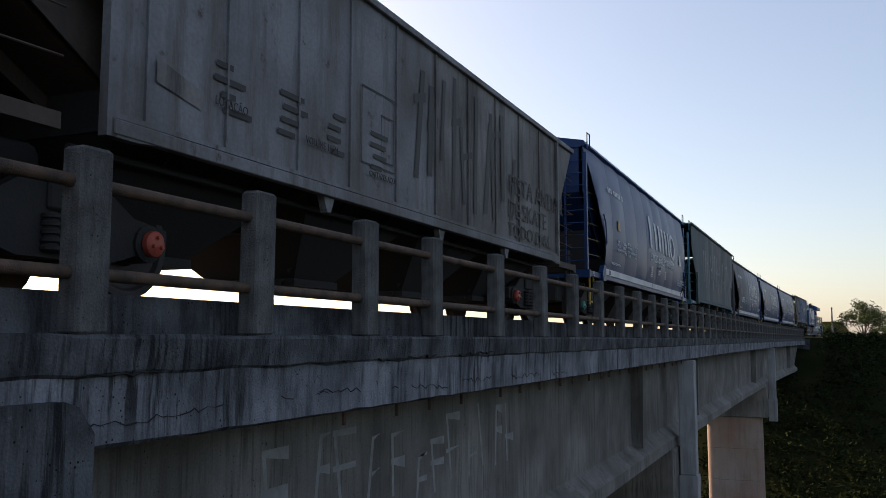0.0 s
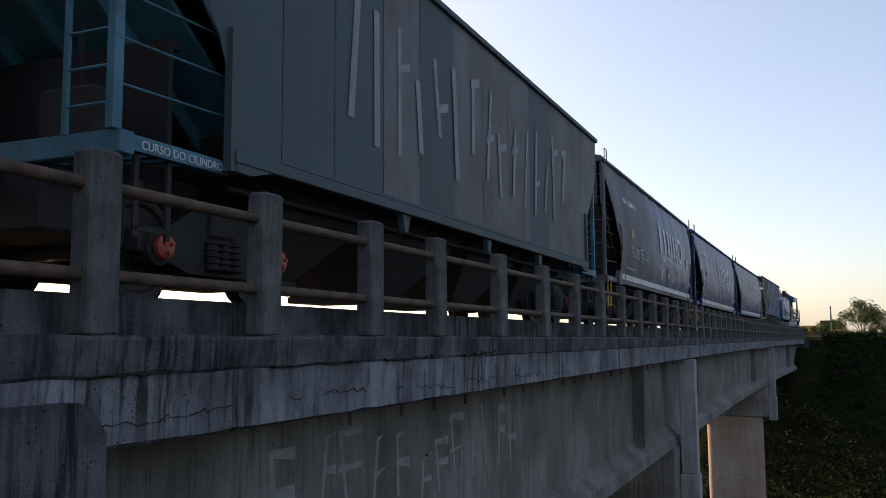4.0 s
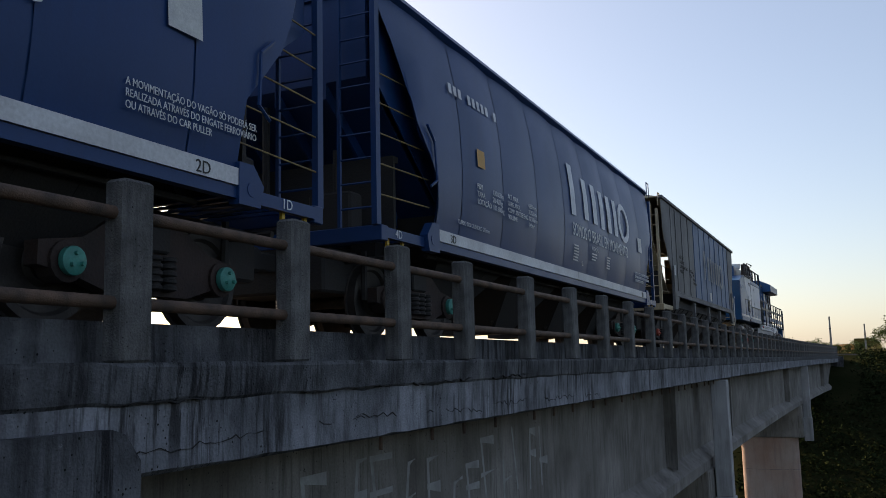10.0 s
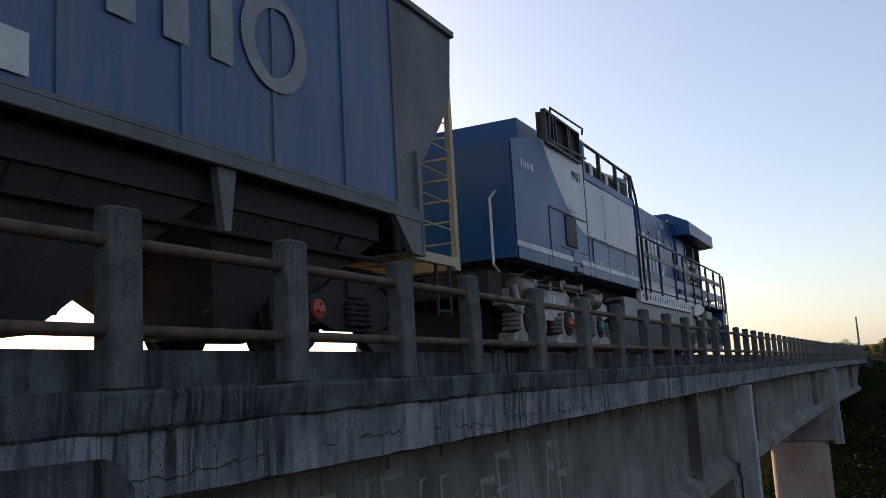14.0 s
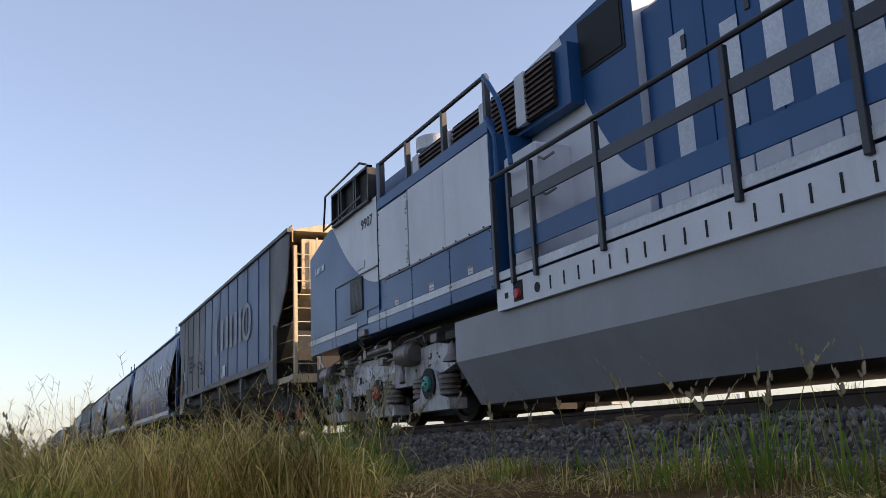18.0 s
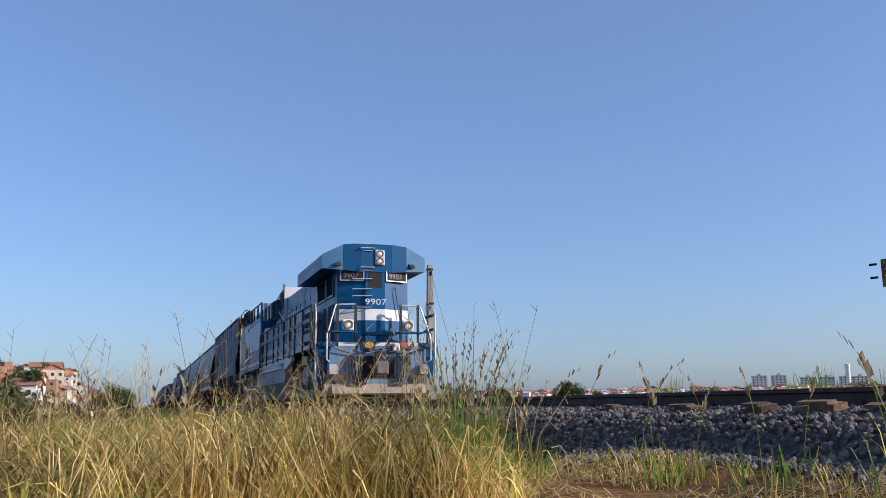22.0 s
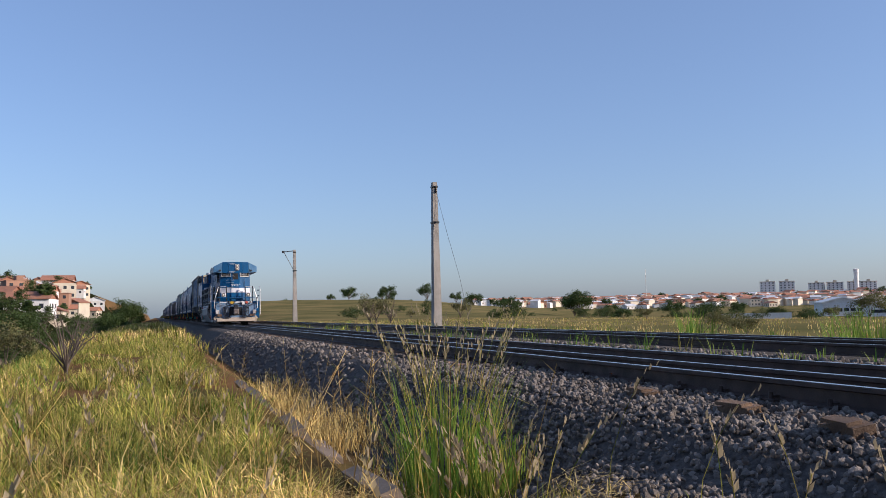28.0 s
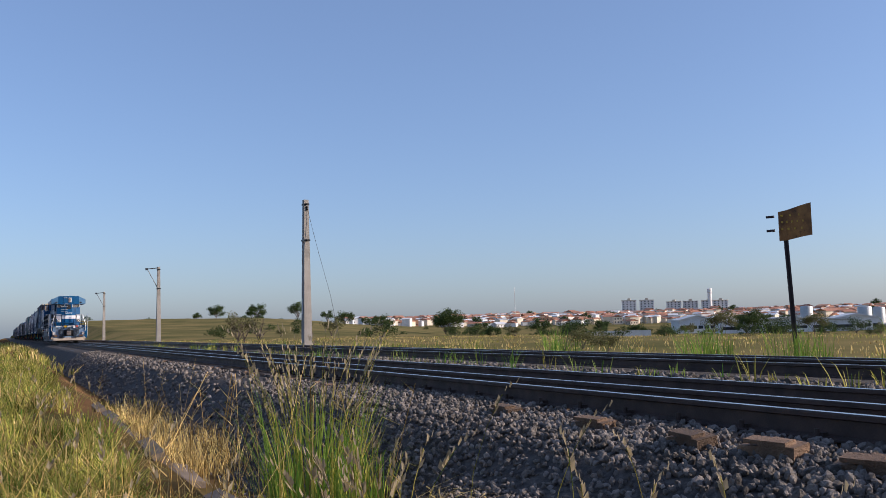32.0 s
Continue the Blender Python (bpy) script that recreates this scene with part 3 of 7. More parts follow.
def sheet(g, u0, u1, z0, z1, prof, xl, xr, k=0, out=0.0, pillow=0.0, nu=4, nz=9, side=-1):
    """A piece of side sheet between the shares u0..u1 of the length, which runs from xl(z) to xr(z)."""
    v, f = [], []
    for j in range(nz + 1):
        z = z0 + (z1 - z0) * j / nz
        for i in range(nu + 1):
            s = i / nu
            u = u0 + (u1 - u0) * s
            x = min(max(u, xl(z)), xr(z))
            v.append((x, side * (lerp_at(prof, z) + out + pillow * math.sin(math.pi * s)), z))
    for j in range(nz):
        for i in range(nu):
            a = j * (nu + 1) + i
            if abs(v[a][0] - v[a + 1][0]) + abs(v[a + nu + 1][0] - v[a + nu + 2][0]) > 1e-4:
                f.append((a, a + 1, a + nu + 2, a + nu + 1))
    return g.add(v, f, k)


def mark(g, pts, prof, out=0.006, k=0):
    """A flat patch on the side sheet, from an outline in x and z."""
    return g.add([(x, -(lerp_at(prof, z) + out), z) for x, z in pts], [tuple(range(len(pts)))], k)


def bar(g, x0, x1, z0, z1, prof, out=0.006):
    n = max(1, int((z1 - z0) / 0.15))
    for i in range(n):
        a, b = z0 + (z1 - z0) * i / n, z0 + (z1 - z0) * (i + 1) / n
        mark(g, [(x0, a), (x1, a), (x1, b), (x0, b)], prof, out)


def emblem(owner, mat, label, x0, z0, w, h, prof, out):
    """Company emblem as plain upright bars and a swirl."""
    g = Geo()
    t = w * 0.062
    cx, cz, ra = x0 + w * 0.895, z0 + h * 0.40, h * 0.46
    rx = ra * w / h / 4.2
    for a0, a1 in ((50, 285), (-120, 75)):
        n = 14
        for i in range(n):
            q = []
            for a, inner in ((i, 0), (i + 1, 0), (i + 1, 1), (i, 1)):
                an = radians(a0 + (a1 - a0) * a / n)
                thick = 0.34 * math.sin(math.pi * (0.12 + 0.76 * a / n)) + 0.05
                rr = 1.0 - (thick if inner else 0.0)
                q.append((cx + rx * rr * math.cos(an), cz + ra * rr * math.sin(an)))
            mark(g, q, prof, out + 0.001 * (a0 < 0))
    em = part("emblem", g, mat, owner, label)
    for s, lo, hi in ((0, 0, 1), (0.19, 0.03, 0.86), (0.33, 0.03, 0.86), (0.455, 0, 0.82), (0.58, 0, 0.82), (0.70, 0, 0.82)):
        g = Geo()
        bar(g, x0 + w * s, x0 + w * s + t, z0 + h * lo, z0 + h * hi, prof, out)
        part("emblem_bar", g, mat, em)
    return em


def wheelset(parent, x, r, cap, half=0.80, hub=0.98):
    g = Geo()
    for s in (-1, 1):
        g.lathe((0, s * half, 0), "y", [(-0.065, r * 0.9), (-0.065, r), (0.035, r), (0.04, r + 0.028), (0.065, r + 0.028), (0.065, r * 0.86), (0.03, r * 0.8), (0.02, 0.18), (0.07, 0.15), (0.07, 0.09)] if s > 0 else
                [(-0.07, 0.09), (-0.07, 0.15), (-0.02, 0.18), (-0.03, r * 0.8), (-0.065, r * 0.86), (-0.065, r), (0.035, r), (0.04, r + 0.028), (0.065, r + 0.028), (0.065, r * 0.9)], 28)
    g.rod((0, -hub - 0.1, 0), (0, hub + 0.1, 0), 0.075, 12)
    w = part("wheelset", g, M_steel, parent, smooth=True, at=pose(x, 0, r))
    for s in (-1, 1):
        c = Geo().lathe((0, s * (hub + 0.16), 0), "y", [(-0.03, 0.11), (0.02, 0.11), (0.035, 0.09)] if s > 0 else [(-0.035, 0.09), (-0.02, 0.11), (0.03, 0.11)], 18)
        for i in range(3):
            a = i * 2.094
            c.rod((0.055 * math.cos(a), s * (hub + 0.18), 0.055 * math.sin(a)), (0.055 * math.cos(a), s * (hub + 0.225), 0.055 * math.sin(a)), 0.018, 6)
        part("axle_cap", c, cap, w, "painted round bearing end cap with three bolts", smooth=True)
    return w


WHEELS = []


def bogie(wagon, x, frame_mat, cap):
    for s in (-1, 1):
        g = Geo()
        y0, y1 = (0.92, 1.06) if s > 0 else (-1.06, -0.92)
        g.prism([(x - 1.12, 0.60), (x - 1.12, 0.42), (x - 0.78, 0.36), (x - 0.45, 0.26), (x + 0.45, 0.26), (x + 0.78, 0.36), (x + 1.12, 0.42), (x + 1.12, 0.60), (x + 0.72, 0.66), (x + 0.36, 0.88), (x - 0.36, 0.88), (x - 0.72, 0.66)], "y", y0, y1)
        for d in (-0.875, 0.875):
            g.lathe((x + d, s * 1.0, 0.46), "y", [(-0.09, 0.16), (0.09, 0.16), (0.1, 0.13)] if s > 0 else [(-0.1, 0.13), (-0.09, 0.16), (0.09, 0.16)], 14)
        part("bogie_frame", g, frame_mat, wagon, smooth=False)
        for d in (-0.17, 0.0, 0.17):
            pts = [(0.0, 0.045)]
            for k in range(5):
                pts += [(0.06 * k + 0.004, 0.058), (0.06 * k + 0.015, 0.078), (0.06 * k + 0.04, 0.078), (0.06 * k + 0.052, 0.058)]
            part("spring", Geo().lathe((x + d, s * 1.09, 0.30), "z", pts, 10), M_under, wagon, "dark coil spring", True)
    g = Geo().box(x - 0.2, x + 0.2, -1.1, 1.1, 0.62, 0.86, bev=0.02).box(x - 0.3, x + 0.3, -0.3, 0.3, 0.86, 1.05)
    part("bolster", g, M_under, wagon)
    WHEELS.append((wagon, wheelset(wagon, x - 0.875, 0.46, cap), x - 0.875, 0.46))
    WHEELS.append((wagon, wheelset(wagon, x + 0.875, 0.46, cap), x + 0.875, 0.46))


def wagon_common(w, paint, end_paint, bogie_mat, cap, hop, yellow=True, top=4.3, ex=7.5):
    """Underframe, ends, ladders, bogies, couplers and hopper chutes."""
    g = Geo().box(-7.6, 7.6, -0.3, 0.3, 0.85, 1.18)
    part("centre_sill", g, M_under, w)
    part("hopper_floor", Geo().box(-5.7, 5.7, -1.44, 1.44, 1.242, 1.64), M_under, w)
    for i, x in enumerate((-4.3, -1.45, 1.45, 4.3)):
        g = Geo()
        rim = [(x - 1.38, -1.40), (x + 1.38, -1.40), (x + 1.38, 1.40), (x - 1.38, 1.40)]
        low = [(x - 0.45, -0.62), (x + 0.45, -0.62), (x + 0.45, 0.62), (x - 0.45, 0.62)]
        z0 = (0.26 if abs(x) < 4 else 0.32) + (0.1 if top < 4 else 0.0)
        g.add([(a, b, 1.24) for a, b in rim] + [(a, b, z0) for a, b in low], [(0, 1, 5, 4), (1, 2, 6, 5), (2, 3, 7, 6), (3, 0, 4, 7), (4, 5, 6, 7)])
        part("hopper_chute", g, hop, w, "sloping dark discharge hopper")
        g = Geo()
        for d in (-0.7, 0.0, 0.7):
            g.prism([(-1.42, 1.23), (-0.62, z0 + 0.06), (-0.60, z0 + 0.12), (-1.36, 1.24)], "x", x + d * 0.8 - 0.015, x + d * 0.8 + 0.015)
        part("chute_ribs", g, hop, w)
        g = Geo().box(x - 0.5, x + 0.5, -0.66, 0.66, z0 - 0.08, z0 + 0.01).rod((x - 0.55, -0.5, z0 - 0.03), (x + 0.55, -0.5, z0 - 0.03), 0.03, 6)
        part("discharge_gate", g, M_under, w)
    g = Geo().rod((-6.0, -1.30, 1.06), (6.0, -1.30, 1.06), 0.03, 6)
    for x in (-5, -3, -1, 1, 3, 5):
        g.rod((x, -1.30, 1.06), (x, -1.42, 1.24), 0.015, 5)
    part("brake_pipe", g, M_under, w)
    part("brake_cylinder", Geo().rod((-6.4, -0.75, 1.0), (-5.9, -0.75, 1.0), 0.16, 12).box(-6.7, -6.45, -0.95, -0.6, 0.9, 1.2), M_under, w, smooth=True)
    for s in (-1, 1):
        e = 7.62 * s
        g = Geo().box(min(e, e - 0.16 * s), max(e, e - 0.16 * s), -1.55, 1.55, 1.06, 1.24, bev=0.01)
        for y in (-1.55, 1.47):
            g.box(min(6.3 * s, 7.5 * s), max(6.3 * s, 7.5 * s), y, y + 0.08, 1.10, 1.22)
        for i in range(6):
            xx = (6.45 + 0.2 * i) * s
            g.box(min(xx, xx + 0.05 * s), max(xx, xx + 0.05 * s), -1.47, 1.47, 1.19, 1.215)
        part("end_platform", g, end_paint, w)
        for y in (-1.52, 1.46) if top > 4 else ():
            part("corner_post", Geo().box(e - 0.05, e + 0.05, y, y + 0.07, 1.24, top - 0.35), end_paint, w)
        # sloping end of the hopper, its stiffeners and the end wall above
        g = Geo()
        g.prism([(ex * s, top - 1.25), (ex * s, top - 0.16), ((ex - 0.08) * s, top - 0.16), ((ex - 0.08) * s, top - 1.25), (5.0 * s, 1.24), (5.10 * s, 1.24)], "y", -1.30, 1.30)
        for y in (-1.40, 1.38) if yellow or top < 4 else ():
            g.prism([(ex * s, top - 0.16), (ex * s, top - 1.25), (5.1 * s, 1.22), (4.4 * s, 1.22), (4.4 * s, top - 0.16)], "y", y, y + 0.02)
        part("hopper_end", g, end_paint, w)
        for y in (-0.75, -0.05, 0.65):
            part("end_stiffener", Geo().prism([(ex * s, top - 1.25), (ex * s, top - 1.45), (5.3 * s, 1.22), (5.0 * s, 1.22)], "y", y, y + 0.05), end_paint, w)
        part("end_bulkhead", Geo().box(min(6.7 * s, 6.76 * s), max(6.7 * s, 6.76 * s), -1.25, 1.42, 1.245, 2.25).box(min(6.62 * s, 6.7 * s), max(6.62 * s, 6.7 * s), -1.25, 1.42, 2.17, 2.25), M_under, w)
        part("step_board", Geo().box(min(6.3 * s, 7.6 * s), max(6.3 * s, 7.6 * s), 1.44, 1.5, 0.42, 1.055), M_under, w)
        part("draft_box", Geo().box(min(6.75 * s, 7.58 * s), max(6.75 * s, 7.58 * s), -0.75, 0.75, 0.52, 1.055, bev=0.03), M_under, w)
        part("lever_gear", Geo().rod((7.1 * s, -1.3, 0.92), (7.1 * s, 1.3, 0.92), 0.035, 6).rod((6.9 * s, -0.9, 1.05), (6.9 * s, -0.9, 0.45), 0.04, 6).rod((7.35 * s, 0.85, 1.05), (7.2 * s, 0.85, 0.4), 0.05, 6), M_under, w)
        part("brake_gear", Geo().box(min(7.0 * s, 7.3 * s), max(7.0 * s, 7.3 * s), -0.95, -0.35, 1.25, 1.75, bev=0.03).rod((7.15 * s, -0.65, 1.75), (7.15 * s, -0.65, 2.3), 0.03, 6).rod((7.4 * s, 0.2, 1.25), (7.4 * s, 0.2, 2.9), 0.05, 8).rod((7.4 * s, 0.9, 1.25), (7.4 * s, 0.9, 2.9), 0.05, 8), M_under, w)
        part("end_web", Geo().prism([(5.25 * s, 1.22), ((ex - 0.1) * s, 1.22), ((ex - 0.1) * s, top - 1.4)], "y", 0.9, 0.94), M_under, w)
        g = Geo()
        for i in range(9):
            z = 1.45 + 0.29 * i * (top - 1.5) / 2.8
            g.rod((e, -1.46, z), (e, -1.0, z), 0.013, 5)
        for y in (-1.02,):
            g.box(e - 0.02, e + 0.02, y, y + 0.04, 1.24, top - 0.15)
        part("end_ladder", g, end_paint, w)
        for i in range(5):
            z = 1.6 + 0.36 * i
            a = 6.25 if z < 2.1 else 6.25 + (z - 2.1) * 0.55
            part("side_rung", Geo().rod((e, -1.49, z), (min(a, ex - 0.2) * s, -1.49, z + 0.04), 0.010, 5), M_rung if yellow else end_paint, w)
        g = Geo().box(min(7.6 * s, 8.05 * s), max(7.6 * s, 8.05 * s), -0.1, 0.1, 0.78, 1.0, bev=0.02).box(min(7.95 * s, 8.2 * s), max(7.95 * s, 8.2 * s), -0.16, 0.14, 0.74, 1.04, bev=0.04)
        part("coupler", g, M_under, w)
        g = Geo().path([(7.7 * s, 0.35, 0.95), (7.9 * s, 0.37, 0.7), (8.1 * s, 0.3, 0.55), (8.25 * s, 0.2, 0.62)], 0.025, 6)
        part("brake_hose", g, M_under, w)
        for y in (-1.5,):
            g = Geo()
            for xx in (7.35, 6.98):
                g.box(min(xx * s, (xx + 0.05) * s), max(xx * s, (xx + 0.05) * s), y, y + 0.03, 0.45, 1.1)
            for z in (0.5, 0.8):
                g.box(min(6.98 * s, 7.4 * s), max(6.98 * s, 7.4 * s), y, y + 0.03, z, z + 0.035)
            part("step", g, M_yellow if yellow else M_under, w)
        part("stirrup", Geo().path([((ex - 0.2) * s, -1.52, top - 0.25), ((ex - 0.2) * s, -1.52, top + 0.12), ((ex + 0.05) * s, -1.52, top + 0.12), ((ex + 0.05) * s, -1.52, top - 0.25)], 0.014, 5), end_paint, w)
        bogie(w, 5.75 * s, bogie_mat, cap)
    # air tank and brake wheel
    part("air_tank", Geo().lathe((6.6, -0.2, 1.42), "y", [(-0.5, 0.05), (-0.45, 0.17), (0.4, 0.17), (0.45, 0.05)], 12), M_under, w, smooth=True)
    part("valve_box", Geo().box(6.5, 6.85, -1.2, -0.9, 1.24, 1.6, bev=0.03).rod((6.7, -1.0, 1.6), (6.7, -1.0, 2.1), 0.025, 6), M_under, w)


def round_wagon(name, label, paints, end_paint, prints=M_ink, caps=M_cap, yellow=True, stripe=M_cream):
    """Hopper wagon with curved sides. paints: one per side panel."""
    w = thing(name, None, None, label, "hopper wagon", "wagons of the train")
    XL = [(1.2, 6.22), (1.9, 6.22), (2.1, 6.32), (2.5, 6.75), (4.15, 7.6)]
    xr, xl = (lambda z: lerp_at(XL, z)), (lambda z: -lerp_at(XL, z))
    cuts = [-7.6, -5.45, -3.9, -2.3, -0.75, 0.85, 2.45, 4.05, 5.6, 7.6]
    for i, (a, b) in enumerate(zip(cuts, cuts[1:])):
        g = sheet(Geo(), a + 0.012, b - 0.012, 1.36, 4.15, ROUND, xl, xr, pillow=0.022)
        part("side_panel", g, paints[i], w, smooth=True)
    g = sheet(Geo(), -7.6, 7.6, 1.22, 4.15, ROUND, xl, xr, out=-0.012, nu=2)
    sheet(g, -7.6, 7.6, 1.22, 4.15, ROUND, (lambda z: -7.6), (lambda z: 7.6), nu=2, side=1)
    part("body", g, end_paint, w, smooth=True)
    part("sill_stripe", Geo().box(-6.2, 0.1, -1.60, -1.50, 1.21, 1.36).box(0.13, 6.2, -1.60, -1.50, 1.21, 1.36), stripe, w, "pale painted side sill")
    part("side_sill", Geo().box(-6.35, 6.35, -1.58, -1.48, 1.10, 1.205).box(-6.35, 6.35, 1.48, 1.58, 1.10, 1.36), end_paint, w)
    for s in (-1, 1):
        g = Geo().prism([(6.2 * s, 1.05), (6.5 * s, 1.05), (6.55 * s, 1.25), (6.4 * s, 1.42), (6.2 * s, 1.42)], "y", -1.61, -1.5)
        g.rod((6.38 * s, -1.615, 1.2), (6.38 * s, -1.60, 1.2), 0.07, 12)
        part("jacking_lug", g, end_paint, w)
        g = Geo().path([(6.62 * s, -1.67, 2.62), (6.42 * s, -1.67, 2.45), (6.38 * s, -1.68, 1.95), (6.55 * s, -1.67, 1.85)], 0.018, 5)
        part("grab_iron", g, end_paint, w)
    g = Geo().prism([(-1.42, 4.11), (-1.48, 4.17), (-1.43, 4.26), (-0.8, 4.38), (0, 4.42), (0.8, 4.38), (1.43, 4.26), (1.42, 4.11)], "x", -7.55, 7.55)
    part("roof", g, end_paint, w)
    g = Geo()
    for i in range(6):
        g.box(-6.4 + 2.2 * i, -4.6 + 2.2 * i, -0.45, 0.45, 4.40, 4.48, bev=0.02)
    part("roof_hatches", g, end_paint, w)
    wagon_common(w, paints[0], end_paint, M_bogie, caps, M_under, yellow)
    emblem(w, prints, "pale company emblem of bars and a swirl", -0.35, 2.42, 4.75, 1.0, ROUND, 0.034)

    def print_on(text, x, z, size, sq=1.0, m=prints):
        words(text, size, m, "lettering", w, pose(x, -(lerp_at(ROUND, z) + 0.036), z, 90, 0, 0), squeeze=sq)
    print_on("SOMOS O BRASIL EM MOVIMENTO", -0.33, 2.03, 0.36, 0.80)
    print_on("PBM\nTARA\nLOTAÇÃO", -5.0, 2.10, 0.11)
    print_on("130.000kg\n28.400kg\n101.600kg", -4.42, 2.10, 0.11)
    print_on("ALT. MAX.\nLARG. MAX.\nCOMP. ENTRE ENG.\nVOLUME", -3.80, 2.15, 0.105)
    print_on("4.651mm\n3.252mm\n16.500mm\n149m³", -2.85, 2.15, 0.105)
    print_on("CURSO DO CILINDRO 203mm", -5.6, 1.52, 0.085)
    print_on("ATENÇÃO", 1.0, 1.88, 0.11)
    print_on("A MOVIMENTAÇÃO DO VAGÃO SÓ PODERÁ SER\nREALIZADA ATRAVÉS DO ENGATE FERROVIÁRIO\nOU ATRAVÉS DO CAR PULLER", 4.85, 1.72, 0.088, 0.8)
    print_on("D", 0.35, 1.50, 0.13)
    g = Geo()
    for x0, n, ww in ((-0.25, 6, 0.36), (1.0, 3, 0.42), (2.2, 5, 0.3)):
        for i in range(n):
            z = 1.86 - 0.055 * i - (0.04 if n == 3 else 0.0)
            bar(g, x0, x0 + ww * R.uniform(0.75, 1.0), z - 0.028, z, ROUND, 0.034)
    for i in range(11):
        if i not in (3, 9):
            bar(g, -5.75 + 0.165 * i, -5.75 + 0.165 * i + 0.10, 3.30, 3.44, ROUND, 0.034)
    part("small_print", g, prints, w, "rows of unreadable small white print")
    part("notice", mark(Geo(), [(5.25, 2.30), (5.65, 2.30), (5.65, 2.66), (5.25, 2.66)], ROUND, 0.036), M_sticker, w, "white notice plate")
    part("inspection_label", mark(Geo(), [(-4.96, 2.42), (-4.68, 2.42), (-4.68, 2.68), (-4.96, 2.68)], ROUND, 0.036), M_amber, w, "orange inspection label")
    for x, tx in ((-5.75, "3D"), (5.75, "2D")):
        words(tx, 0.15, M_ink if stripe != M_cream else M_black, "lettering", w, pose(x - 0.1, -1.604, 1.23, 90, 0, 0))
    for x, tx in ((-7.2, "4D"), (7.0, "1D")):
        words(tx, 0.14, M_ink, "lettering", w, pose(x - 0.1, -1.556, 1.12, 90, 0, 0))
    return w


def flat_wagon(name, label, paints, end_paint, ribs=False, sill=1.36, caps=M_capr, top=4.3, half=0.0, hop=None):
    """Older hopper wagon with flat sides, open chutes below and notched side corners."""
    w = thing(name, None, None, label, "hopper wagon", "wagons of the train")
    XL = [(1.0, half), (2.0, half), (top, half + 1.25)] if half else [(1.2, 6.35), (2.1, 6.35), (3.25, 7.45), (4.3, 7.6)]
    L, E = (half, half + 1.25) if half else (6.35, 7.6)
    xr, xl = (lambda z: lerp_at(XL, z)), (lambda z: -lerp_at(XL, z))
    cuts = [-7.6, -5.55, -4.55, -3.4, -2.35, -1.2, 0.0, 1.2, 2.4, 3.6, 4.8, 5.9, 7.6]
    for i, (a, b) in enumerate(zip(cuts, cuts[1:])):
        g = sheet(Geo(), a + 0.006, b - 0.006, sill + 0.02, top, FLAT, xl, xr, pillow=R.uniform(0.004, 0.012), nu=3, nz=6)
        if ribs:
            g.box(max(a, -L + 0.05) - (0.03 if half == 0 else 0.012), max(a, -L + 0.05) + (0.03 if half == 0 else 0.012), -(1.622 if half == 0 else 1.625), -1.60, sill + 0.02, top - 0.06)
        part("side_panel", g, paints[i], w, smooth=True)
    g = sheet(Geo(), -7.6, 7.6, sill, top, FLAT, xl, xr, out=-0.02, nu=2)
    sheet(g, -E, E, 1.22, top, FLAT, (lambda z: -E), (lambda z: E), nu=2, side=1)
    part("body", g, end_paint, w)
    g = Geo().box(-L, L, -1.67, -1.58, sill - 0.10, sill + 0.015, bev=0.008).box(-L, L, -1.64, -1.60, sill + 0.03, sill + 0.07)
    part("side_sill", g, paints[2], w, "battered side sill")
    part("top_chord", Geo().box(-E, E, -1.66, -1.55, top - 0.05, top + 0.04, bev=0.008).box(-E, E, 1.55, 1.66, top - 0.05, top + 0.04, bev=0.008), paints[0], w)
    for s in (-1, 1):
        g = Geo().prism([((L + 0.02) * s, sill + 0.02), ((L + 0.02) * s, 1.12), ((L - 0.25) * s, 1.12), ((L - 0.65) * s, sill - 0.08), ((L - 0.65) * s, sill + 0.02)], "y", -1.66, -1.58)
        part("gusset", g, paints[0], w)
        g = Geo().box((L + 0.02) * s - 0.05, (L + 0.02) * s + 0.05, -1.66, -1.58, 1.12, top if half else 2.4)
        part("side_post", g, paints[0], w)
    for x in (-2.8, 0.2, 2.9):
        part("strut", Geo().prism([(x - 0.13, sill - 0.05), (x + 0.13, sill - 0.05), (x + 0.04, 0.98), (x - 0.04, 0.98)], "y", -1.62, -1.54), paints[0], w)
    g = Geo().prism([(-1.58, top), (-0.8, top + 0.18), (0.8, top + 0.18), (1.58, top)], "x", -E + 0.05, E - 0.05)
    part("roof", g, end_paint, w)
    g = Geo()
    for i in range(5 if half == 0 else 4):
        g.box(-6.3 + 1.3 * (half > 0) + 2.6 * i, -4.3 + 1.3 * (half > 0) + 2.6 * i, -0.5, 0.5, top + 0.185, top + 0.26, bev=0.02)
    g.path([(E - 0.3, -0.4, top + 0.18), (E - 0.3, -0.4, top + 0.4), (E - 0.3, 0.4, top + 0.4), (E - 0.3, 0.4, top + 0.18)], 0.02, 5)
    part("roof_hatches", g, end_paint, w)
    wagon_common(w, paints[0], end_paint, M_under, caps, hop or M_under, False, top, half + 1.2 if half else 7.5)
    return w


def prints_on(w, rows, m, y=-1.625):
    for text, x, z, size, sq in rows:
        words(text, size, m, "lettering", w, pose(x, y, z, 90, 0, 0), squeeze=sq)


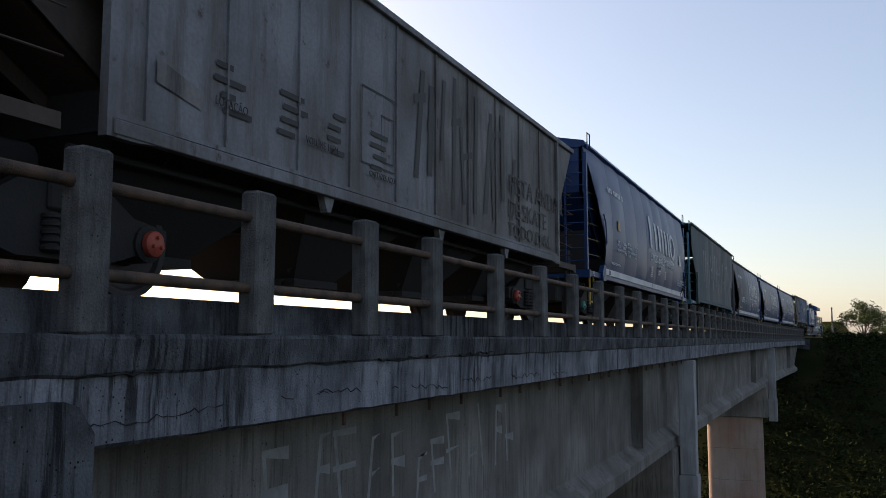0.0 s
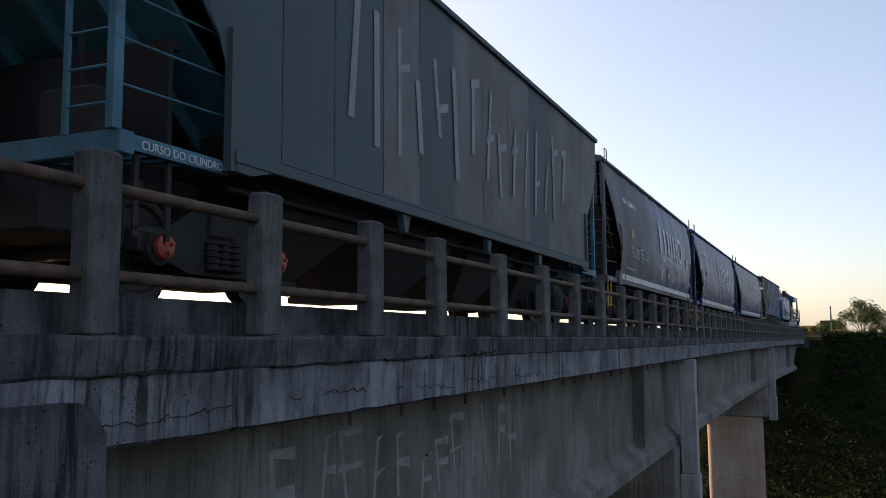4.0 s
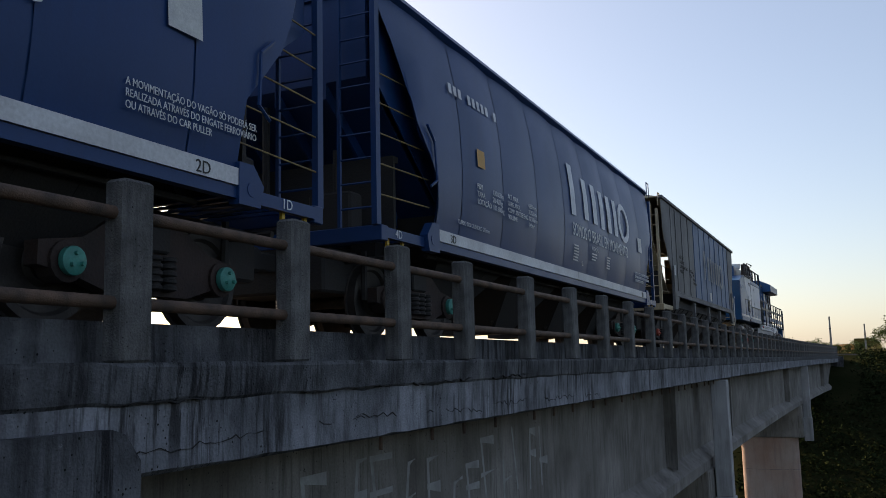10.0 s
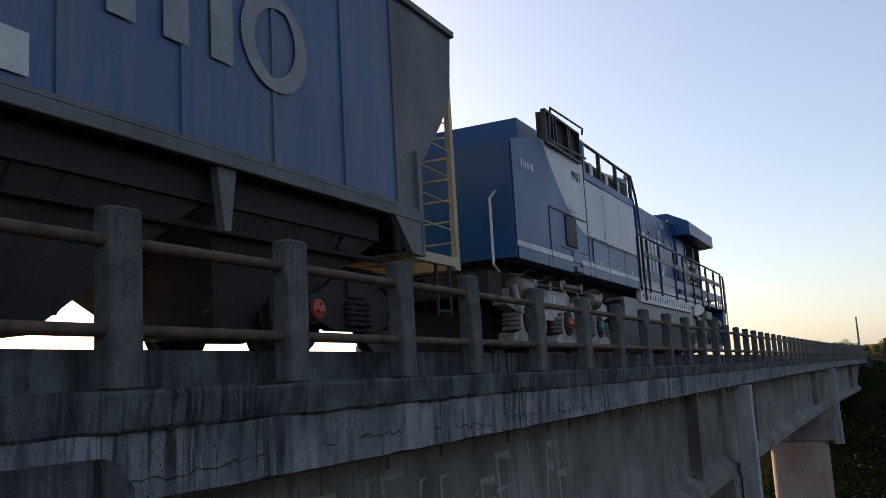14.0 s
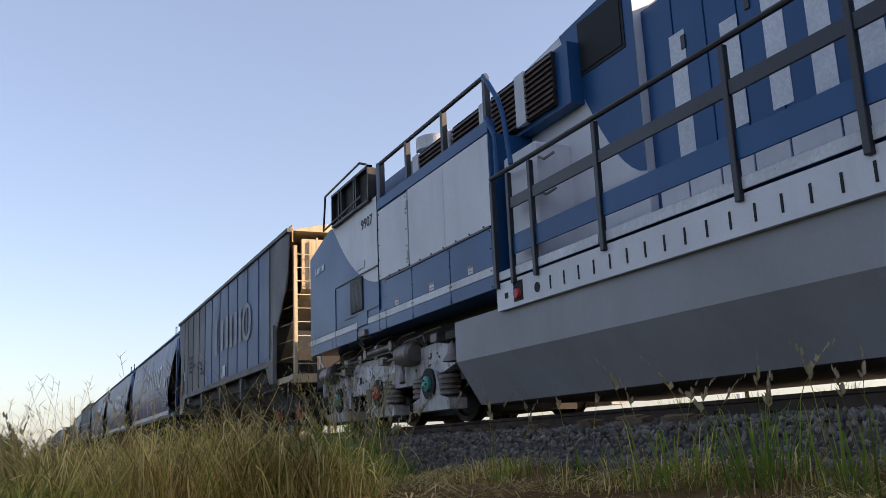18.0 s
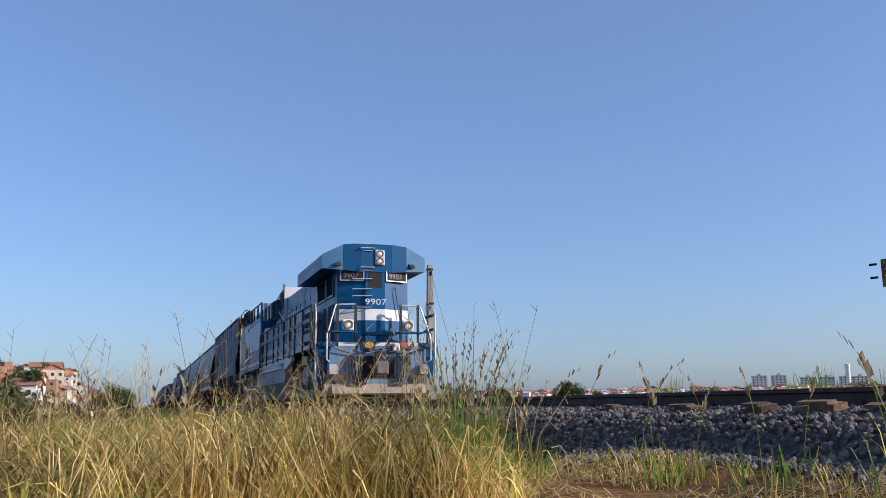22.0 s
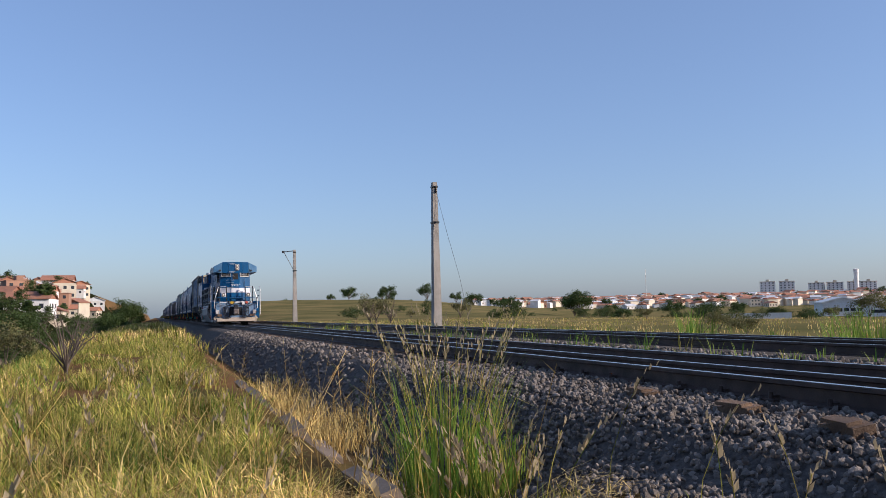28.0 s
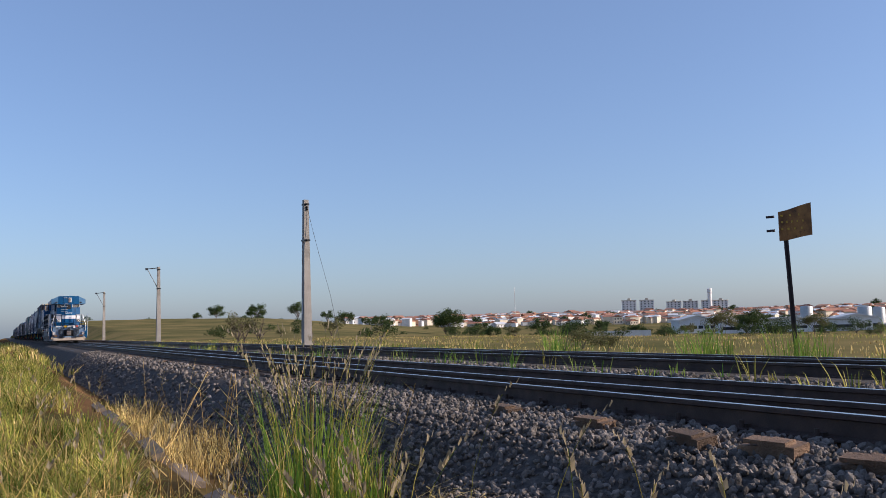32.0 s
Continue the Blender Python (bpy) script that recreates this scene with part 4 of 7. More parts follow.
def strokes(seed, x0, x1, z0, z1, n, width):
    """Sprayed strokes with no words in them."""
    q = random.Random(seed)
    g = Geo()
    for i in range(n):
        x = x0 + (x1 - x0) * (i + 0.5) / n
        h = (z1 - z0) * q.uniform(0.55, 1.0)
        zb = z0 + q.uniform(0, (z1 - z0) - h)
        lean = q.uniform(-0.25, 0.25)
        ww = width * q.uniform(0.7, 1.2)
        mark(g, [(x, zb), (x + ww, zb), (x + ww + lean, zb + h), (x + lean, zb + h)], FLAT, 0.016 + 0.0004 * i)
        if q.random() < 0.6:
            zz = zb + h * q.uniform(0.3, 0.9)
            mark(g, [(x, zz), (x + 0.35, zz + 0.1), (x + 0.35, zz + 0.1 + ww), (x, zz + ww)], FLAT, 0.0175 + 0.0004 * i)
    return g


TRAIN = []
GRAFFITI = (("PISTA ANDAR", 3.03, 2.10, 0.46, 1.15), ("DE SKATE", 2.97, 1.70, 0.42, 1.2), ("TODO DIAL", 2.97, 1.37, 0.33, 1.4))
M_cyan = surf("faded cyan frame paint", (0.045, 0.21, 0.28), (0.03, 0.13, 0.18), 0.6, scale=2, fine=40, bump=0.1, worn=(0.03, 0.03, 0.03), amount=0.4)
M_hop = surf("dusty grey chute steel", (0.075, 0.07, 0.068), (0.045, 0.04, 0.038), 0.8, scale=2, fine=40, bump=0.2)
CENTRES = [104.75, 88.3, 71.85, 55.4, 38.85, 22.25, 5.7]
B9 = [M_blue] * 9
w1 = flat_wagon("hopper_wagon", "flat-sided grey hopper wagon with a faded blue panel", [M_wgrey] * 4 + [M_faded] * 7 + [M_wgrey], M_tan, True, 1.62, hop=M_hop)
emblem(w1, M_inkd, "faded company emblem of bars and a swirl", -0.5, 2.45, 4.6, 1.05, FLAT, 0.030)
prints_on(w1, [("ALT. MAX.\nLARG. MAX.\nCOMP. ENTRE ENG.\nVOLUME", -5.2, 2.75, 0.15, 1.0), ("17.100mm\n159m³", -3.55, 2.45, 0.15, 1.0), ("PBM\nTARA\nLOTAÇÃO", -2.95, 2.35, 0.13, 1.0)], M_black, -1.628)
part("notice", mark(Geo(), [(0.55, 1.75), (0.95, 1.75), (0.95, 2.05), (0.55, 2.05)], FLAT, 0.030), M_sticker, w1, "white paper notice")
part("data_label", mark(Geo(), [(-6.15, 2.15), (-5.95, 2.15), (-5.95, 2.45), (-6.15, 2.45)], FLAT, 0.03), M_sticker, w1, "small white label")
w2 = round_wagon("hopper_wagon", "clean dark blue round-sided hopper wagon with white lettering", B9, M_blue)
w4 = round_wagon("hopper_wagon", "dust-covered blue-grey round-sided hopper wagon with pale lettering", [M_dusty] * 3 + [M_halfdust] + [M_blue] * 5, M_dusty, caps=M_capr)
w5 = flat_wagon("hopper_wagon", "faded teal and grey flat-sided hopper wagon with graffiti", [M_teal] * 3 + [M_wgrey, M_teal, M_wgrey, M_wgrey, M_wgrey, M_teal, M_wgrey, M_wgrey, M_wgrey], M_cyan, False, 1.30)
part("graffiti", strokes(5, -4.6, 4.8, 1.9, 3.6, 15, 0.12), M_inkd, w5, "pale sprayed strokes")
prints_on(w5, [("CURSO DO CILINDRO 203", -7.4, 1.12, 0.1, 1.0)], M_ink, -1.56)
w7 = flat_wagon("hopper_wagon", "stained pale grey flat-sided hopper wagon covered in dark graffiti", [M_pale] * 6 + [M_sooty] * 6, M_brown, True, 1.24, top=3.60, half=5.92)
part("graffiti", strokes(11, -0.9, 3.3, 1.45, 3.4, 10, 0.14), M_black, w7, "dark sprayed strokes over the whole half side")
for text, x, z, size, sq in GRAFFITI:
    words(text, size, M_black, "graffiti_words", w7, pose(x, -1.628, z, 90, 0, 0), "sprayed black capital letters", squeeze=sq)
prints_on(w7, [("CARTAZES AQUI", -1.95, 1.52, 0.10, 0.9), ("VOLUME 115M", -3.3, 1.62, 0.11, 0.9), ("LOTAÇÃO", -4.75, 1.66, 0.11, 0.9)], M_black, -1.64)
g = Geo()
for a, b, c, d in ((-2.1, -1.25, 1.66, 2.55), (-1.62, -1.3, 1.75, 2.3)):
    for p, q in (((a, c), (b, c)), ((b, c), (b, d)), ((b, d), (a, d)), ((a, d), (a, c))):
        x0, x1, z0, z1 = min(p[0], q[0]), max(p[0], q[0]), min(p[1], q[1]), max(p[1], q[1])
        bar(g, x0 - 0.008, x1 + 0.008, z0 - 0.008, z1 + 0.008, FLAT, 0.02)
for i in range(16):
    x, z = -4.75 + 0.95 * (i % 4) + R.uniform(0, 0.15), 1.62 + 0.13 * (i // 4)
    bar(g, x, x + R.uniform(0.2, 0.45), z, z + 0.055, FLAT, 0.02)
part("stencil", g, M_black, w7, "worn black stencil frame and unreadable print")
part("patch", mark(Geo(), [(-5.45, 1.66), (-4.9, 1.56), (-4.9, 1.72), (-5.45, 1.86)], FLAT, 0.022), M_sooty, w7, "dark painted-over patch")
for w, c in ((w1, 0), (w2, 1), (w4, 3), (w5, 4), (w7, 6)):
    TRAIN.append((w, CENTRES[c]))


def again(w, c):
    n = copy_thing(w, pose(0, 0, 0))
    TRAIN.append((n, c))
    return n


w3, w6 = again(w2, CENTRES[2]), again(w2, CENTRES[5])
for n in (w3, w6):
    for o in n.children:
        if o.name.startswith("wheelset"):
            WHEELS.append((n, o, o.matrix_basis.translation.x, 0.46))
w8 = again(w7, CENTRES[6] - 16.5)
tagged(w8, "stained rust-brown flat-sided hopper wagon with graffiti")
for o in w8.children:
    if o.name.startswith("side_panel"):
        o.data = o.data.copy()
        o.data.materials[0] = M_brown
order = [w2, w5, w1, w2, w2, w4, w1, w2, w5, w2, w1, w4, w2, w2, w1, w2]
for i, w in enumerate(order):
    again(w, CENTRES[6] - 33.0 - 16.5 * i)
# ---- train: locomotive ----
M_lblue = surf("locomotive blue paint", (0.003, 0.080, 0.215), (0.006, 0.066, 0.175), 0.38, scale=0.7, fine=40, bump=0.03, streak=0.2, dark=(0.02, 0.05, 0.12), spec=0.28, grit=0.1)
M_lwhite = surf("locomotive pale grey paint", (0.66, 0.65, 0.68), (0.55, 0.54, 0.565), 0.5, scale=0.7, fine=40, bump=0.03, streak=0.15, dark=(0.3, 0.3, 0.32), worn=(0.32, 0.28, 0.25), amount=0.12, grit=0.08)
M_lframe = surf("chipped grey truck paint", (0.54, 0.53, 0.54), (0.30, 0.27, 0.25), 0.65, scale=1.8, fine=40, bump=0.2, streak=0.75, dark=(0.11, 0.07, 0.052), worn=(0.19, 0.14, 0.115), amount=0.85, spec=0.3)
M_tank = surf("dusty grey tank paint", (0.29, 0.29, 0.31), (0.22, 0.215, 0.22), 0.55, scale=0.6, fine=30, bump=0.05, streak=0.2, dark=(0.2, 0.19, 0.185), grit=0.08)
M_handrail = surf("black handrail paint", (0.012, 0.013, 0.018), (0.02, 0.02, 0.024), 0.45, scale=3, fine=40, bump=0.05)
M_pipe = surf("dull steel pipe", (0.20, 0.17, 0.155), (0.12, 0.095, 0.085), 0.5, metal=0.4, scale=5, fine=50, bump=0.1)
M_grid = surf("brown louvre metal", (0.11, 0.06, 0.042), (0.075, 0.045, 0.035), 0.6, scale=3, fine=50, bump=0.1)
M_dark = surf("dark opening", (0.008, 0.008, 0.01), (0.012, 0.012, 0.014), 0.8, scale=3, fine=40, bump=0.05)
M_sand = surf("dusty plow paint", (0.38, 0.30, 0.22), (0.27, 0.23, 0.20), 0.8, scale=2, fine=30, bump=0.15, worn=(0.5, 0.52, 0.55), amount=0.3)
# pilot's blue, lightened for road dust and for the sun's glare on it
M_dustglare = surf("blue paint paled for road dust and glare", (0.16, 0.24, 0.36), (0.05, 0.13, 0.25), 0.4, scale=1.6, fine=40, bump=0.05, streak=0.5, dark=(0.24, 0.22, 0.2), spec=0.4)
# roof brow's blue with the sky's reflection painted in as a paler tone
M_brow = surf("blue paint paled for sky glare", (0.11, 0.22, 0.36), (0.06, 0.16, 0.30), 0.32, scale=1.2, fine=40, bump=0.03, spec=0.4)
M_alu = surf("bare silver tube", (0.62, 0.62, 0.62), (0.5, 0.5, 0.5), 0.4, metal=0.3, scale=4, fine=40, bump=0.03)
M_glass = surf("dark window mesh", (0.006, 0.006, 0.008), (0.01, 0.01, 0.012), 0.85, scale=20, fine=120, bump=0.1, spec=0.04)
M_mesh = surf("window mesh screen", (0.018, 0.014, 0.012), (0.03, 0.022, 0.018), 0.7, scale=30, fine=200, bump=0.5)
M_lens = glass("lamp lens", (0.75, 0.72, 0.62), 0.05)
M_red = surf("red valve paint", (0.55, 0.02, 0.02), (0.4, 0.02, 0.02), 0.5, scale=5, fine=50, bump=0.05)
M_plate = surf("grey number plate", (0.06, 0.054, 0.048), (0.035, 0.032, 0.03), 0.95, spec=0.05, scale=12, fine=90, bump=0.2)
loco = thing("locomotive", None, None, "blue and pale grey diesel locomotive with black handrails", "locomotive")
TRAIN.append((loco, 114.1))
S = -1.68          # side facing the camera
HY = 0.97          # half width of the narrow hood


def lp(name, g, m, label="", smooth=False, parent=None):
    return part(name, g, m, parent or loco, label, smooth)


# rear carbody: blue lower panels, pale upper ones with the curved edge between them
part_edges = [0.0, 2.62, 3.72, 4.0, 5.03, 6.27, 7.40]


def swoop(x):
    """Edge between pale and blue: falls in a curve from the rear roof to the side."""
    return 2.17 + 1.36 * max(0.0, (3.95 - x) / 2.45) ** 2.0 if x < 3.95 else 2.17


def rear_top(x):
    return min(3.24 + 0.25 * x, 3.55) if x < 1.35 else 3.55


N = 24
g, b = Geo(), Geo()
for i in range(N):
    x0, x1 = 0.05 + 3.67 * i / N, 0.05 + 3.67 * (i + 1) / N
    t0, t1 = rear_top(x0), rear_top(x1)
    s0, s1 = min(swoop(x0), t0), min(swoop(x1), t1)
    b.add([(x0, S, 1.70), (x1, S, 1.70), (x1, S, s1), (x0, S, s0)], [(0, 1, 2, 3)])
    if t1 - s1 > 0.005 or t0 - s0 > 0.005:
        g.add([(x0, S, s0), (x1, S, s1), (x1, S, t1), (x0, S, t0)], [(0, 1, 2, 3)])
lp("rear_side_upper", g, M_lwhite, "pale grey upper side with a curved lower edge")
lp("rear_side_lower", b, M_lblue, "deep blue lower side")
# core of the carbody behind the panels
g = Geo().prism([(0.05, 1.42), (0.05, 3.22), (1.35, 3.54), (7.45, 3.30), (7.45, 1.42)], "y", S + 0.012, 1.68)
g.box(1.5, 8.6, -1.25, 1.25, 3.3, 4.02)
lp("carbody_core", g, M_lblue)
lp("door_panel", Geo().box(3.76, 4.93, S - 0.006, S + 0.01, 2.19, 3.27, bev=0.003), M_lwhite)
for i, x in enumerate((4.96, 6.16)):
    lp("upper_panel", Geo().box(x, x + (1.192 if i == 0 else 1.27), S - 0.004, S + 0.01, 2.17, 3.29, bev=0.003), M_lwhite)
for a, c in ((3.24, 3.71), (3.73, 3.99), (4.01, 5.02), (5.04, 6.26), (6.28, 7.42)):
    lp("lower_panel", Geo().box(a, c, S - 0.008, S + 0.01, 1.69, 2.145 if a > 3.9 else 1.73, bev=0.003), M_lblue)
    lp("skirt_panel", Geo().box(a, c, S - 0.008, S + 0.01, 1.42, 1.585, bev=0.003), M_lblue)
for a, c in ((0.05, 0.95), (0.97, 2.70), (3.22, 3.71), (3.73, 3.99), (4.01, 5.02), (5.04, 6.26), (6.28, 7.42)):
    lp("stripe", Geo().box(a, c, S - 0.01, S + 0.01, 1.59, 1.685), M_cream, "white painted stripe")
for a, c in ((0.08, 1.40), (1.42, 2.68)):
    lp("skirt_panel", Geo().box(a, c, S - 0.008, S + 0.01, 1.40, 1.585, bev=0.003), M_lblue)
lp("jacking_pad", Geo().box(2.72, 3.20, S + 0.05, S + 0.1, 1.40, 1.62).box(2.80, 3.12, S - 0.04, S + 0.1, 1.42, 1.52, bev=0.01), M_pipe)
lp("jacking_recess", Geo().box(2.71, 3.21, S - 0.014, S - 0.003, 1.60, 1.80), M_lblue)
g = Geo()
for i in range(15):
    x = 2.42 + 0.039 * i
    g.box(x, x + 0.02, S - 0.022, S - 0.004, 1.87, 2.38)
gr = lp("vent_grille", Geo().box(2.40, 3.01, S - 0.014, S + 0.002, 1.85, 2.40), M_dark, "dark ribbed ventilation grille")
part("slat", g, M_handrail, gr)
lp("slot_plate", Geo().box(2.75, 3.12, S - 0.014, S, 2.52, 2.64, bev=0.004).box(2.80, 3.07, S - 0.016, S - 0.012, 2.56, 2.60), M_lwhite)
# raised seams, hinges, bolts, warning labels
g = Geo()
g.box(1.62, 3.7, S - 0.02, S, 2.425, 2.445).box(3.72, 3.732, S - 0.010, S, 1.4, 3.54).box(4.0, 7.42, S - 0.025, S, 2.145, 2.17).box(2.1, 3.68, S - 0.015, S, 1.80, 1.815).box(1.58, 1.6, S - 0.012, S, 1.42, 2.42)
lp("seam", g, M_handrail)
g = Geo()
for x in (3.80, 4.88):
    for i in range(5):
        z = 2.25 + 0.24 * i
        g.rod((x, S - 0.014, z), (x, S, z), 0.012, 6)
for x in (4.02, 5.0, 5.06, 6.24, 6.30, 7.38, 3.75):
    for z in (1.45, 1.64, 1.9, 2.11):
        g.rod((x, S - 0.016, z), (x, S, z), 0.011, 6)
for i in range(9):
    g.rod((4.2 + 0.38 * i, S - 0.02, 2.19), (4.2 + 0.38 * i, S, 2.19), 0.012, 6)
lp("bolts", g, M_handrail)
for z in (2.35, 3.08):
    lp("hinge", Geo().box(4.86, 4.94, S - 0.03, S, z - 0.06, z + 0.06, bev=0.006), M_lwhite)
for x in (4.38, 5.62, 6.78):
    lb = lp("warning_label", Geo().box(x, x + 0.14, S - 0.012, S - 0.008, 1.70, 1.80), M_sticker, "white warning label with a red bar")
    part("bar", Geo().box(x + 0.008, x + 0.132, S - 0.014, S - 0.012, 1.775, 1.795).box(x + 0.02, x + 0.12, S - 0.0135, S - 0.012, 1.73, 1.738), M_red, lb)
words("9907", 0.24, M_black, "lettering", loco, pose(2.98, S - 0.006, 3.15, 90, 0, 0), squeeze=1.12)
# rear end and its small emblem
g = Geo().box(0.0, 0.05, -1.66, 1.66, 1.42, 3.2)
lp("rear_wall", g, M_lblue)
lp("rear_emblem", Geo().add([], []).box(0.42, 0.47, S - 0.008, S, 2.86, 3.02).box(0.52, 0.56, S - 0.008, S, 2.87, 2.99).box(0.60, 0.64, S - 0.008, S, 2.87, 2.99).box(0.68, 0.72, S - 0.008, S, 2.88, 3.0).box(0.76, 0.80, S - 0.008, S, 2.88, 3.0).lathe((0.9, S - 0.004, 2.95), "y", [(-0.004, 0.065), (0.0, 0.065)], 14), M_ink, "small pale emblem of bars and a disc")
# rear window cage and louvres over the carbody side
cage = lp("window_cage", Geo().box(1.62, 3.50, S + 0.02, S + 0.12, 3.56, 4.08), M_mesh, "dark screened radiator intake in a hinged frame")
g = Geo()
for x in (1.62, 2.0, 2.15, 2.80, 2.90, 3.48):
    g.box(x - 0.02, x + 0.02, S - 0.06, S + 0.02, 3.54, 4.12)
for z in (3.54, 4.10):
    g.box(1.60, 3.50, S - 0.06, S + 0.02, z - 0.02, z + 0.02)
part("cage_frame", g, M_handrail, cage)
part("cage_rail", Geo().path([(1.45, S - 0.16, 3.5), (1.58, S - 0.16, 4.1), (3.4, S - 0.16, 4.16), (3.55, S - 0.1, 4.1)], 0.02, 6).path([(1.45, S - 0.16, 3.5), (3.45, S - 0.16, 3.6)], 0.02, 6), M_handrail, cage)
lp("strip", Geo().box(3.78, 7.46, S - 0.01, S + 0.10, 3.30, 3.46, bev=0.005).box(3.76, 3.84, S - 0.012, S + 0.10, 3.30, 4.05), M_lblue, "blue edge plate above the side panels")
for i, (a, c) in enumerate(((4.6, 5.45), (5.75, 6.6), (6.9, 7.6), (7.75, 8.35))):
    lv = lp("brake_grid_louvre", Geo().box(a, c, -1.30, -1.24, 3.36, 4.0), M_dark, "brown louvred brake grid")
    g = Geo()
    for j in range(9):
        z = 3.38 + 0.068 * j
        g.prism([(-1.33, z), (-1.30, z + 0.05), (-1.29, z + 0.05), (-1.31, z)], "x", a, c)
    part("slat", g, M_grid, lv)
for x in (4.45, 5.52, 6.68, 7.62):
    lp("grid_panel", Geo().box(x - 0.08, x + 0.14, -1.33, -1.25, 3.36, 4.0), M_lwhite)
lp("exhaust_cap", Geo().lathe((4.3, -0.9, 4.02), "z", [(0, 0.2), (0.12, 0.22), (0.14, 0.3), (0.34, 0.3), (0.34, 0.24), (0.2, 0.22)], 20), M_cream, "round pale roof exhaust cap", True)
lp("roof_fan", Geo().lathe((6.2, 0.0, 4.02), "z", [(0, 0.85), (0.16, 0.85), (0.16, 0.78), (0.10, 0.3)], 26), M_handrail, "", True)
g = Geo()
for x in (3.86, 4.95, 6.2, 7.42):
    g.box(x - 0.035, x + 0.035, S - 0.01, S + 0.06, 3.46, 4.02)
lp("roof_handrail", g.path([(3.86, S + 0.02, 4.03), (7.45, S + 0.02, 4.03)], 0.03, 8), M_handrail, "black roof walkway handrail")
lp("access_rail", Geo().path([(7.42, S, 4.03), (7.75, S, 3.6), (7.85, S, 3.35), (7.95, S, 2.75)], 0.03, 8).path([(7.42, S, 3.5), (7.62, S, 3.2), (7.62, S, 2.7)], 0.03, 8), M_lblue, "bent blue access handrails")
# tall section behind the hood
lp("radiator_cab", Geo().prism([(7.45, 1.62), (9.55, 1.62), (9.55, 4.42), (7.45, 4.20)], "y", -HY - 0.1, HY + 0.1), M_lwhite, "tall pale section with a blue roof sweep")
g = Geo()
for i in range(12):
    x0, x1 = 8.2 + 1.35 * i / 12, 8.2 + 1.35 * (i + 1) / 12
    zs = [2.25 + 2.05 * ((9.55 - x) / 1.35) ** 1.7 for x in (x0, x1)]
    zt = [4.20 + 0.22 * (x - 7.45) / 2.1 for x in (x0, x1)]
    g.add([(x0, -HY - 0.106, zs[0]), (x1, -HY - 0.106, zs[1]), (x1, -HY - 0.106, zt[1]), (x0, -HY - 0.106, zt[0])], [(0, 1, 2, 3)])
lp("blue_sweep", g, M_lblue)
lp("air_vent", Geo().box(8.62, 9.36, -HY - 0.125, -HY - 0.1, 3.66, 4.22).box(8.58, 9.40, -HY - 0.115, -HY - 0.1, 3.62, 4.26), M_dark, "square dark air intake")
lp("lifting_eye", Geo().lathe((9.45, -HY - 0.1, 4.46), "y", [(-0.03, 0.07), (0.03, 0.07)], 14), M_pipe)
lp("locker", Geo().box(7.55, 8.25, -1.55, -0.95, 1.62, 2.95, bev=0.03), M_lwhite, "pale equipment locker with a handle", False)
g = Geo()
for z in (2.0, 2.35, 2.75):
    g.path([(8.27, -1.5, z), (8.36, -1.5, z - 0.05), (8.42, -1.4, z + 0.02)], 0.016, 6)
lp("hook_pipe", g, M_pipe)
# hood with doors: pale below, blue above
lp("hood", Geo().prism([(-HY, 1.62), (-HY, 3.95), (-HY + 0.12, 4.06), (HY - 0.12, 4.06), (HY, 3.95), (HY, 1.62)], "x", 9.552, 15.2), M_lblue, "long narrow blue engine hood")
xs = [9.60, 10.02, 10.45, 10.85, 11.25, 11.75, 12.2, 12.65, 13.05, 13.55, 14.05, 14.6, 15.15]
for i, (a, c) in enumerate(zip(xs, xs[1:])):
    d = lp("hood_door", Geo().box(a + 0.012, c - 0.012, -HY - 0.014, -HY + 0.005, 2.215, 3.9, bev=0.004), M_lblue)
    part("lower_door", Geo().box(a + 0.012, c - 0.012, -HY - 0.014, -HY + 0.005, 1.66, 2.19, bev=0.004), M_lwhite, d, "pale grey lower door leaf")
    if i % 2:
        part("latch", Geo().box(a + 0.1, a + 0.16, -HY - 0.03, -HY - 0.012, 3.28, 3.42, bev=0.004), M_handrail, d)
emblem(loco, M_ink, "white company emblem of bars and a swirl", 9.95, 2.26, 3.55, 1.22, [(0, HY), (5, HY)], 0.018)
words("9907", 0.22, M_ink, "lettering", loco, pose(13.36, -HY - 0.018, 3.68, 90, 0, 0), squeeze=1.15)
lp("hood_label", Geo().box(13.12, 13.26, -HY - 0.018, -HY - 0.012, 3.42, 3.60), M_sticker)
g = Geo()
for x in (14.35, 15.0, 14.9):
    g.path([(x, -HY - 0.02, 3.92), (x, -HY - 0.06, 4.0), (x + 0.1, -HY - 0.02, 4.06)], 0.02, 5)
lp("lifting_hook", g, M_handrail)
# walkway, sill, stripe and handrail
lp("walkway", Geo().box(7.45, 19.45, -1.66, 1.66, 1.50, 1.60, bev=0.01), M_lblue)
lp("sill", Geo().prism([(7.46, 1.15), (7.46, 1.46), (15.3, 1.46), (15.3, 1.30), (14.6, 1.16), (14.1, 1.10), (13.7, 1.10), (13.7, 1.34), (13.25, 1.34), (13.25, 1.15)], "y", S, S + 0.1), M_lwhite, "pale side sill with slots")
g = Geo()
for i in range(18):
    x = 8.6 + 0.26 * i
    if x < 13.2:
        g.box(x, x + 0.022, S - 0.006, S + 0.002, 1.22, 1.36)
g.lathe((8.35, S - 0.003, 1.28), "y", [(-0.003, 0.055), (0, 0.055)], 16)
g.box(7.85, 8.05, S - 0.006, S + 0.002, 1.20, 1.42).box(7.65, 7.72, S - 0.006, S + 0.002, 1.27, 1.33)
lp("sill_slot", g, M_dark)
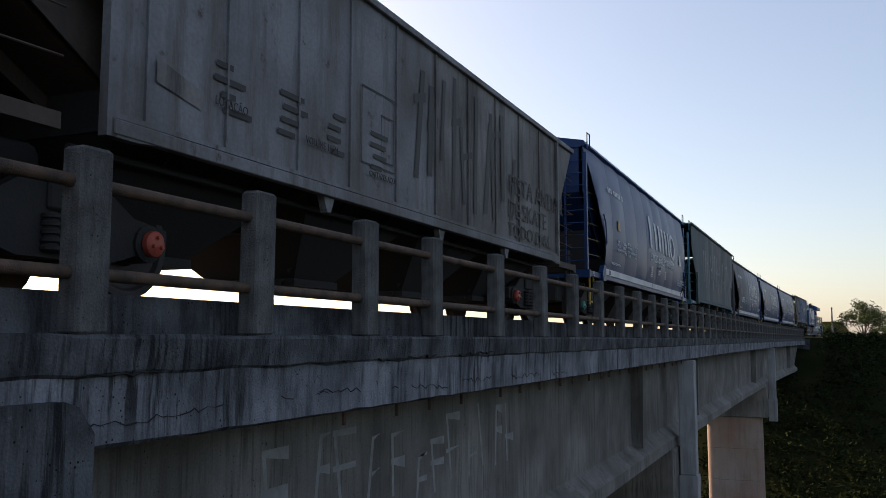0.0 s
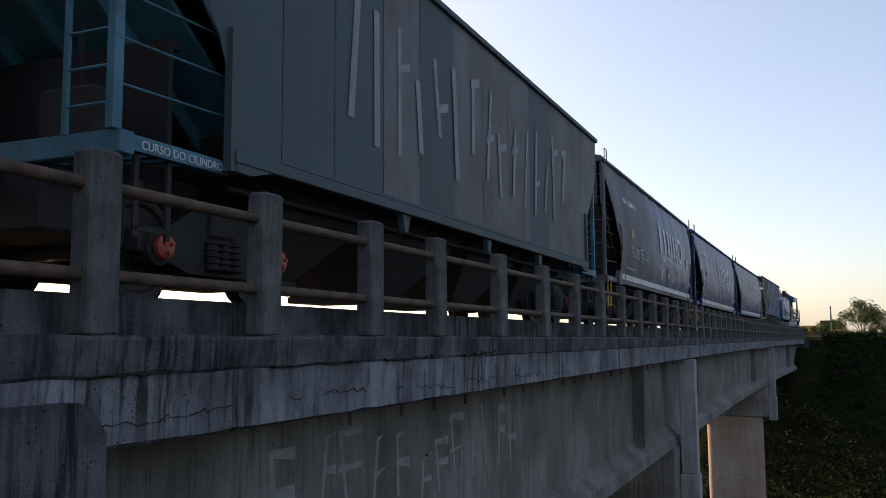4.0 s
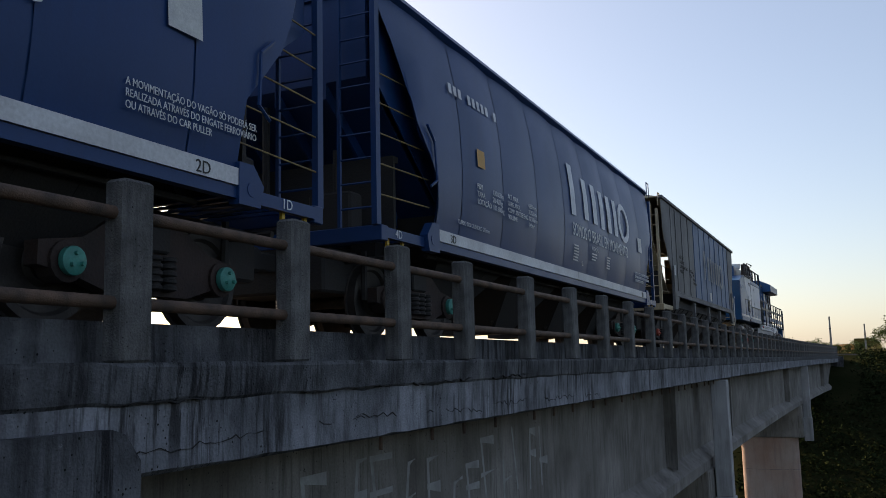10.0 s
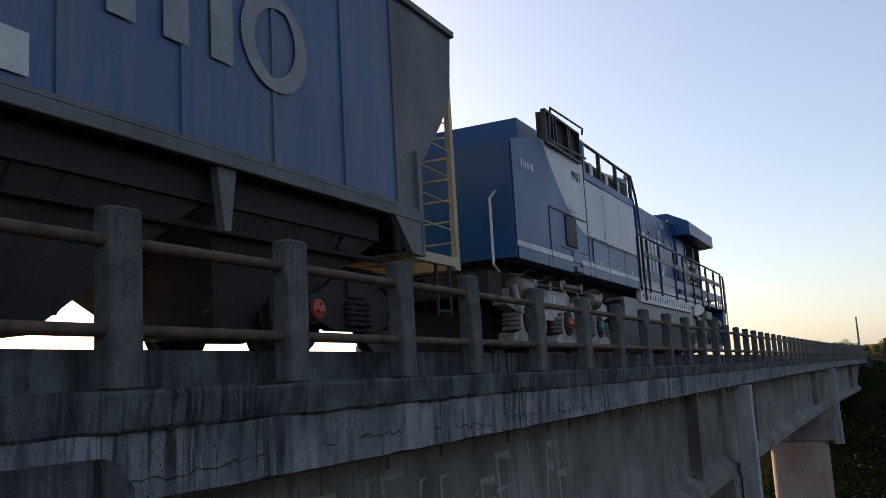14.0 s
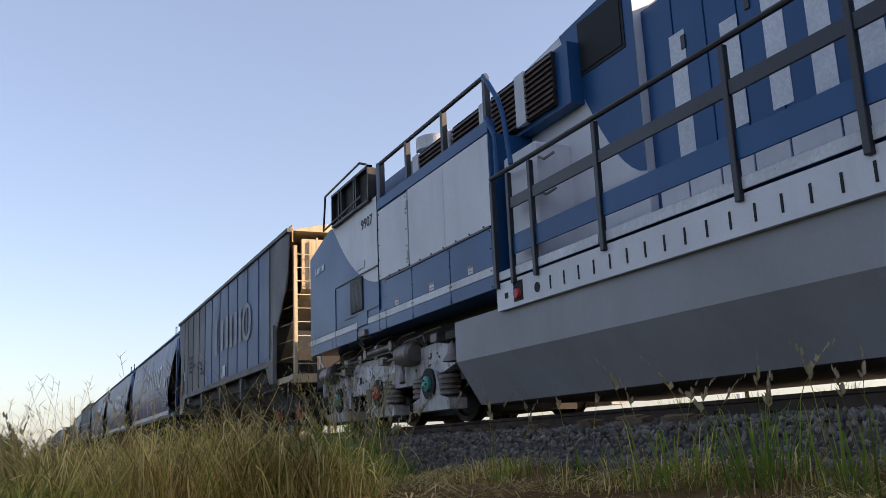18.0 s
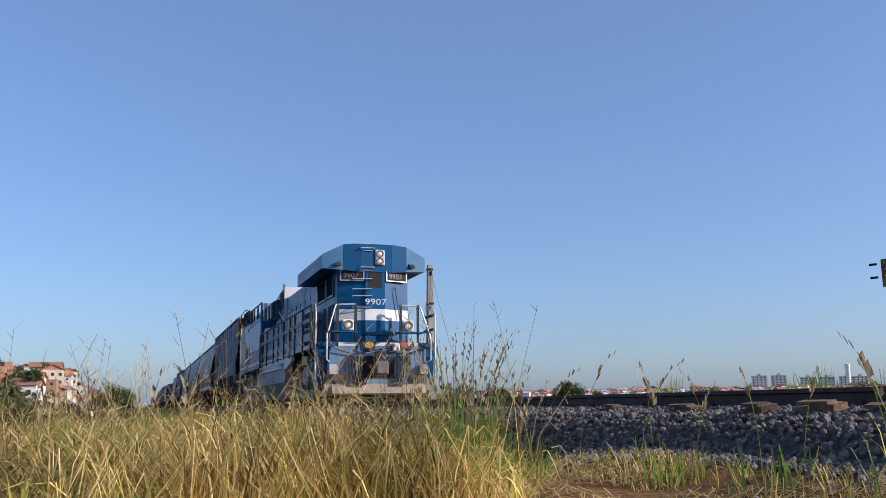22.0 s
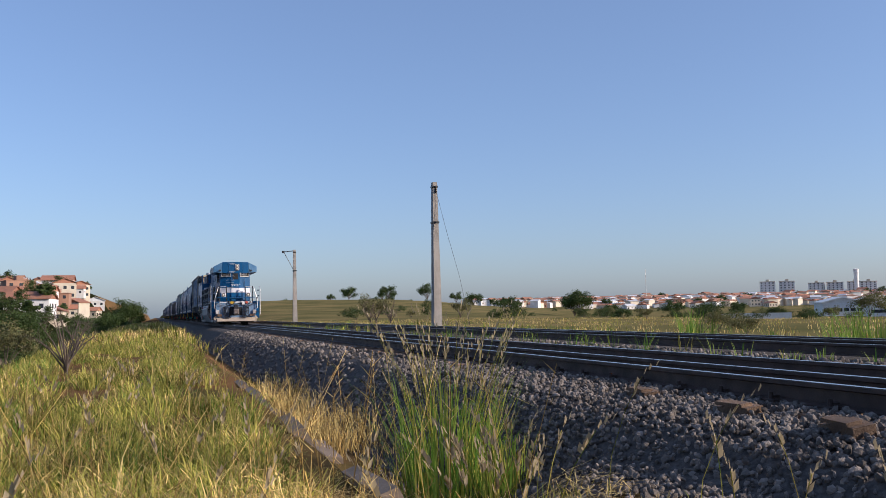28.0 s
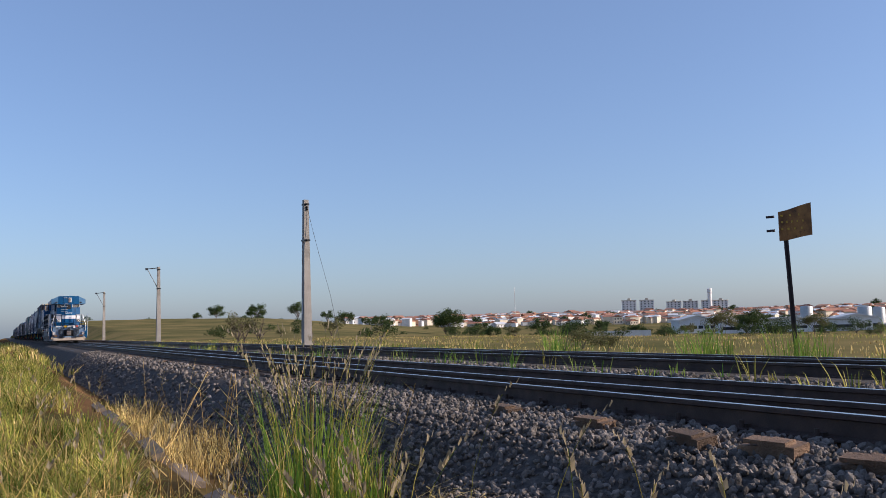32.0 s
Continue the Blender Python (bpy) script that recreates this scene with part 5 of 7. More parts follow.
lp("red_valve", Geo().lathe((7.95, S - 0.02, 1.28), "y", [(-0.02, 0.05), (0.0, 0.06), (0.02, 0.06)], 14), M_red, "round red fuel valve", True)
for a, c in ((7.46, 9.5), (9.52, 11.3), (11.32, 12.5), (12.52, 14.2), (14.22, 15.0), (15.1, 16.0), (16.1, 17.35), (17.5, 19.4)):
    lp("stripe", Geo().box(a, c, S - 0.006, S + 0.01, 1.49, 1.585), M_cream, "white painted stripe")
POSTX = [7.52, 7.9, 8.38, 9.6, 11.35, 12.5, 13.8, 15.05, 16.0, 17.42, 18.75, 19.3]
for i, x in enumerate(POSTX):
    w_ = 0.075 if x in (16.0, 17.42, 15.05, 18.75) else 0.05
    lp("handrail_post", Geo().box(x - w_ * 0.6, x + w_ * 0.6, S - 0.045, S + 0.01, 1.40, 2.66, bev=0.006), M_handrail)
lp("handrail", Geo().rod((7.5, S - 0.02, 2.70), (18.8, S - 0.02, 2.70), 0.028, 8), M_handrail, "black top handrail", True)
lp("middle_rail", Geo().box(7.9, 18.8, S - 0.03, S, 2.24, 2.36), M_handrail)
lp("toe_plate", Geo().box(7.9, 18.8, S - 0.015, S + 0.005, 1.72, 1.94, bev=0.004), M_lblue, "blue kick plate along the walkway")
for x0, x1 in ((15.5, 15.95), (16.08, 16.55)):
    for z0, z1 in ((1.78, 2.22), (2.33, 2.75)):
        v = lp("battery_vent", Geo().box(x0, x1, -1.32, -1.24, z0, z1), M_mesh, "dark mesh vent in a pale frame")
        part("frame", Geo().box(x0 - 0.05, x1 + 0.05, -1.30, -1.245, z1, z1 + 0.06).box(x0 - 0.05, x0, -1.30, -1.245, z0 - 0.03, z1), M_lwhite, v)
# fuel tank and bell
lp("fuel_tank", Geo().prism([(-1.62, 1.20), (-1.62, 0.70), (-1.30, 0.17), (1.30, 0.17), (1.62, 0.70), (1.62, 1.20)], "x", 6.2, 13.7), M_tank, "grey fuel tank with a chamfered lower edge")
lp("tank_end", Geo().box(6.06, 6.2, -1.5, 1.5, 0.5, 1.1).box(5.9, 6.2, -1.62, -1.4, 1.02, 1.12), M_under)
lp("bell", Geo().lathe((5.95, -1.52, 0.74), "z", [(0, 0.16), (0.03, 0.15), (0.1, 0.10), (0.22, 0.07), (0.3, 0.02)], 16), M_pipe, "small hanging steel bell", True)
lp("underframe", Geo().box(0.3, 19.4, -1.2, 1.2, 0.95, 1.42), M_under)


# trucks
def truck(xs, flip):
    c = xs[1]
    for s in (-1, 1):
        y0, y1 = (S + 0.30, S + 0.52) if s < 0 else (-S - 0.52, -S - 0.30)
        g = Geo()
        top = [(c - 2.75, 0.74), (c - 2.75, 0.98), (c - 2.3, 1.0), (c - 1.9, 0.90), (c - 1.55, 0.88), (c - 1.15, 1.08), (c + 0.15, 1.10), (c + 0.55, 0.92), (c + 1.1, 0.90), (c + 1.5, 1.06), (c + 2.2, 1.08), (c + 2.75, 0.98), (c + 2.75, 0.74)]
        low = [(c + 2.35, 0.66), (c + 1.65, 0.68), (c + 1.35, 0.56), (c + 0.6, 0.56), (c + 0.35, 0.70), (c - 0.35, 0.70), (c - 0.6, 0.56), (c - 1.35, 0.56), (c - 1.65, 0.68), (c - 2.35, 0.66)]
        g.prism(top + low, "y", y0, y1)
        fr = lp("truck_frame", g, M_lframe, "chipped pale grey cast truck frame")
        g = Geo()
        for x, z in ((c - 0.95, 0.80), (c + 0.95, 0.78)):
            g.rod((x, (y0 if s < 0 else y1) - 0.004 * -s * -1 + 0.002 * s, z), (x, (y0 if s < 0 else y1) + 0.004 * s, z), 0.06, 14)
        part("frame_hole", g, M_dark, fr)
        for i, x in enumerate(xs):
            g = Geo().prism([(x - 0.62, 0.16), (x - 0.62, 0.30), (x - 0.36, 0.36), (x - 0.24, 0.68), (x + 0.24, 0.68), (x + 0.36, 0.36), (x + 0.62, 0.30), (x + 0.62, 0.16)], "y", y0 - 0.04 * (s < 0), y1 + 0.04 * (s > 0))
            jb = lp("journal_box", g, M_lframe, "grey journal box with a low spring shelf")
            yo = y0 - 0.05 if s < 0 else y1 + 0.05
            part("box_ring", Geo().lathe((x, yo, 0.53), "y", [(-0.02, 0.215), (0.02, 0.215)], 22), M_dark, jb)
            for d in (-0.46, 0.46):
                prof = [(0, 0.1)]
                for k in range(4):
                    prof += [(0.072 * k, 0.125), (0.072 * k + 0.015, 0.15), (0.072 * k + 0.05, 0.15), (0.072 * k + 0.066, 0.125)]
                part("coil_spring", Geo().lathe((x + d, (y0 + y1) / 2 - 0.05, 0.345), "z", prof, 14), M_pipe, jb, "stout coil spring", True)
    for i, x in enumerate(xs):
        w = wheelset(loco, x, 0.53, M_capr if i == (1 if not flip else 0) else M_cap, 0.80, 1.305)
        WHEELS.append((loco, w, x, 0.53))
    for x, d in ((c + 1.35, 1), (c - 2.35, -1)):
        bc = lp("brake_cylinder", Geo().lathe((x, S + 0.22, 1.0), "x", [(-0.26, 0.07), (-0.22, 0.16), (0.22, 0.17), (0.27, 0.12)], 18), M_pipe, "round brake cylinder", True)
        part("lever", Geo().rod((x - 0.3 * d, S + 0.2, 1.0), (x - 0.75 * d, S + 0.2, 0.98), 0.025, 8).box(x - 0.95 * d - 0.1, x - 0.95 * d + 0.1, S + 0.14, S + 0.26, 0.93, 1.03), M_pipe, bc)
        part("hanger", Geo().path([(x - 0.3, S + 0.2, 1.02), (x - 0.12, S + 0.16, 0.6)], 0.05, 8), M_lframe, bc)
    lp("damper", Geo().rod((c - 0.35, S + 0.24, 1.18), (c + 0.65, S + 0.24, 1.20), 0.055, 12).rod((c - 0.42, S + 0.18, 1.18), (c - 0.42, S + 0.30, 1.18), 0.08, 12).rod((c + 0.72, S + 0.18, 1.2), (c + 0.72, S + 0.30, 1.2), 0.08, 12), M_pipe, "steel damper over the truck", True)
    lp("truck_pipe", Geo().path([(c - 2.6, S + 0.26, 1.06), (c - 1.3, S + 0.24, 1.13), (c + 0.3, S + 0.24, 1.12), (c + 1.0, S + 0.24, 1.13), (c + 1.25, S + 0.22, 1.2), (c + 1.9, S + 0.22, 1.22), (c + 1.98, S + 0.22, 1.1)], 0.016, 6), M_pipe)
    lp("truck_bolster", Geo().box(c - 0.5, c + 0.5, -1.25, 1.25, 0.75, 1.12).box(c - 2.4, c + 2.4, -0.7, 0.7, 0.12, 0.75), M_under)


def rigging(c):
    """Pipes, brackets, bolts and shadows between the truck and the frame."""
    q = random.Random(int(c * 10))
    for i in range(7):
        x = c - 2.4 + 0.75 * i
        lp("pipe_bracket", Geo().box(x, x + q.uniform(0.08, 0.2), S + 0.24, S + 0.5, 1.08, 1.08 + q.uniform(0.08, 0.22), bev=0.01), M_lframe if i % 2 else M_pipe)
    for i in range(5):
        x, z = c - 2.5 + 0.9 * i, 1.14 + q.uniform(-0.02, 0.14)
        lp("air_pipe", Geo().path([(x, S + 0.3, z), (x + 0.5, S + 0.27, z + 0.03), (x + 0.7, S + 0.3, z + 0.12), (x + 1.2, S + 0.32, z + 0.14)], 0.013, 6), M_pipe)
    g = Geo()
    for i in range(26):
        x, z = c - 2.6 + 5.2 * q.random(), q.uniform(0.74, 0.95)
        g.rod((x, S + 0.285, z), (x, S + 0.30, z), q.uniform(0.012, 0.022), 6)
    lp("frame_bolts", g, M_pipe)
    for i in (-1, 1):
        lp("data_plate", Geo().box(c + i * 0.5 - 0.12, c + i * 0.5 + 0.12, S + 0.29, S + 0.30, 0.80, 0.98), M_lwhite)
    lp("brake_lever", Geo().path([(c - 1.5, S + 0.26, 0.95), (c - 1.35, S + 0.22, 0.6), (c - 1.28, S + 0.24, 0.35)], 0.04, 7), M_lframe)


truck([0.95, 2.92, 4.90], False)
rigging(2.92)
rigging(17.1)
truck([15.2, 17.1, 19.0], True)
lp("chain", Geo().path([(14.35, S + 0.1, 1.2), (14.5, S + 0.12, 0.95), (14.75, S + 0.12, 0.85), (15.1, S + 0.1, 1.02), (15.3, S + 0.1, 1.25)], 0.02, 5), M_handrail)
lp("sand_box", Geo().box(16.5, 17.3, -1.55, -1.1, 1.10, 1.36, bev=0.02), M_lframe)

# cab
CW = 1.05
lp("cab_side", Geo().prism([(15.2, 1.62), (18.75, 1.62), (18.75, 3.62), (15.2, 3.62)], "y", -CW, CW), M_lblue, "blue cab sides")
g = Geo()
nose = [(18.752, -CW), (19.05, -CW + 0.02), (19.30, -0.30), (19.34, -0.28), (19.34, 0.28), (19.30, 0.30), (19.05, CW - 0.02), (18.752, CW)]
lp("cab_front", Geo().prism(nose, "z", 1.62, 3.72), M_lblue, "faceted blue cab front")
lp("white_band", Geo().prism([(a + (0.006 if a > 18.8 else 0), c * 1.004) for a, c in nose], "z", 2.24, 2.56), M_lwhite, "pale band round the cab front")
lp("front_plate", Geo().box(19.342, 19.35, -0.25, 0.25, 2.6, 3.05), M_lblue)
# roof with its wide eaves
roof = [(-1.50, 3.68), (-1.50, 4.06), (-1.46, 4.10), (-0.85, 4.40), (0.85, 4.40), (1.46, 4.10), (1.50, 4.06), (1.50, 3.68)]
g = Geo().prism(roof, "x", 15.15, 19.18)
# faceted brow of the roof: outer corners, shoulders, flat middle
brow = [(19.25, -1.50, 3.68, 4.07), (19.32, -0.92, 3.64, 4.36), (19.36, -0.48, 3.60, 4.40), (19.36, 0.48, 3.60, 4.40), (19.32, 0.92, 3.64, 4.36), (19.25, 1.50, 3.68, 4.07)]
rf = lp("cab_roof", g, M_lblue, "blue cab roof with wide overhanging eaves")
for (xa, ya, la, ha), (xb, yb, lb, hb) in zip(brow, brow[1:]):
    ca_, cb_ = 0.004 + ya, yb - 0.004
    part("brow_panel", Geo().add([(xa, ca_, la), (xb, cb_, lb), (xb, cb_, hb), (xa, ca_, ha), (18.9, ca_, la), (18.9, cb_, lb), (18.9, cb_, hb), (18.9, ca_, ha)], [(0, 1, 2, 3), (4, 7, 6, 5), (0, 4, 5, 1), (3, 2, 6, 7), (0, 3, 7, 4), (1, 5, 6, 2)]), M_brow if ya > 0.9 or yb < -0.9 else M_lblue, rf, "outer panel of the roof brow, sky glare put into its colour" if ya > 0.9 or yb < -0.9 else "")
part("brow_door", Geo().box(19.362, 19.372, -0.44, -0.06, 3.70, 4.30, bev=0.004), M_lblue, rf)
for z in (3.72, 4.27):
    part("brow_rung", Geo().path([(19.37, -0.45, z), (19.46, -0.43, z), (19.46, -0.05, z), (19.37, -0.03, z)], 0.013, 6), M_alu, rf)
g = Geo()
for i in range(14):
    g.rod((15.4 + 0.26 * i, -1.51, 3.68), (15.4 + 0.26 * i, -1.50, 3.68), 0.014, 6)
    g.rod((15.4 + 0.26 * i, -1.51, 3.93), (15.4 + 0.26 * i, -1.50, 3.93), 0.012, 6)
part("rivets", g, M_handrail, rf)
for s in (-1, 1):
    part("lamp_bracket", Geo().path([(19.3, s * 1.0, 3.86), (19.36, s * 1.02, 3.76), (19.36, s * 1.16, 3.78)], 0.03, 6).lathe((19.34, s * 1.08, 3.8), "x", [(-0.03, 0.06), (0.05, 0.06)], 10), M_handrail, rf)
part("roof_grab", Geo().path([(18.7, -0.55, 4.4), (18.7, -0.55, 4.52), (18.7, 0.0, 4.52), (18.7, 0.0, 4.4)], 0.016, 6), M_alu, rf)
hd = lp("headlight", Geo().box(19.365, 19.41, -0.02, 0.26, 3.80, 4.24, bev=0.02), M_lwhite, "twin round headlights in a pale housing")
for z in (3.91, 4.12):
    part("lamp", Geo().lathe((19.40, 0.12, z), "x", [(0, 0.105), (0.035, 0.105), (0.035, 0.085), (0.015, 0.03)], 20), M_pipe, hd, smooth=True)
    part("lens", Geo().lathe((19.405, 0.12, z), "x", [(0.0, 0.082), (0.018, 0.06), (0.024, 0.01)], 18), M_lens, hd, "clear lamp lens", True)
for y, turn in ((-0.64, -15.5), (0.64, 15.5)):
    nb = part("number_board", Geo().box(-0.02, 0.02, -0.31, 0.31, -0.13, 0.13, bev=0.01), M_plate, loco, "grey backlit number board", at=pose(19.245, y, 3.50, 0, 0, turn))
    part("board_frame", Geo().box(0.0, 0.03, -0.33, 0.33, 0.12, 0.15).box(0.0, 0.03, -0.33, 0.33, -0.15, -0.12).box(0.0, 0.03, -0.34, -0.31, -0.15, 0.15).box(0.0, 0.03, 0.31, 0.34, -0.15, 0.15), M_alu, nb)
    words("9907", 0.22, M_inkd, "lettering", nb, pose(0.024, -0.25, -0.075, 90, 0, 90), squeeze=0.98)
words("9907", 0.24, M_ink, "lettering", loco, pose(19.36, -0.30, 2.68, 90, 0, 90), squeeze=1.3)
lp("front_recess", Geo().box(19.33, 19.345, -0.2, 0.2, 3.16, 3.62), M_dark)
for z in (3.12, 3.40, 3.64, 2.92, 2.6, 4.2):
    lp("grab_rung", Geo().path([(19.18, -0.62, z), (19.30, -0.64, z), (19.42, -0.12, z), (19.35, -0.1, z)], 0.014, 6), M_alu)
lp("wiper", Geo().path([(19.2, 0.62, 3.2), (19.28, 0.60, 3.16), (19.22, 0.74, 2.3)], 0.012, 5), M_handrail)
# side windows and cab doors
for x0, x1 in ((16.35, 17.6), (17.72, 18.72)):
    sw = lp("side_window", Geo().prism([(x0 + 0.1, 3.02), (x1 - 0.02, 3.02), (x1, 3.58), (x0, 3.58)], "y", -CW - 0.02, -CW - 0.005), M_glass, "dark cab side window")
    part("window_frame", Geo().box(x0 - 0.02, x1 + 0.03, -CW - 0.035, -CW, 2.96, 3.02).box(x1 - 0.01, x1 + 0.05, -CW - 0.035, -CW, 2.98, 3.6).prism([(x0 + 0.03, 2.98), (x0 + 0.12, 2.98), (x0 + 0.02, 3.6), (x0 - 0.07, 3.6)], "y", -CW - 0.035, -CW), M_lblue, sw)
for x0 in (17.25, 17.95, 18.45):
    lp("side_vent", Geo().box(x0, x0 + 0.34, -CW - 0.012, -CW + 0.01, 1.72, 2.74), M_mesh, "dark mesh side vent")
g = Geo()
for k in range(24):
    a, c = 2 * math.pi * k / 24, 2 * math.pi * (k + 1) / 24
    g.rod((16.95 + 0.26 * math.cos(a), -CW - 0.12, 2.42 + 0.26 * math.sin(a)), (16.95 + 0.26 * math.cos(c), -CW - 0.12, 2.42 + 0.26 * math.sin(c)), 0.02, 6)
for k in range(4):
    a = k * 1.571 + 0.4
    g.rod((16.95, -CW - 0.08, 2.42), (16.95 + 0.26 * math.cos(a), -CW - 0.12, 2.42 + 0.26 * math.sin(a)), 0.018, 6)
lp("hand_brake_wheel", g.rod((16.95, -CW, 2.42), (16.95, -CW - 0.12, 2.42), 0.05, 10), M_pipe, "spoked hand brake wheel")
# front platform, pilot and plow
lp("front_platform", Geo().box(18.75, 19.72, -1.62, 1.62, 1.48, 1.60, bev=0.01), M_lblue)
for y in (-1.64, 1.20):
    lp("step_well", Geo().prism([(18.98, 0.42), (19.45, 0.42), (19.62, 1.48), (18.98, 1.48)], "y", y, y + 0.44), M_lblue, "blue step well side")
for s in (-1, 1):
    for z in (0.50, 0.85, 1.2):
        lp("step", Geo().box(19.40, 19.66, min(s * 1.2, s * 1.58), max(s * 1.2, s * 1.58), z, z + 0.03), M_handrail)
pl = lp("pilot", Geo().prism([(-1.36, 0.48), (-1.36, 1.42), (-1.18, 1.50), (-1.14, 1.60), (1.14, 1.60), (1.18, 1.50), (1.36, 1.42), (1.36, 0.48)], "x", 19.66, 19.72), M_dustglare, "dusty blue pilot plate with hoses, glare put into its colour")
lp("pilot_stripe", Geo().box(19.722, 19.728, -1.12, 1.12, 1.50, 1.595), M_cream)
lp("plow", Geo().prism([(19.66, 0.50), (19.70, 0.50), (19.92, 0.22), (19.86, 0.18), (19.66, 0.3)], "y", -1.30, 1.30).prism([(-1.52, 0.44), (-1.36, 0.62), (-1.3, 0.5), (-1.3, 0.2), (-1.38, 0.2)], "x", 19.68, 19.74).prism([(1.52, 0.44), (1.36, 0.62), (1.3, 0.5), (1.3, 0.2), (1.38, 0.2)], "x", 19.68, 19.74), M_sand, "dusty sand-coloured snow plow")
lp("coupler_pocket", Geo().box(19.70, 19.735, -0.45, 0.45, 0.62, 1.22), M_dark)
lp("coupler", Geo().box(19.72, 20.05, -0.11, 0.11, 0.78, 1.02, bev=0.02).box(19.98, 20.25, -0.2, 0.16, 0.70, 1.08, bev=0.05), M_pipe, "knuckle coupler of worn steel")
lp("coupler_lift", Geo().box(19.8, 19.98, -0.16, 0.16, 1.02, 1.34, bev=0.03), M_handrail)
q = random.Random(3)
for s in (-1, 1):
    for i in range(5):
        y = s * (0.52 + 0.085 * i)
        lp("air_hose", Geo().path([(19.72, y, 1.22), (19.82, y, 1.14), (19.86, y + q.uniform(-0.02, 0.02), 0.95), (19.86, y - s * 0.02, 0.7), (19.84, y - s * 0.08, 0.52), (19.86, y - s * 0.14, 0.46)], 0.024, 7), M_handrail, "", True)
    lp("step_tread", Geo().box(19.73, 19.86, min(s * 0.95, s * 1.28), max(s * 0.95, s * 1.28), 0.56, 0.62).box(19.73, 19.80, min(s * 0.95, s * 1.28), max(s * 0.95, s * 1.28), 0.62, 0.72), M_rust)
    lp("cut_lever", Geo().path([(19.8, s * 0.25, 1.36), (19.8, s * 0.75, 1.28), (19.84, s * 1.2, 1.40), (19.84, s * 1.42, 1.62), (19.84, s * 1.5, 1.84), (19.84, s * 1.42, 1.9), (19.84, s * 1.38, 1.66), (19.82, s * 1.34, 1.36)], 0.018, 6), M_handrail)
    d = lp("ditch_light", Geo().box(19.6, 19.72, s * 0.85 - 0.16, s * 0.85 + 0.16, 1.92, 2.22, bev=0.02), M_lwhite, "square ditch light housing")
    part("lamp", Geo().lathe((19.72, s * 0.85, 2.07), "x", [(0, 0.125), (0.06, 0.125), (0.06, 0.10), (0.03, 0.03)], 20), M_pipe, d, smooth=True)
    part("lens", Geo().lathe((19.74, s * 0.85, 2.07), "x", [(0.0, 0.098), (0.02, 0.07), (0.026, 0.01)], 18), M_lens, d, "clear lamp lens", True)
    lp("light_shelf", Geo().box(19.45, 19.78, min(s * 0.6, s * 1.3), max(s * 0.6, s * 1.3), 1.86, 1.90), M_lblue)
    hr = lp("front_handrail", Geo().path([(19.74, s * 1.36, 1.06), (19.84, s * 1.46, 1.12), (19.84, s * 1.46, 1.75), (19.72, s * 1.22, 2.55), (19.7, s * 1.18, 2.62), (19.7, s * 0.62, 2.64)], 0.022, 8), M_alu, "bent silver front handrail", True)
    for y in (1.14, 0.64):
        part("handrail_post", Geo().box(19.66, 19.72, s * y - 0.03, s * y + 0.03, 1.6, 2.66), M_handrail, hr)
    for z in (1.95, 2.35):
        if s > 0:
            part("cross_bar", Geo().box(18.8, 19.66, 1.58, 1.62, z, z + 0.07), M_handrail, hr)
    lp("side_grab", Geo().path([(19.46, s * 1.66, 0.62), (19.5, s * 1.7, 0.7), (19.5, s * 1.7, 2.45), (19.3, s * 1.68, 2.66), (19.0, s * 1.66, 2.68)], 0.022, 8), M_alu, "", True)
lp("gangway_plate", Geo().prism([(19.66, 1.78), (20.05, 1.80), (20.1, 1.86), (19.66, 1.90)], "y", -0.45, 0.45), M_lblue, "hinged blue crossing plate")
lp("yellow_sign", Geo().lathe((19.79, -0.28, 1.50), "x", [(0, 0.12), (0.01, 0.12)], 14), M_yellow, "yellow round tag")
lp("red_sign", Geo().lathe((19.79, 0.72, 1.52), "x", [(0, 0.10), (0.01, 0.10)], 14), M_capr, "reddish round tag")
lp("jumper_socket", Geo().box(19.72, 19.84, 0.38, 0.58, 1.36, 1.58, bev=0.02), M_lwhite)
for y0, y1 in ((-0.55, 0.3), (-0.5, -0.1), (0.6, 1.0)):
    lp("jumper_cable", Geo().path([(19.74, y0, 1.62), (19.84, y0 + 0.04, 1.46), (19.88, (y0 + y1) / 2, 1.38), (19.84, y1 - 0.04, 1.46), (19.74, y1, 1.6)], 0.022, 7), M_handrail, "", True)
lp("rear_handrail", Geo().path([(-0.05, -1.4, 1.2), (-0.25, -1.4, 1.3), (-0.25, -1.4, 2.3), (-0.02, -1.4, 2.45)], 0.02, 6), M_alu)
lp("rear_platform", Geo().box(-0.5, 0.0, -1.4, 1.4, 0.85, 1.2).box(-0.9, -0.5, -0.12, 0.12, 0.78, 1.0), M_under)
# ---- ballast, sleepers, grass, shrubs and trees ----
M_straw = leafy("dry straw grass", (0.92, 0.70, 0.28), (0.20, 0.12, 0.035), 0.38, 0.55)
M_green = leafy("green grass", (0.10, 0.15, 0.02), (0.56, 0.48, 0.11), 0.45, 0.6)
M_lush = leafy("fresh green grass", (0.10, 0.22, 0.03), (0.26, 0.32, 0.06), 0.45)
M_seed = leafy("pale seed heads", (0.42, 0.34, 0.21), (0.30, 0.24, 0.15), 0.4, 0.2)
M_leaf = leafy("tree leaves", (0.032, 0.062, 0.018), (0.075, 0.10, 0.03), 0.16)
M_leafdry = leafy("dusty olive leaves", (0.11, 0.12, 0.045), (0.17, 0.15, 0.07), 0.3)
M_bark = surf("bark", (0.12, 0.09, 0.07), (0.07, 0.055, 0.045), 0.95, scale=6, fine=40, bump=0.6)
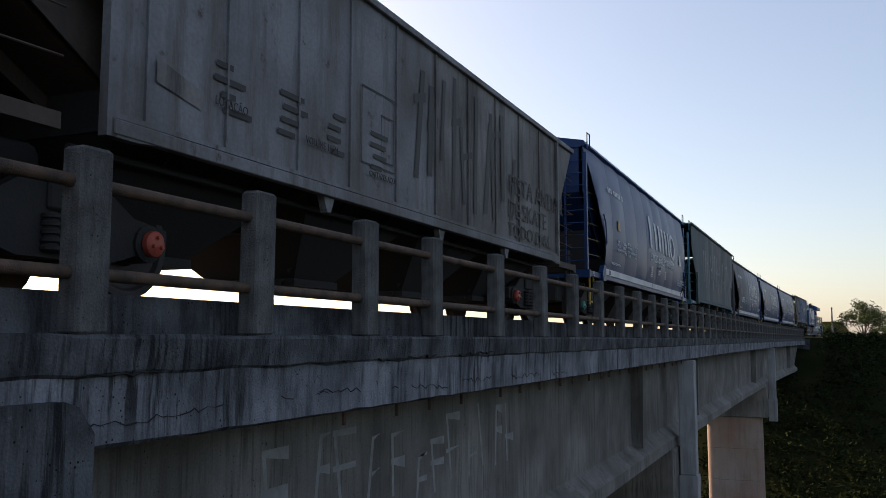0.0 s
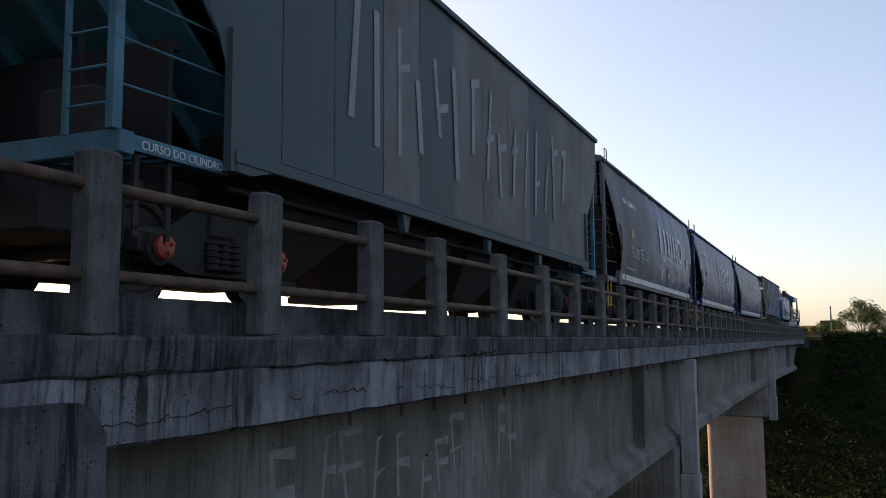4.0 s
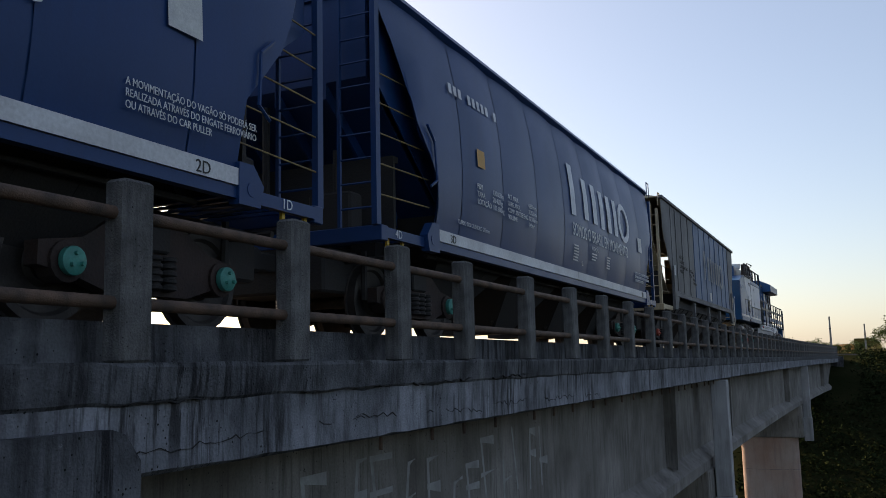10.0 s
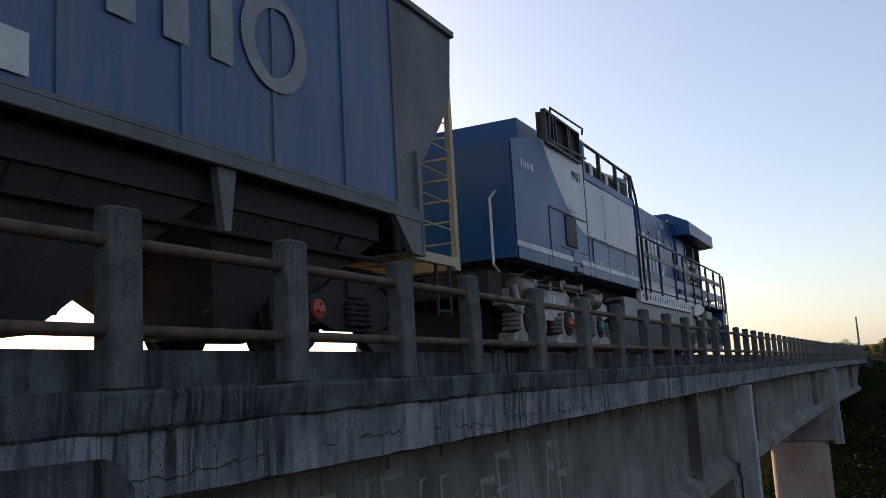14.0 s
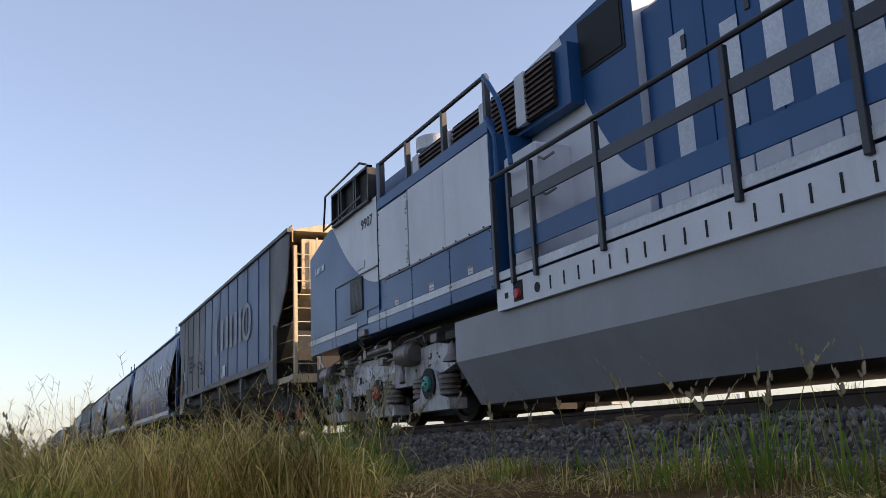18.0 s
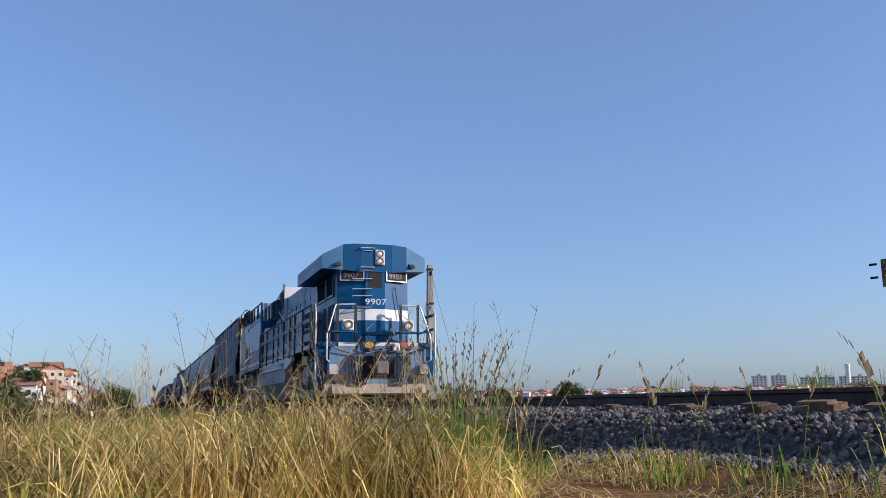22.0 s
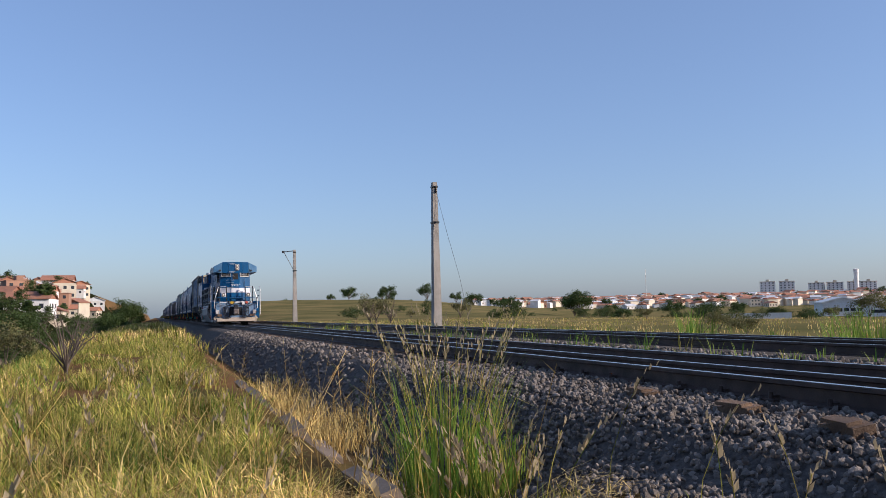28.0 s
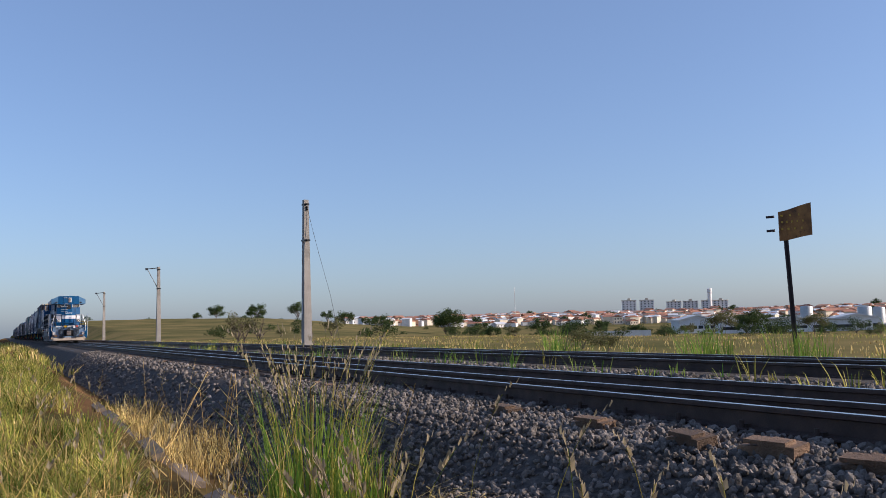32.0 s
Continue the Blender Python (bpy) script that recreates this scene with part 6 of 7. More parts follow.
M_gutter = surf("gutter concrete", (0.22, 0.17, 0.13), (0.11, 0.085, 0.065), 0.95, scale=2, fine=40, bump=0.5)


def blade(g, x, y, z, h, w, az, lean, bend=0.0, k=0):
    """One blade of grass that bends over towards az."""
    dx, dy = math.cos(az), math.sin(az)
    px, py = -dy * w, dx * w
    a, b, c = lean * h * 0.25, lean * h * 0.62, lean * h
    z1, z2, z3 = z + 0.42 * h, z + (0.80 - 0.1 * bend) * h, z + (1.0 - 0.45 * bend) * h
    g.add([(x - px, y - py, z), (x + px, y + py, z), (x + dx * a - px * 0.85, y + dy * a - py * 0.85, z1), (x + dx * a + px * 0.85, y + dy * a + py * 0.85, z1),
           (x + dx * b - px * 0.5, y + dy * b - py * 0.5, z2), (x + dx * b + px * 0.5, y + dy * b + py * 0.5, z2), (x + dx * c, y + dy * c, z3)],
          [(0, 1, 3, 2), (2, 3, 5, 4), (4, 5, 6)], k)


def seed_stem(g, s, x, y, z, h, az, lean, head=0.16):
    """A thin stalk with a feathery seed head."""
    dx, dy = math.cos(az), math.sin(az)
    pts = [(x + dx * lean * h * t * t, y + dy * lean * h * t * t, z + h * t) for t in (0, 0.4, 0.75, 1.0)]
    for p, q in zip(pts, pts[1:]):
        g.rod(p, q, 0.0019, 3, caps=False)
    p, q = Vector(pts[2]).lerp(Vector(pts[3]), 0.35), Vector(pts[3])
    d = (q - p).normalized()
    tip = q + d * head * 0.5 + Vector((dx, dy, -0.4)) * head * 0.25
    for i in range(9):
        t = i / 8
        c = p.lerp(q, t) if t < 0.7 else q.lerp(tip, (t - 0.7) / 0.3)
        a = R.uniform(0, 6.28)
        rr = 0.012 * (1 - 0.6 * t)
        o = Vector((math.cos(a), math.sin(a), 0.9)) * rr * 1.6
        s.add([tuple(c), tuple(c + o + Vector((0.004, 0, 0))), tuple(c + o * 1.3 + d * 0.035), tuple(c + d * 0.03)], [(0, 1, 2, 3)])


def tuft(g, x, y, h, n, spread, bend, wide=0.006, flop=0.75):
    z = ground(x, y) - 0.02
    for _ in range(n):
        a = R.uniform(0, 6.283)
        r = spread * math.sqrt(R.random()) * 0.5
        blade(g, x + r * math.cos(a), y + r * math.sin(a), z, h * R.uniform(0.55, 1.05), wide * R.uniform(0.6, 1.3), a + R.uniform(-0.8, 0.8), R.uniform(0.12, flop), R.random() * bend)


def clear_of_camera(x, y):
    return not (-4.9 < x < 1.6 and -0.9 < y < 2.3) and not (-5.6 < x < -2.5 and 0.2 < y < 1.9)


dry, green, lush, seed = Geo(), Geo(), Geo(), Geo()
# the bank: tangled golden straw near, greener further along
def tangle(g, x, y, h, n, spread):
    """Dry stems that stand, lean and lie broken over one another."""
    z = ground(x, y) - 0.02
    for _ in range(n):
        a, r = R.uniform(0, 6.283), spread * math.sqrt(R.random()) * 0.5
        px, py = x + r * math.cos(a), y + r * math.sin(a)
        hh, az = h * R.uniform(0.45, 1.1), R.uniform(0, 6.283)
        w = R.uniform(0.0016, 0.0048)
        if R.random() < 0.5:
            blade(g, px, py, z, hh * 1.15, w, az, R.uniform(0.15, 1.1), R.random() ** 0.6 * 1.7)
        else:
            p0 = Vector((px, py, z + hh * (1 - 0.9 * R.random() ** 1.5) * 0.9))
            L, up = R.uniform(0.07, 0.26), R.uniform(-0.3, 0.9)
            d = Vector((math.cos(az), math.sin(az), 0.0))
            side = Vector((-d.y, d.x, 0.25)) * w
            pts = [p0 + d * L * t + side * (R.uniform(-4, 4) * t) + Vector((0, 0, L * (up * t - 1.25 * t * t))) for t in (0.0, 0.35, 0.7, 1.0)]
            v = []
            for p, k in zip(pts, (1.0, 0.9, 0.65, 0.15)):
                v += [tuple(p - side * k), tuple(p + side * k)]
            g.add(v, [(0, 1, 3, 2), (2, 3, 5, 4), (4, 5, 7, 6)])


for _ in range(4300):
    x = -4.3 - 5.3 * R.random() ** 1.1
    y = R.uniform(-2.6, 1.85)
    if not clear_of_camera(x, y):
        continue
    lump = 0.85 + 0.45 * noise.noise((x * 1.1, y * 1.1, 6.0))
    h = (0.74 if y < 1.6 else 0.5) * lump * smooth(-2.9, -0.8, y) * (0.5 + 0.5 * smooth(-9.0, -6.6, x))
    if h < 0.15:
        continue
    p = noise.noise((x * 0.7, y * 0.7, 9.0))
    if p > 0.15 or R.random() < 0.6 * smooth(-7.0, -9.0, x):
        tuft(green, x, y, h * 0.9, 12, 0.3, 1.4, 0.0065, 1.2)
    else:
        tangle(dry if R.random() < 0.86 else green, x, y, h, 27, 0.34)
for _ in range(900):
    x, y = R.uniform(-13, -9), R.uniform(-3.0, 2.0)
    tuft(green if R.random() < 0.82 else dry, x, y, R.uniform(0.16, 0.46), 15, 0.26, 1.5, 0.006, 1.5)
for _ in range(3200):
    x = -9.0 - 34.0 * R.random() ** 1.5
    y = R.uniform(-2.4, 2.05)
    if noise.noise((x * 0.35, y * 0.9, 4.0)) < -0.16:
        continue
    tuft(green if R.random() < 0.78 else (dry if R.random() < 0.7 else lush), x, y, R.uniform(0.16, 0.46), 13, 0.34, 1.4, 0.006 + 0.0001 * (-x), 1.4)
for _ in range(900):
    x = -40.0 - 130.0 * R.random()
    tuft(green if R.random() < 0.6 else dry, x, R.uniform(-3.5, 3.4), R.uniform(0.35, 0.7), 8, 0.7, 0.5, 0.025)
# fine dry stalks above the straw
for _ in range(260):
    x, y = R.uniform(-11, -5.4), R.uniform(-1.6, 2.3)
    if clear_of_camera(x, y):
        a, h, l = R.uniform(0, 6.28), R.uniform(0.6, 1.05), R.uniform(0.05, 0.4)
        z = ground(x, y)
        dry.path([(x, y, z), (x + l * 0.3 * math.cos(a), y + l * 0.3 * math.sin(a), z + h * 0.6), (x + l * math.cos(a), y + l * math.sin(a), z + h)], 0.0011, 3)
        for _ in range(7):
            b, t = R.uniform(0, 6.28), R.uniform(0.55, 1.0)
            p0 = (x + l * t * math.cos(a), y + l * t * math.sin(a), z + h * t)
            dry.add([p0, (p0[0] + 0.003, p0[1], p0[2] + 0.004), (p0[0] + 0.05 * math.cos(b), p0[1] + 0.05 * math.sin(b), p0[2] + 0.045)], [(0, 1, 2)])
for _ in range(120):
    x, y = R.uniform(-16, -6.2), R.uniform(-2.5, 2.0)
    if clear_of_camera(x, y):
        seed_stem(dry, seed, x, y, ground(x, y), R.uniform(0.5, 0.8), R.uniform(0, 6.28), R.uniform(0.1, 0.4), 0.10)
# edge of the ditch and foot of the shoulder
for _ in range(420):
    x = -3.0 - 22 * R.random()
    y = R.uniform(2.95, 3.6)
    tuft(dry if R.random() < 0.7 else green, x, y, R.uniform(0.08, 0.24), 8, 0.25, 1.0, 0.004)
for _ in range(90):
    x, y = R.uniform(-20, -13), R.uniform(2.7, 3.5)
    tuft(dry, x, y, R.uniform(0.3, 0.55), 12, 0.3, 0.8, 0.005)
# fallen straw on the bare ground
for _ in range(15000):
    x, y = R.uniform(-9.5, -1.6), R.uniform(1.0, 3.75)
    if noise.noise((x * 0.9, y * 0.9, 3.0)) < -0.22:
        continue
    if math.hypot(x + 2.5, y - 0.6) < 1.1:
        continue
    a, L = R.uniform(0, 6.283), R.uniform(0.08, 0.34)
    z = ground(x, y) + R.uniform(0.004, 0.09)
    dx, dy, w = math.cos(a) * L, math.sin(a) * L, R.uniform(0.002, 0.005)
    dry.add([(x, y, z), (x + math.sin(a) * w * 2, y - math.cos(a) * w * 2, z), (x + dx, y + dy, ground(x + dx, y + dy) + R.uniform(0.004, 0.05))], [(0, 1, 2)])
# tall tussocks with seed heads
for cx, cy, n, h, sp in ((-10.3, 3.2, 300, 1.36, 0.7), (-9.9, 3.5, 90, 0.7, 0.4), (-4.75, 3.25, 46, 0.5, 0.5), (-4.1, 3.3, 60, 0.6, 0.4), (-3.35, 3.15, 46, 0.55, 0.4), (-5.9, 3.4, 30, 0.35, 0.5), (-6.6, 3.2, 40, 0.3, 0.4), (-7.3, 2.5, 120, 0.42, 0.6), (-2.6, 3.3, 30, 0.5, 0.4)):
    for _ in range(n):
        a, r = R.uniform(0, 6.283), sp * 0.5 * math.sqrt(R.random())
        blade(lush if R.random() < 0.75 else green, cx + r * math.cos(a), cy + r * math.sin(a), ground(cx, cy) - 0.05, h * R.uniform(0.45, 1.0), 0.006, a + R.uniform(-1, 1), R.uniform(0.1, 0.55), R.random() * 0.8)
    for _ in range(n // 6 if n > 100 else n // 12):
        a, r = R.uniform(0, 6.283), sp * 0.4 * math.sqrt(R.random())
        seed_stem(green, seed, cx + r * math.cos(a), cy + r * math.sin(a), ground(cx, cy), (1.45 if n > 200 else 0.62) * R.uniform(0.7, 1.05), a, R.uniform(0.05, 0.4), 0.2 if n > 200 else 0.13)
for x, y, h in ((-8.2, 3.45, 0.75), (-7.4, 3.5, 0.6), (-6.9, 3.7, 0.5), (-5.4, 3.9, 0.5), (-4.9, 3.2, 0.55), (-4.6, 3.35, 0.6), (-3.1, 3.0, 0.5)):
    seed_stem(green, seed, x, y, ground(x, y), h, R.uniform(0, 6.28), 0.35, 0.18)
# the field beyond the tracks, and the strip between them
for _ in range(2300):
    x, y = -2 - 130 * R.random(), 15.0 + 70 * R.random() ** 1.4
    tuft(dry if R.random() < 0.65 else green, x, y, R.uniform(0.12, 0.34), 10, 1.3, 0.8, 0.014)
for _ in range(240):
    x, y = -4 - 60 * R.random(), R.choice((R.uniform(9.0, 9.8), R.uniform(12.6, 14.5)))
    tuft(lush if R.random() < 0.5 else green, x, y, R.uniform(0.12, 0.5), 9, 0.3, 0.5, 0.008)
for x, y in ((-22, 13.4), (-16.5, 13.0), (-14.4, 13.2), (-12.2, 13.4), (-9.5, 13.3)):
    for _ in range(16):
        tuft(lush, x + R.uniform(-0.5, 0.5), y + R.uniform(-0.3, 0.3), R.uniform(0.5, 1.0), 8, 0.3, 0.3, 0.008)
# the foot of the bank by the abutment
for _ in range(160):
    x, y = R.uniform(-2.4, 0.6), R.uniform(2.4, 3.45)
    tuft(dry if R.random() < 0.4 else lush, x, y, R.uniform(0.2, 0.45), 8, 0.25, 0.8, 0.005)
thing("dry_grass", dry, M_straw, "dry golden straw grass over the track bank", "grass", kind="stuff")
thing("green_grass", green, M_green, "yellowish green grass on the track bank", "grass", kind="stuff")
thing("fresh_grass", lush, M_lush, "fresh green grass tussocks beside the ballast", "grass", kind="stuff")
thing("seed_heads", seed, M_seed, "pale feathery seed heads on tall grass stems", "grass", kind="stuff")

# ballast stones
ICO = [(0, 0, 1), (0.894, 0, 0.447), (0.276, 0.851, 0.447), (-0.724, 0.526, 0.447), (-0.724, -0.526, 0.447), (0.276, -0.851, 0.447), (0.724, 0.526, -0.447), (-0.276, 0.851, -0.447), (-0.894, 0, -0.447), (-0.276, -0.851, -0.447), (0.724, -0.526, -0.447), (0, 0, -1)]
ICF = [(0, 1, 2), (0, 2, 3), (0, 3, 4), (0, 4, 5), (0, 5, 1), (1, 6, 2), (2, 7, 3), (3, 8, 4), (4, 9, 5), (5, 10, 1), (6, 7, 2), (7, 8, 3), (8, 9, 4), (9, 10, 5), (10, 6, 1), (11, 7, 6), (11, 8, 7), (11, 9, 8), (11, 10, 9), (11, 6, 10)]


def stone(g, x, y, z, s):
    e = Euler((R.uniform(0, 6), R.uniform(0, 6), R.uniform(0, 6))).to_matrix()
    k = (s * R.uniform(0.8, 1.35), s * R.uniform(0.7, 1.1), s * R.uniform(0.5, 0.85))
    v = []
    for p in ICO:
        j = R.uniform(0.72, 1.15)
        q = e @ Vector((p[0] * k[0] * j, p[1] * k[1] * j, p[2] * k[2] * j))
        v.append((x + q.x, y + q.y, z + q.z))
    g.add(v, ICF)


st = Geo()
for _ in range(21000):
    x = 0.6 - 17.5 * R.random() ** 1.15
    y = 3.05 + 2.55 * R.random()
    if (y < 3.35 and R.random() < 0.6) or (y < 3.62 and x > -8.3 and R.random() < 0.93):
        continue
    stone(st, x, y, ground(x, y) + R.uniform(-0.005, 0.03), R.uniform(0.014, 0.034))
for _ in range(4200):
    x, y = 0.3 - 15.0 * R.random() ** 1.1, R.uniform(4.55, 5.5)
    stone(st, x, y, 0.085 + 0.055 * smooth(4.55, 5.2, y) + R.uniform(0.0, 0.025), R.uniform(0.016, 0.036))
for _ in range(2600):
    x, y = -5.0 - 22 * R.random(), R.uniform(7.6, 9.9)
    stone(st, x, y, ground(x, y) + R.uniform(0.0, 0.05), R.uniform(0.03, 0.055))
for _ in range(2200):
    x, y = -16 - 35 * R.random(), R.uniform(3.2, 5.3)
    stone(st, x, y, ground(x, y) + R.uniform(0.0, 0.03), R.uniform(0.035, 0.06))
thing("ballast_stones", st, M_stone, "loose grey crushed ballast stones on the track shoulder", "ballast", kind="stuff")
# sleepers of the near track
mesh_s = Geo().box(-0.12, 0.12, -1.24, 1.24, -0.2, 0.0, bev=0.012).mesh("sleeper", M_wood)
for i in range(70):
    x = 1.2 - 0.62 * i + R.uniform(-0.05, 0.05)


    o = tagged(new("sleeper", mesh_s), "weathered wooden railway sleeper half sunk in ballast", "sleeper", "sleepers")
    o.matrix_basis = pose(x, YC + R.uniform(-0.12, 0.08), 0.148 + R.uniform(-0.004, 0.0), 0, R.uniform(-1.5, 1.5), R.uniform(-2, 2))
for x, y, z, tx, tz in ((-7.35, 4.95, 0.15, 8, 6), (-7.95, 4.90, 0.14, 10, -12), (-9.1, 4.98, 0.13, 6, 4), (-10.4, 5.0, 0.13, 5, -6), (-6.7, 4.95, 0.13, 12, 15)):
    g = Geo().prism([(-0.20, -0.06), (-0.17, 0.03), (-0.03, 0.04), (-0.01, 0.065), (0.21, 0.05), (0.19, -0.07)], "y", -0.07, 0.07).box(-0.12, 0.16, -0.075, 0.02, 0.05, 0.075)
    thing("sleeper_offcut", g, M_wood, "split brown sleeper end lying on the ballast", "sleeper", "sleeper offcuts", at=pose(x, y, z, tx, 0, tz))
# rail fastenings
fm = Geo().box(-0.05, 0.05, -0.10, 0.10, 0.0, 0.025, bev=0.006).rod((0, -0.07, 0.02), (0, -0.07, 0.075), 0.018, 8).box(-0.03, 0.03, -0.06, -0.01, 0.02, 0.05).mesh("rail_clip", M_rail)
for i in range(34):
    o = tagged(new("rail_clip", fm), "rusty rail spike and clip on a sleeper", "rail clip", "rail clips")
    o.matrix_basis = pose(1.2 - 0.62 * i, YC - 0.835 - 0.035, 0.15)
# broken concrete gutter along the ditch
for i in range(9):
    x = -9.6 - 1.15 * i
    g = Geo().prism([(2.35, -0.30), (2.47, -0.26), (2.62, -0.55), (2.85, -0.60), (2.85, -0.66), (2.55, -0.64), (2.40, -0.42)], "x", -0.53, 0.53)
    thing("gutter_segment", g, M_gutter, "broken concrete gutter piece half buried in the ditch", "gutter", "gutter pieces", at=pose(x, R.uniform(-0.05, 0.05), R.uniform(-0.03, 0.02), R.uniform(-2, 2), R.uniform(-3, 3), R.uniform(-2, 2)))


# shrubs and trees
def leaf_cloud(g, c, r, n, size, squash=0.8):
    for _ in range(n):
        d = Vector((R.gauss(0, 1), R.gauss(0, 1), R.gauss(0, 1))).normalized() * r * (R.random() ** 0.45)
        p = Vector(c) + Vector((d.x, d.y, d.z * squash))
        u = Vector((R.gauss(0, 1), R.gauss(0, 1), R.gauss(0, 0.6))).normalized()
        w = u.cross(Vector((R.gauss(0, 1), R.gauss(0, 1), R.gauss(0, 1)))).normalized()
        s = size * R.uniform(0.6, 1.4)
        g.add([tuple(p - u * s), tuple(p + w * s * 0.45), tuple(p + u * s), tuple(p - w * s * 0.45)], [(0, 1, 2, 3)])


def tree(name, h, spread, leaf, leaf_mat, n_leaf, label, trunk=0.45, limbs=7, bare=False):
    t = thing(name, None, None, label, name.split("_")[-1], at=pose(0, 0, -900))
    g, c = Geo(), Geo()
    base = Vector((0, 0, -0.3))
    top = Vector((R.uniform(-0.05, 0.05) * h, R.uniform(-0.05, 0.05) * h, h * trunk))
    g.rod(base, top, h * 0.028, 8, r2=h * 0.018)
    for i in range(limbs):
        a = 6.283 * i / limbs + R.uniform(-0.4, 0.4)
        s = base.lerp(top, R.uniform(0.55, 1.0))
        k = R.uniform(0.0, 1.0)
        e = Vector((math.cos(a) * spread * (0.95 - 0.5 * k), math.sin(a) * spread * (0.95 - 0.5 * k), h * (trunk + 0.1 + (0.78 - trunk) * k)))
        m = s.lerp(e, 0.5) + Vector((0, 0, h * 0.05))
        g.rod(s, m, h * 0.012, 6, r2=h * 0.008)
        g.rod(m, e, h * 0.008, 5, r2=h * 0.003)
        for j in range(3):
            e2 = e + Vector((R.uniform(-1, 1), R.uniform(-1, 1), R.uniform(-0.5, 0.7))) * spread * 0.4
            g.rod(m.lerp(e, R.uniform(0.4, 1)), e2, h * 0.004, 4, r2=h * 0.0015)
            if not bare:
                leaf_cloud(c, e2, spread * R.uniform(0.26, 0.44), n_leaf // (limbs * 4), leaf)
        if not bare:
            leaf_cloud(c, e, spread * R.uniform(0.28, 0.42), n_leaf // (limbs * 4), leaf)
    part("trunk", g, M_bark, t, smooth=True)
    if not bare:
        part("crown", c, leaf_mat, t)
    return t


SHAPES = [tree("broadleaf_tree", 6.2, 2.9, 0.14, M_leaf, 5200, "dark green broadleaf tree with an open crown", 0.20, 11),
          tree("broadleaf_tree", 4.8, 2.7, 0.14, M_leaf, 5000, "rounded dark green valley tree", 0.12, 11),
          tree("dusty_bush", 2.6, 1.6, 0.075, M_leafdry, 2800, "dusty olive bush on the slope", 0.2),
          tree("dusty_bush", 2.0, 1.5, 0.07, M_leaf, 2600, "dense dark green bush on the slope", 0.15),
          tree("leafless_bush", 1.9, 0.9, 0.1, M_leaf, 0, "leafless brown bush beside the track", 0.25, 14, True),
          tree("slender_tree", 9.0, 1.5, 0.24, M_leaf, 1700, "tall slender dark tree", 0.55)]


def plant(i, x, y, s=1.0, sink=0.1, z=None):
    return copy_thing(SHAPES[i], pose(x, y, (ground(x, y) if z is None else z) - sink, 0, 0, R.uniform(0, 360)) @ Matrix.Scale(s, 4))


# slope below the bank and valley on the camera's side
for _ in range(90):
    x = -10 - 150 * R.random() ** 1.2
    y = -7.0 - 40 * R.random() - (5 if x > -35 else 0)
    plant(R.choice((1, 2, 2, 3, 3)), x, y, R.uniform(0.6, 1.15), 0.5)
for _ in range(60):
    x, y = R.uniform(-330, -90), R.uniform(-75, -16)
    plant(R.choice((0, 0, 1, 3, 5)), x, y, R.uniform(0.8, 1.5), 0.5)
for x, y, i, s in ((-11.5, -2.9, 2, 0.32), (-13.5, -3.2, 3, 0.36), (-16, -3.2, 2, 0.4), (-20, -3.8, 2, 0.5), (-9.4, -2.7, 3, 0.3), (-25, -3.8, 3, 0.5), (-24, -0.8, 4, 0.9), (-33, -1.2, 4, 0.8), (-38, -4, 2, 0.7)):
    plant(i, x, y, s, 0.1)
# trees along the foot of the embankment
for _ in range(22):
    a, r = radians(R.uniform(181.0, 184.2)), R.uniform(95, 300)
    plant(R.choice((1, 3, 3, 1, 2)), r * math.cos(a), r * math.sin(a), R.uniform(0.7, 1.25), 0.4)
for _ in range(34):
    a, r = radians(R.uniform(182.6, 187.5)), R.uniform(150, 240)
    plant(R.choice((0, 0, 1)), r * math.cos(a), r * math.sin(a), R.uniform(0.9, 1.35), 0.6)
for _ in range(28):
    a, r = radians(R.uniform(180.9, 183.6)), R.uniform(170, 260)
    plant(R.choice((0, 1, 1)), r * math.cos(a), r * math.sin(a), R.uniform(0.6, 1.0), 0.4)
# far bank of the valley beyond the bridge
for _ in range(16):
    x, y = R.uniform(92, 128), R.uniform(-55, -1.0)
    plant(R.choice((1, 3, 3)), x, y, R.uniform(0.5, 0.95), 0.6)
for x, y, i, s in ((112, -4.6, 0, 0.80), (127, -12, 1, 0.6), (170, -9.5, 1, 0.7), (176, -12, 0, 0.6), (185, 6.5, 1, 0.8), (150, -13, 0, 0.5), (210, -18, 0, 0.7), (230, 5, 1, 0.8), (240, 0, 1, 0.9), (150, 10, 1, 0.7), (104, -8.5, 2, 0.8), (106, -2.0, 2, 0.7), (103, -5.5, 3, 0.6)):
    plant(i, x, y, s, 0.3)
# low scrub that covers both valley sides
scrub, scrub2, scrub3 = Geo(), Geo(), Geo()
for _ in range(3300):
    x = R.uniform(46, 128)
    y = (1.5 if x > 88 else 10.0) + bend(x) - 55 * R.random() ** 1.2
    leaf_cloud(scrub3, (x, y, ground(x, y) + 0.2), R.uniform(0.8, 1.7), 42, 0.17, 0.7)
for _ in range(1900):
    x = -14 - 240 * R.random() ** 1.15
    y = -6.5 - 60 * R.random()
    r = R.uniform(0.8, 1.6) + 0.007 * -x
    leaf_cloud(scrub2 if R.random() < 0.35 else scrub, (x, y, ground(x, y) + 0.3), r, 44, 0.11 + 0.0013 * -x, 0.75)
# far bank's leaves: shade painted in as a much darker green, no gloss
M_scrubleaf = leafy("scrub leaves dimmed for shade", (0.012, 0.020, 0.009), (0.026, 0.033, 0.014), 0.03)
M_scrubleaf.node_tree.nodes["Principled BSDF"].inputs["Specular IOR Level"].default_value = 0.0
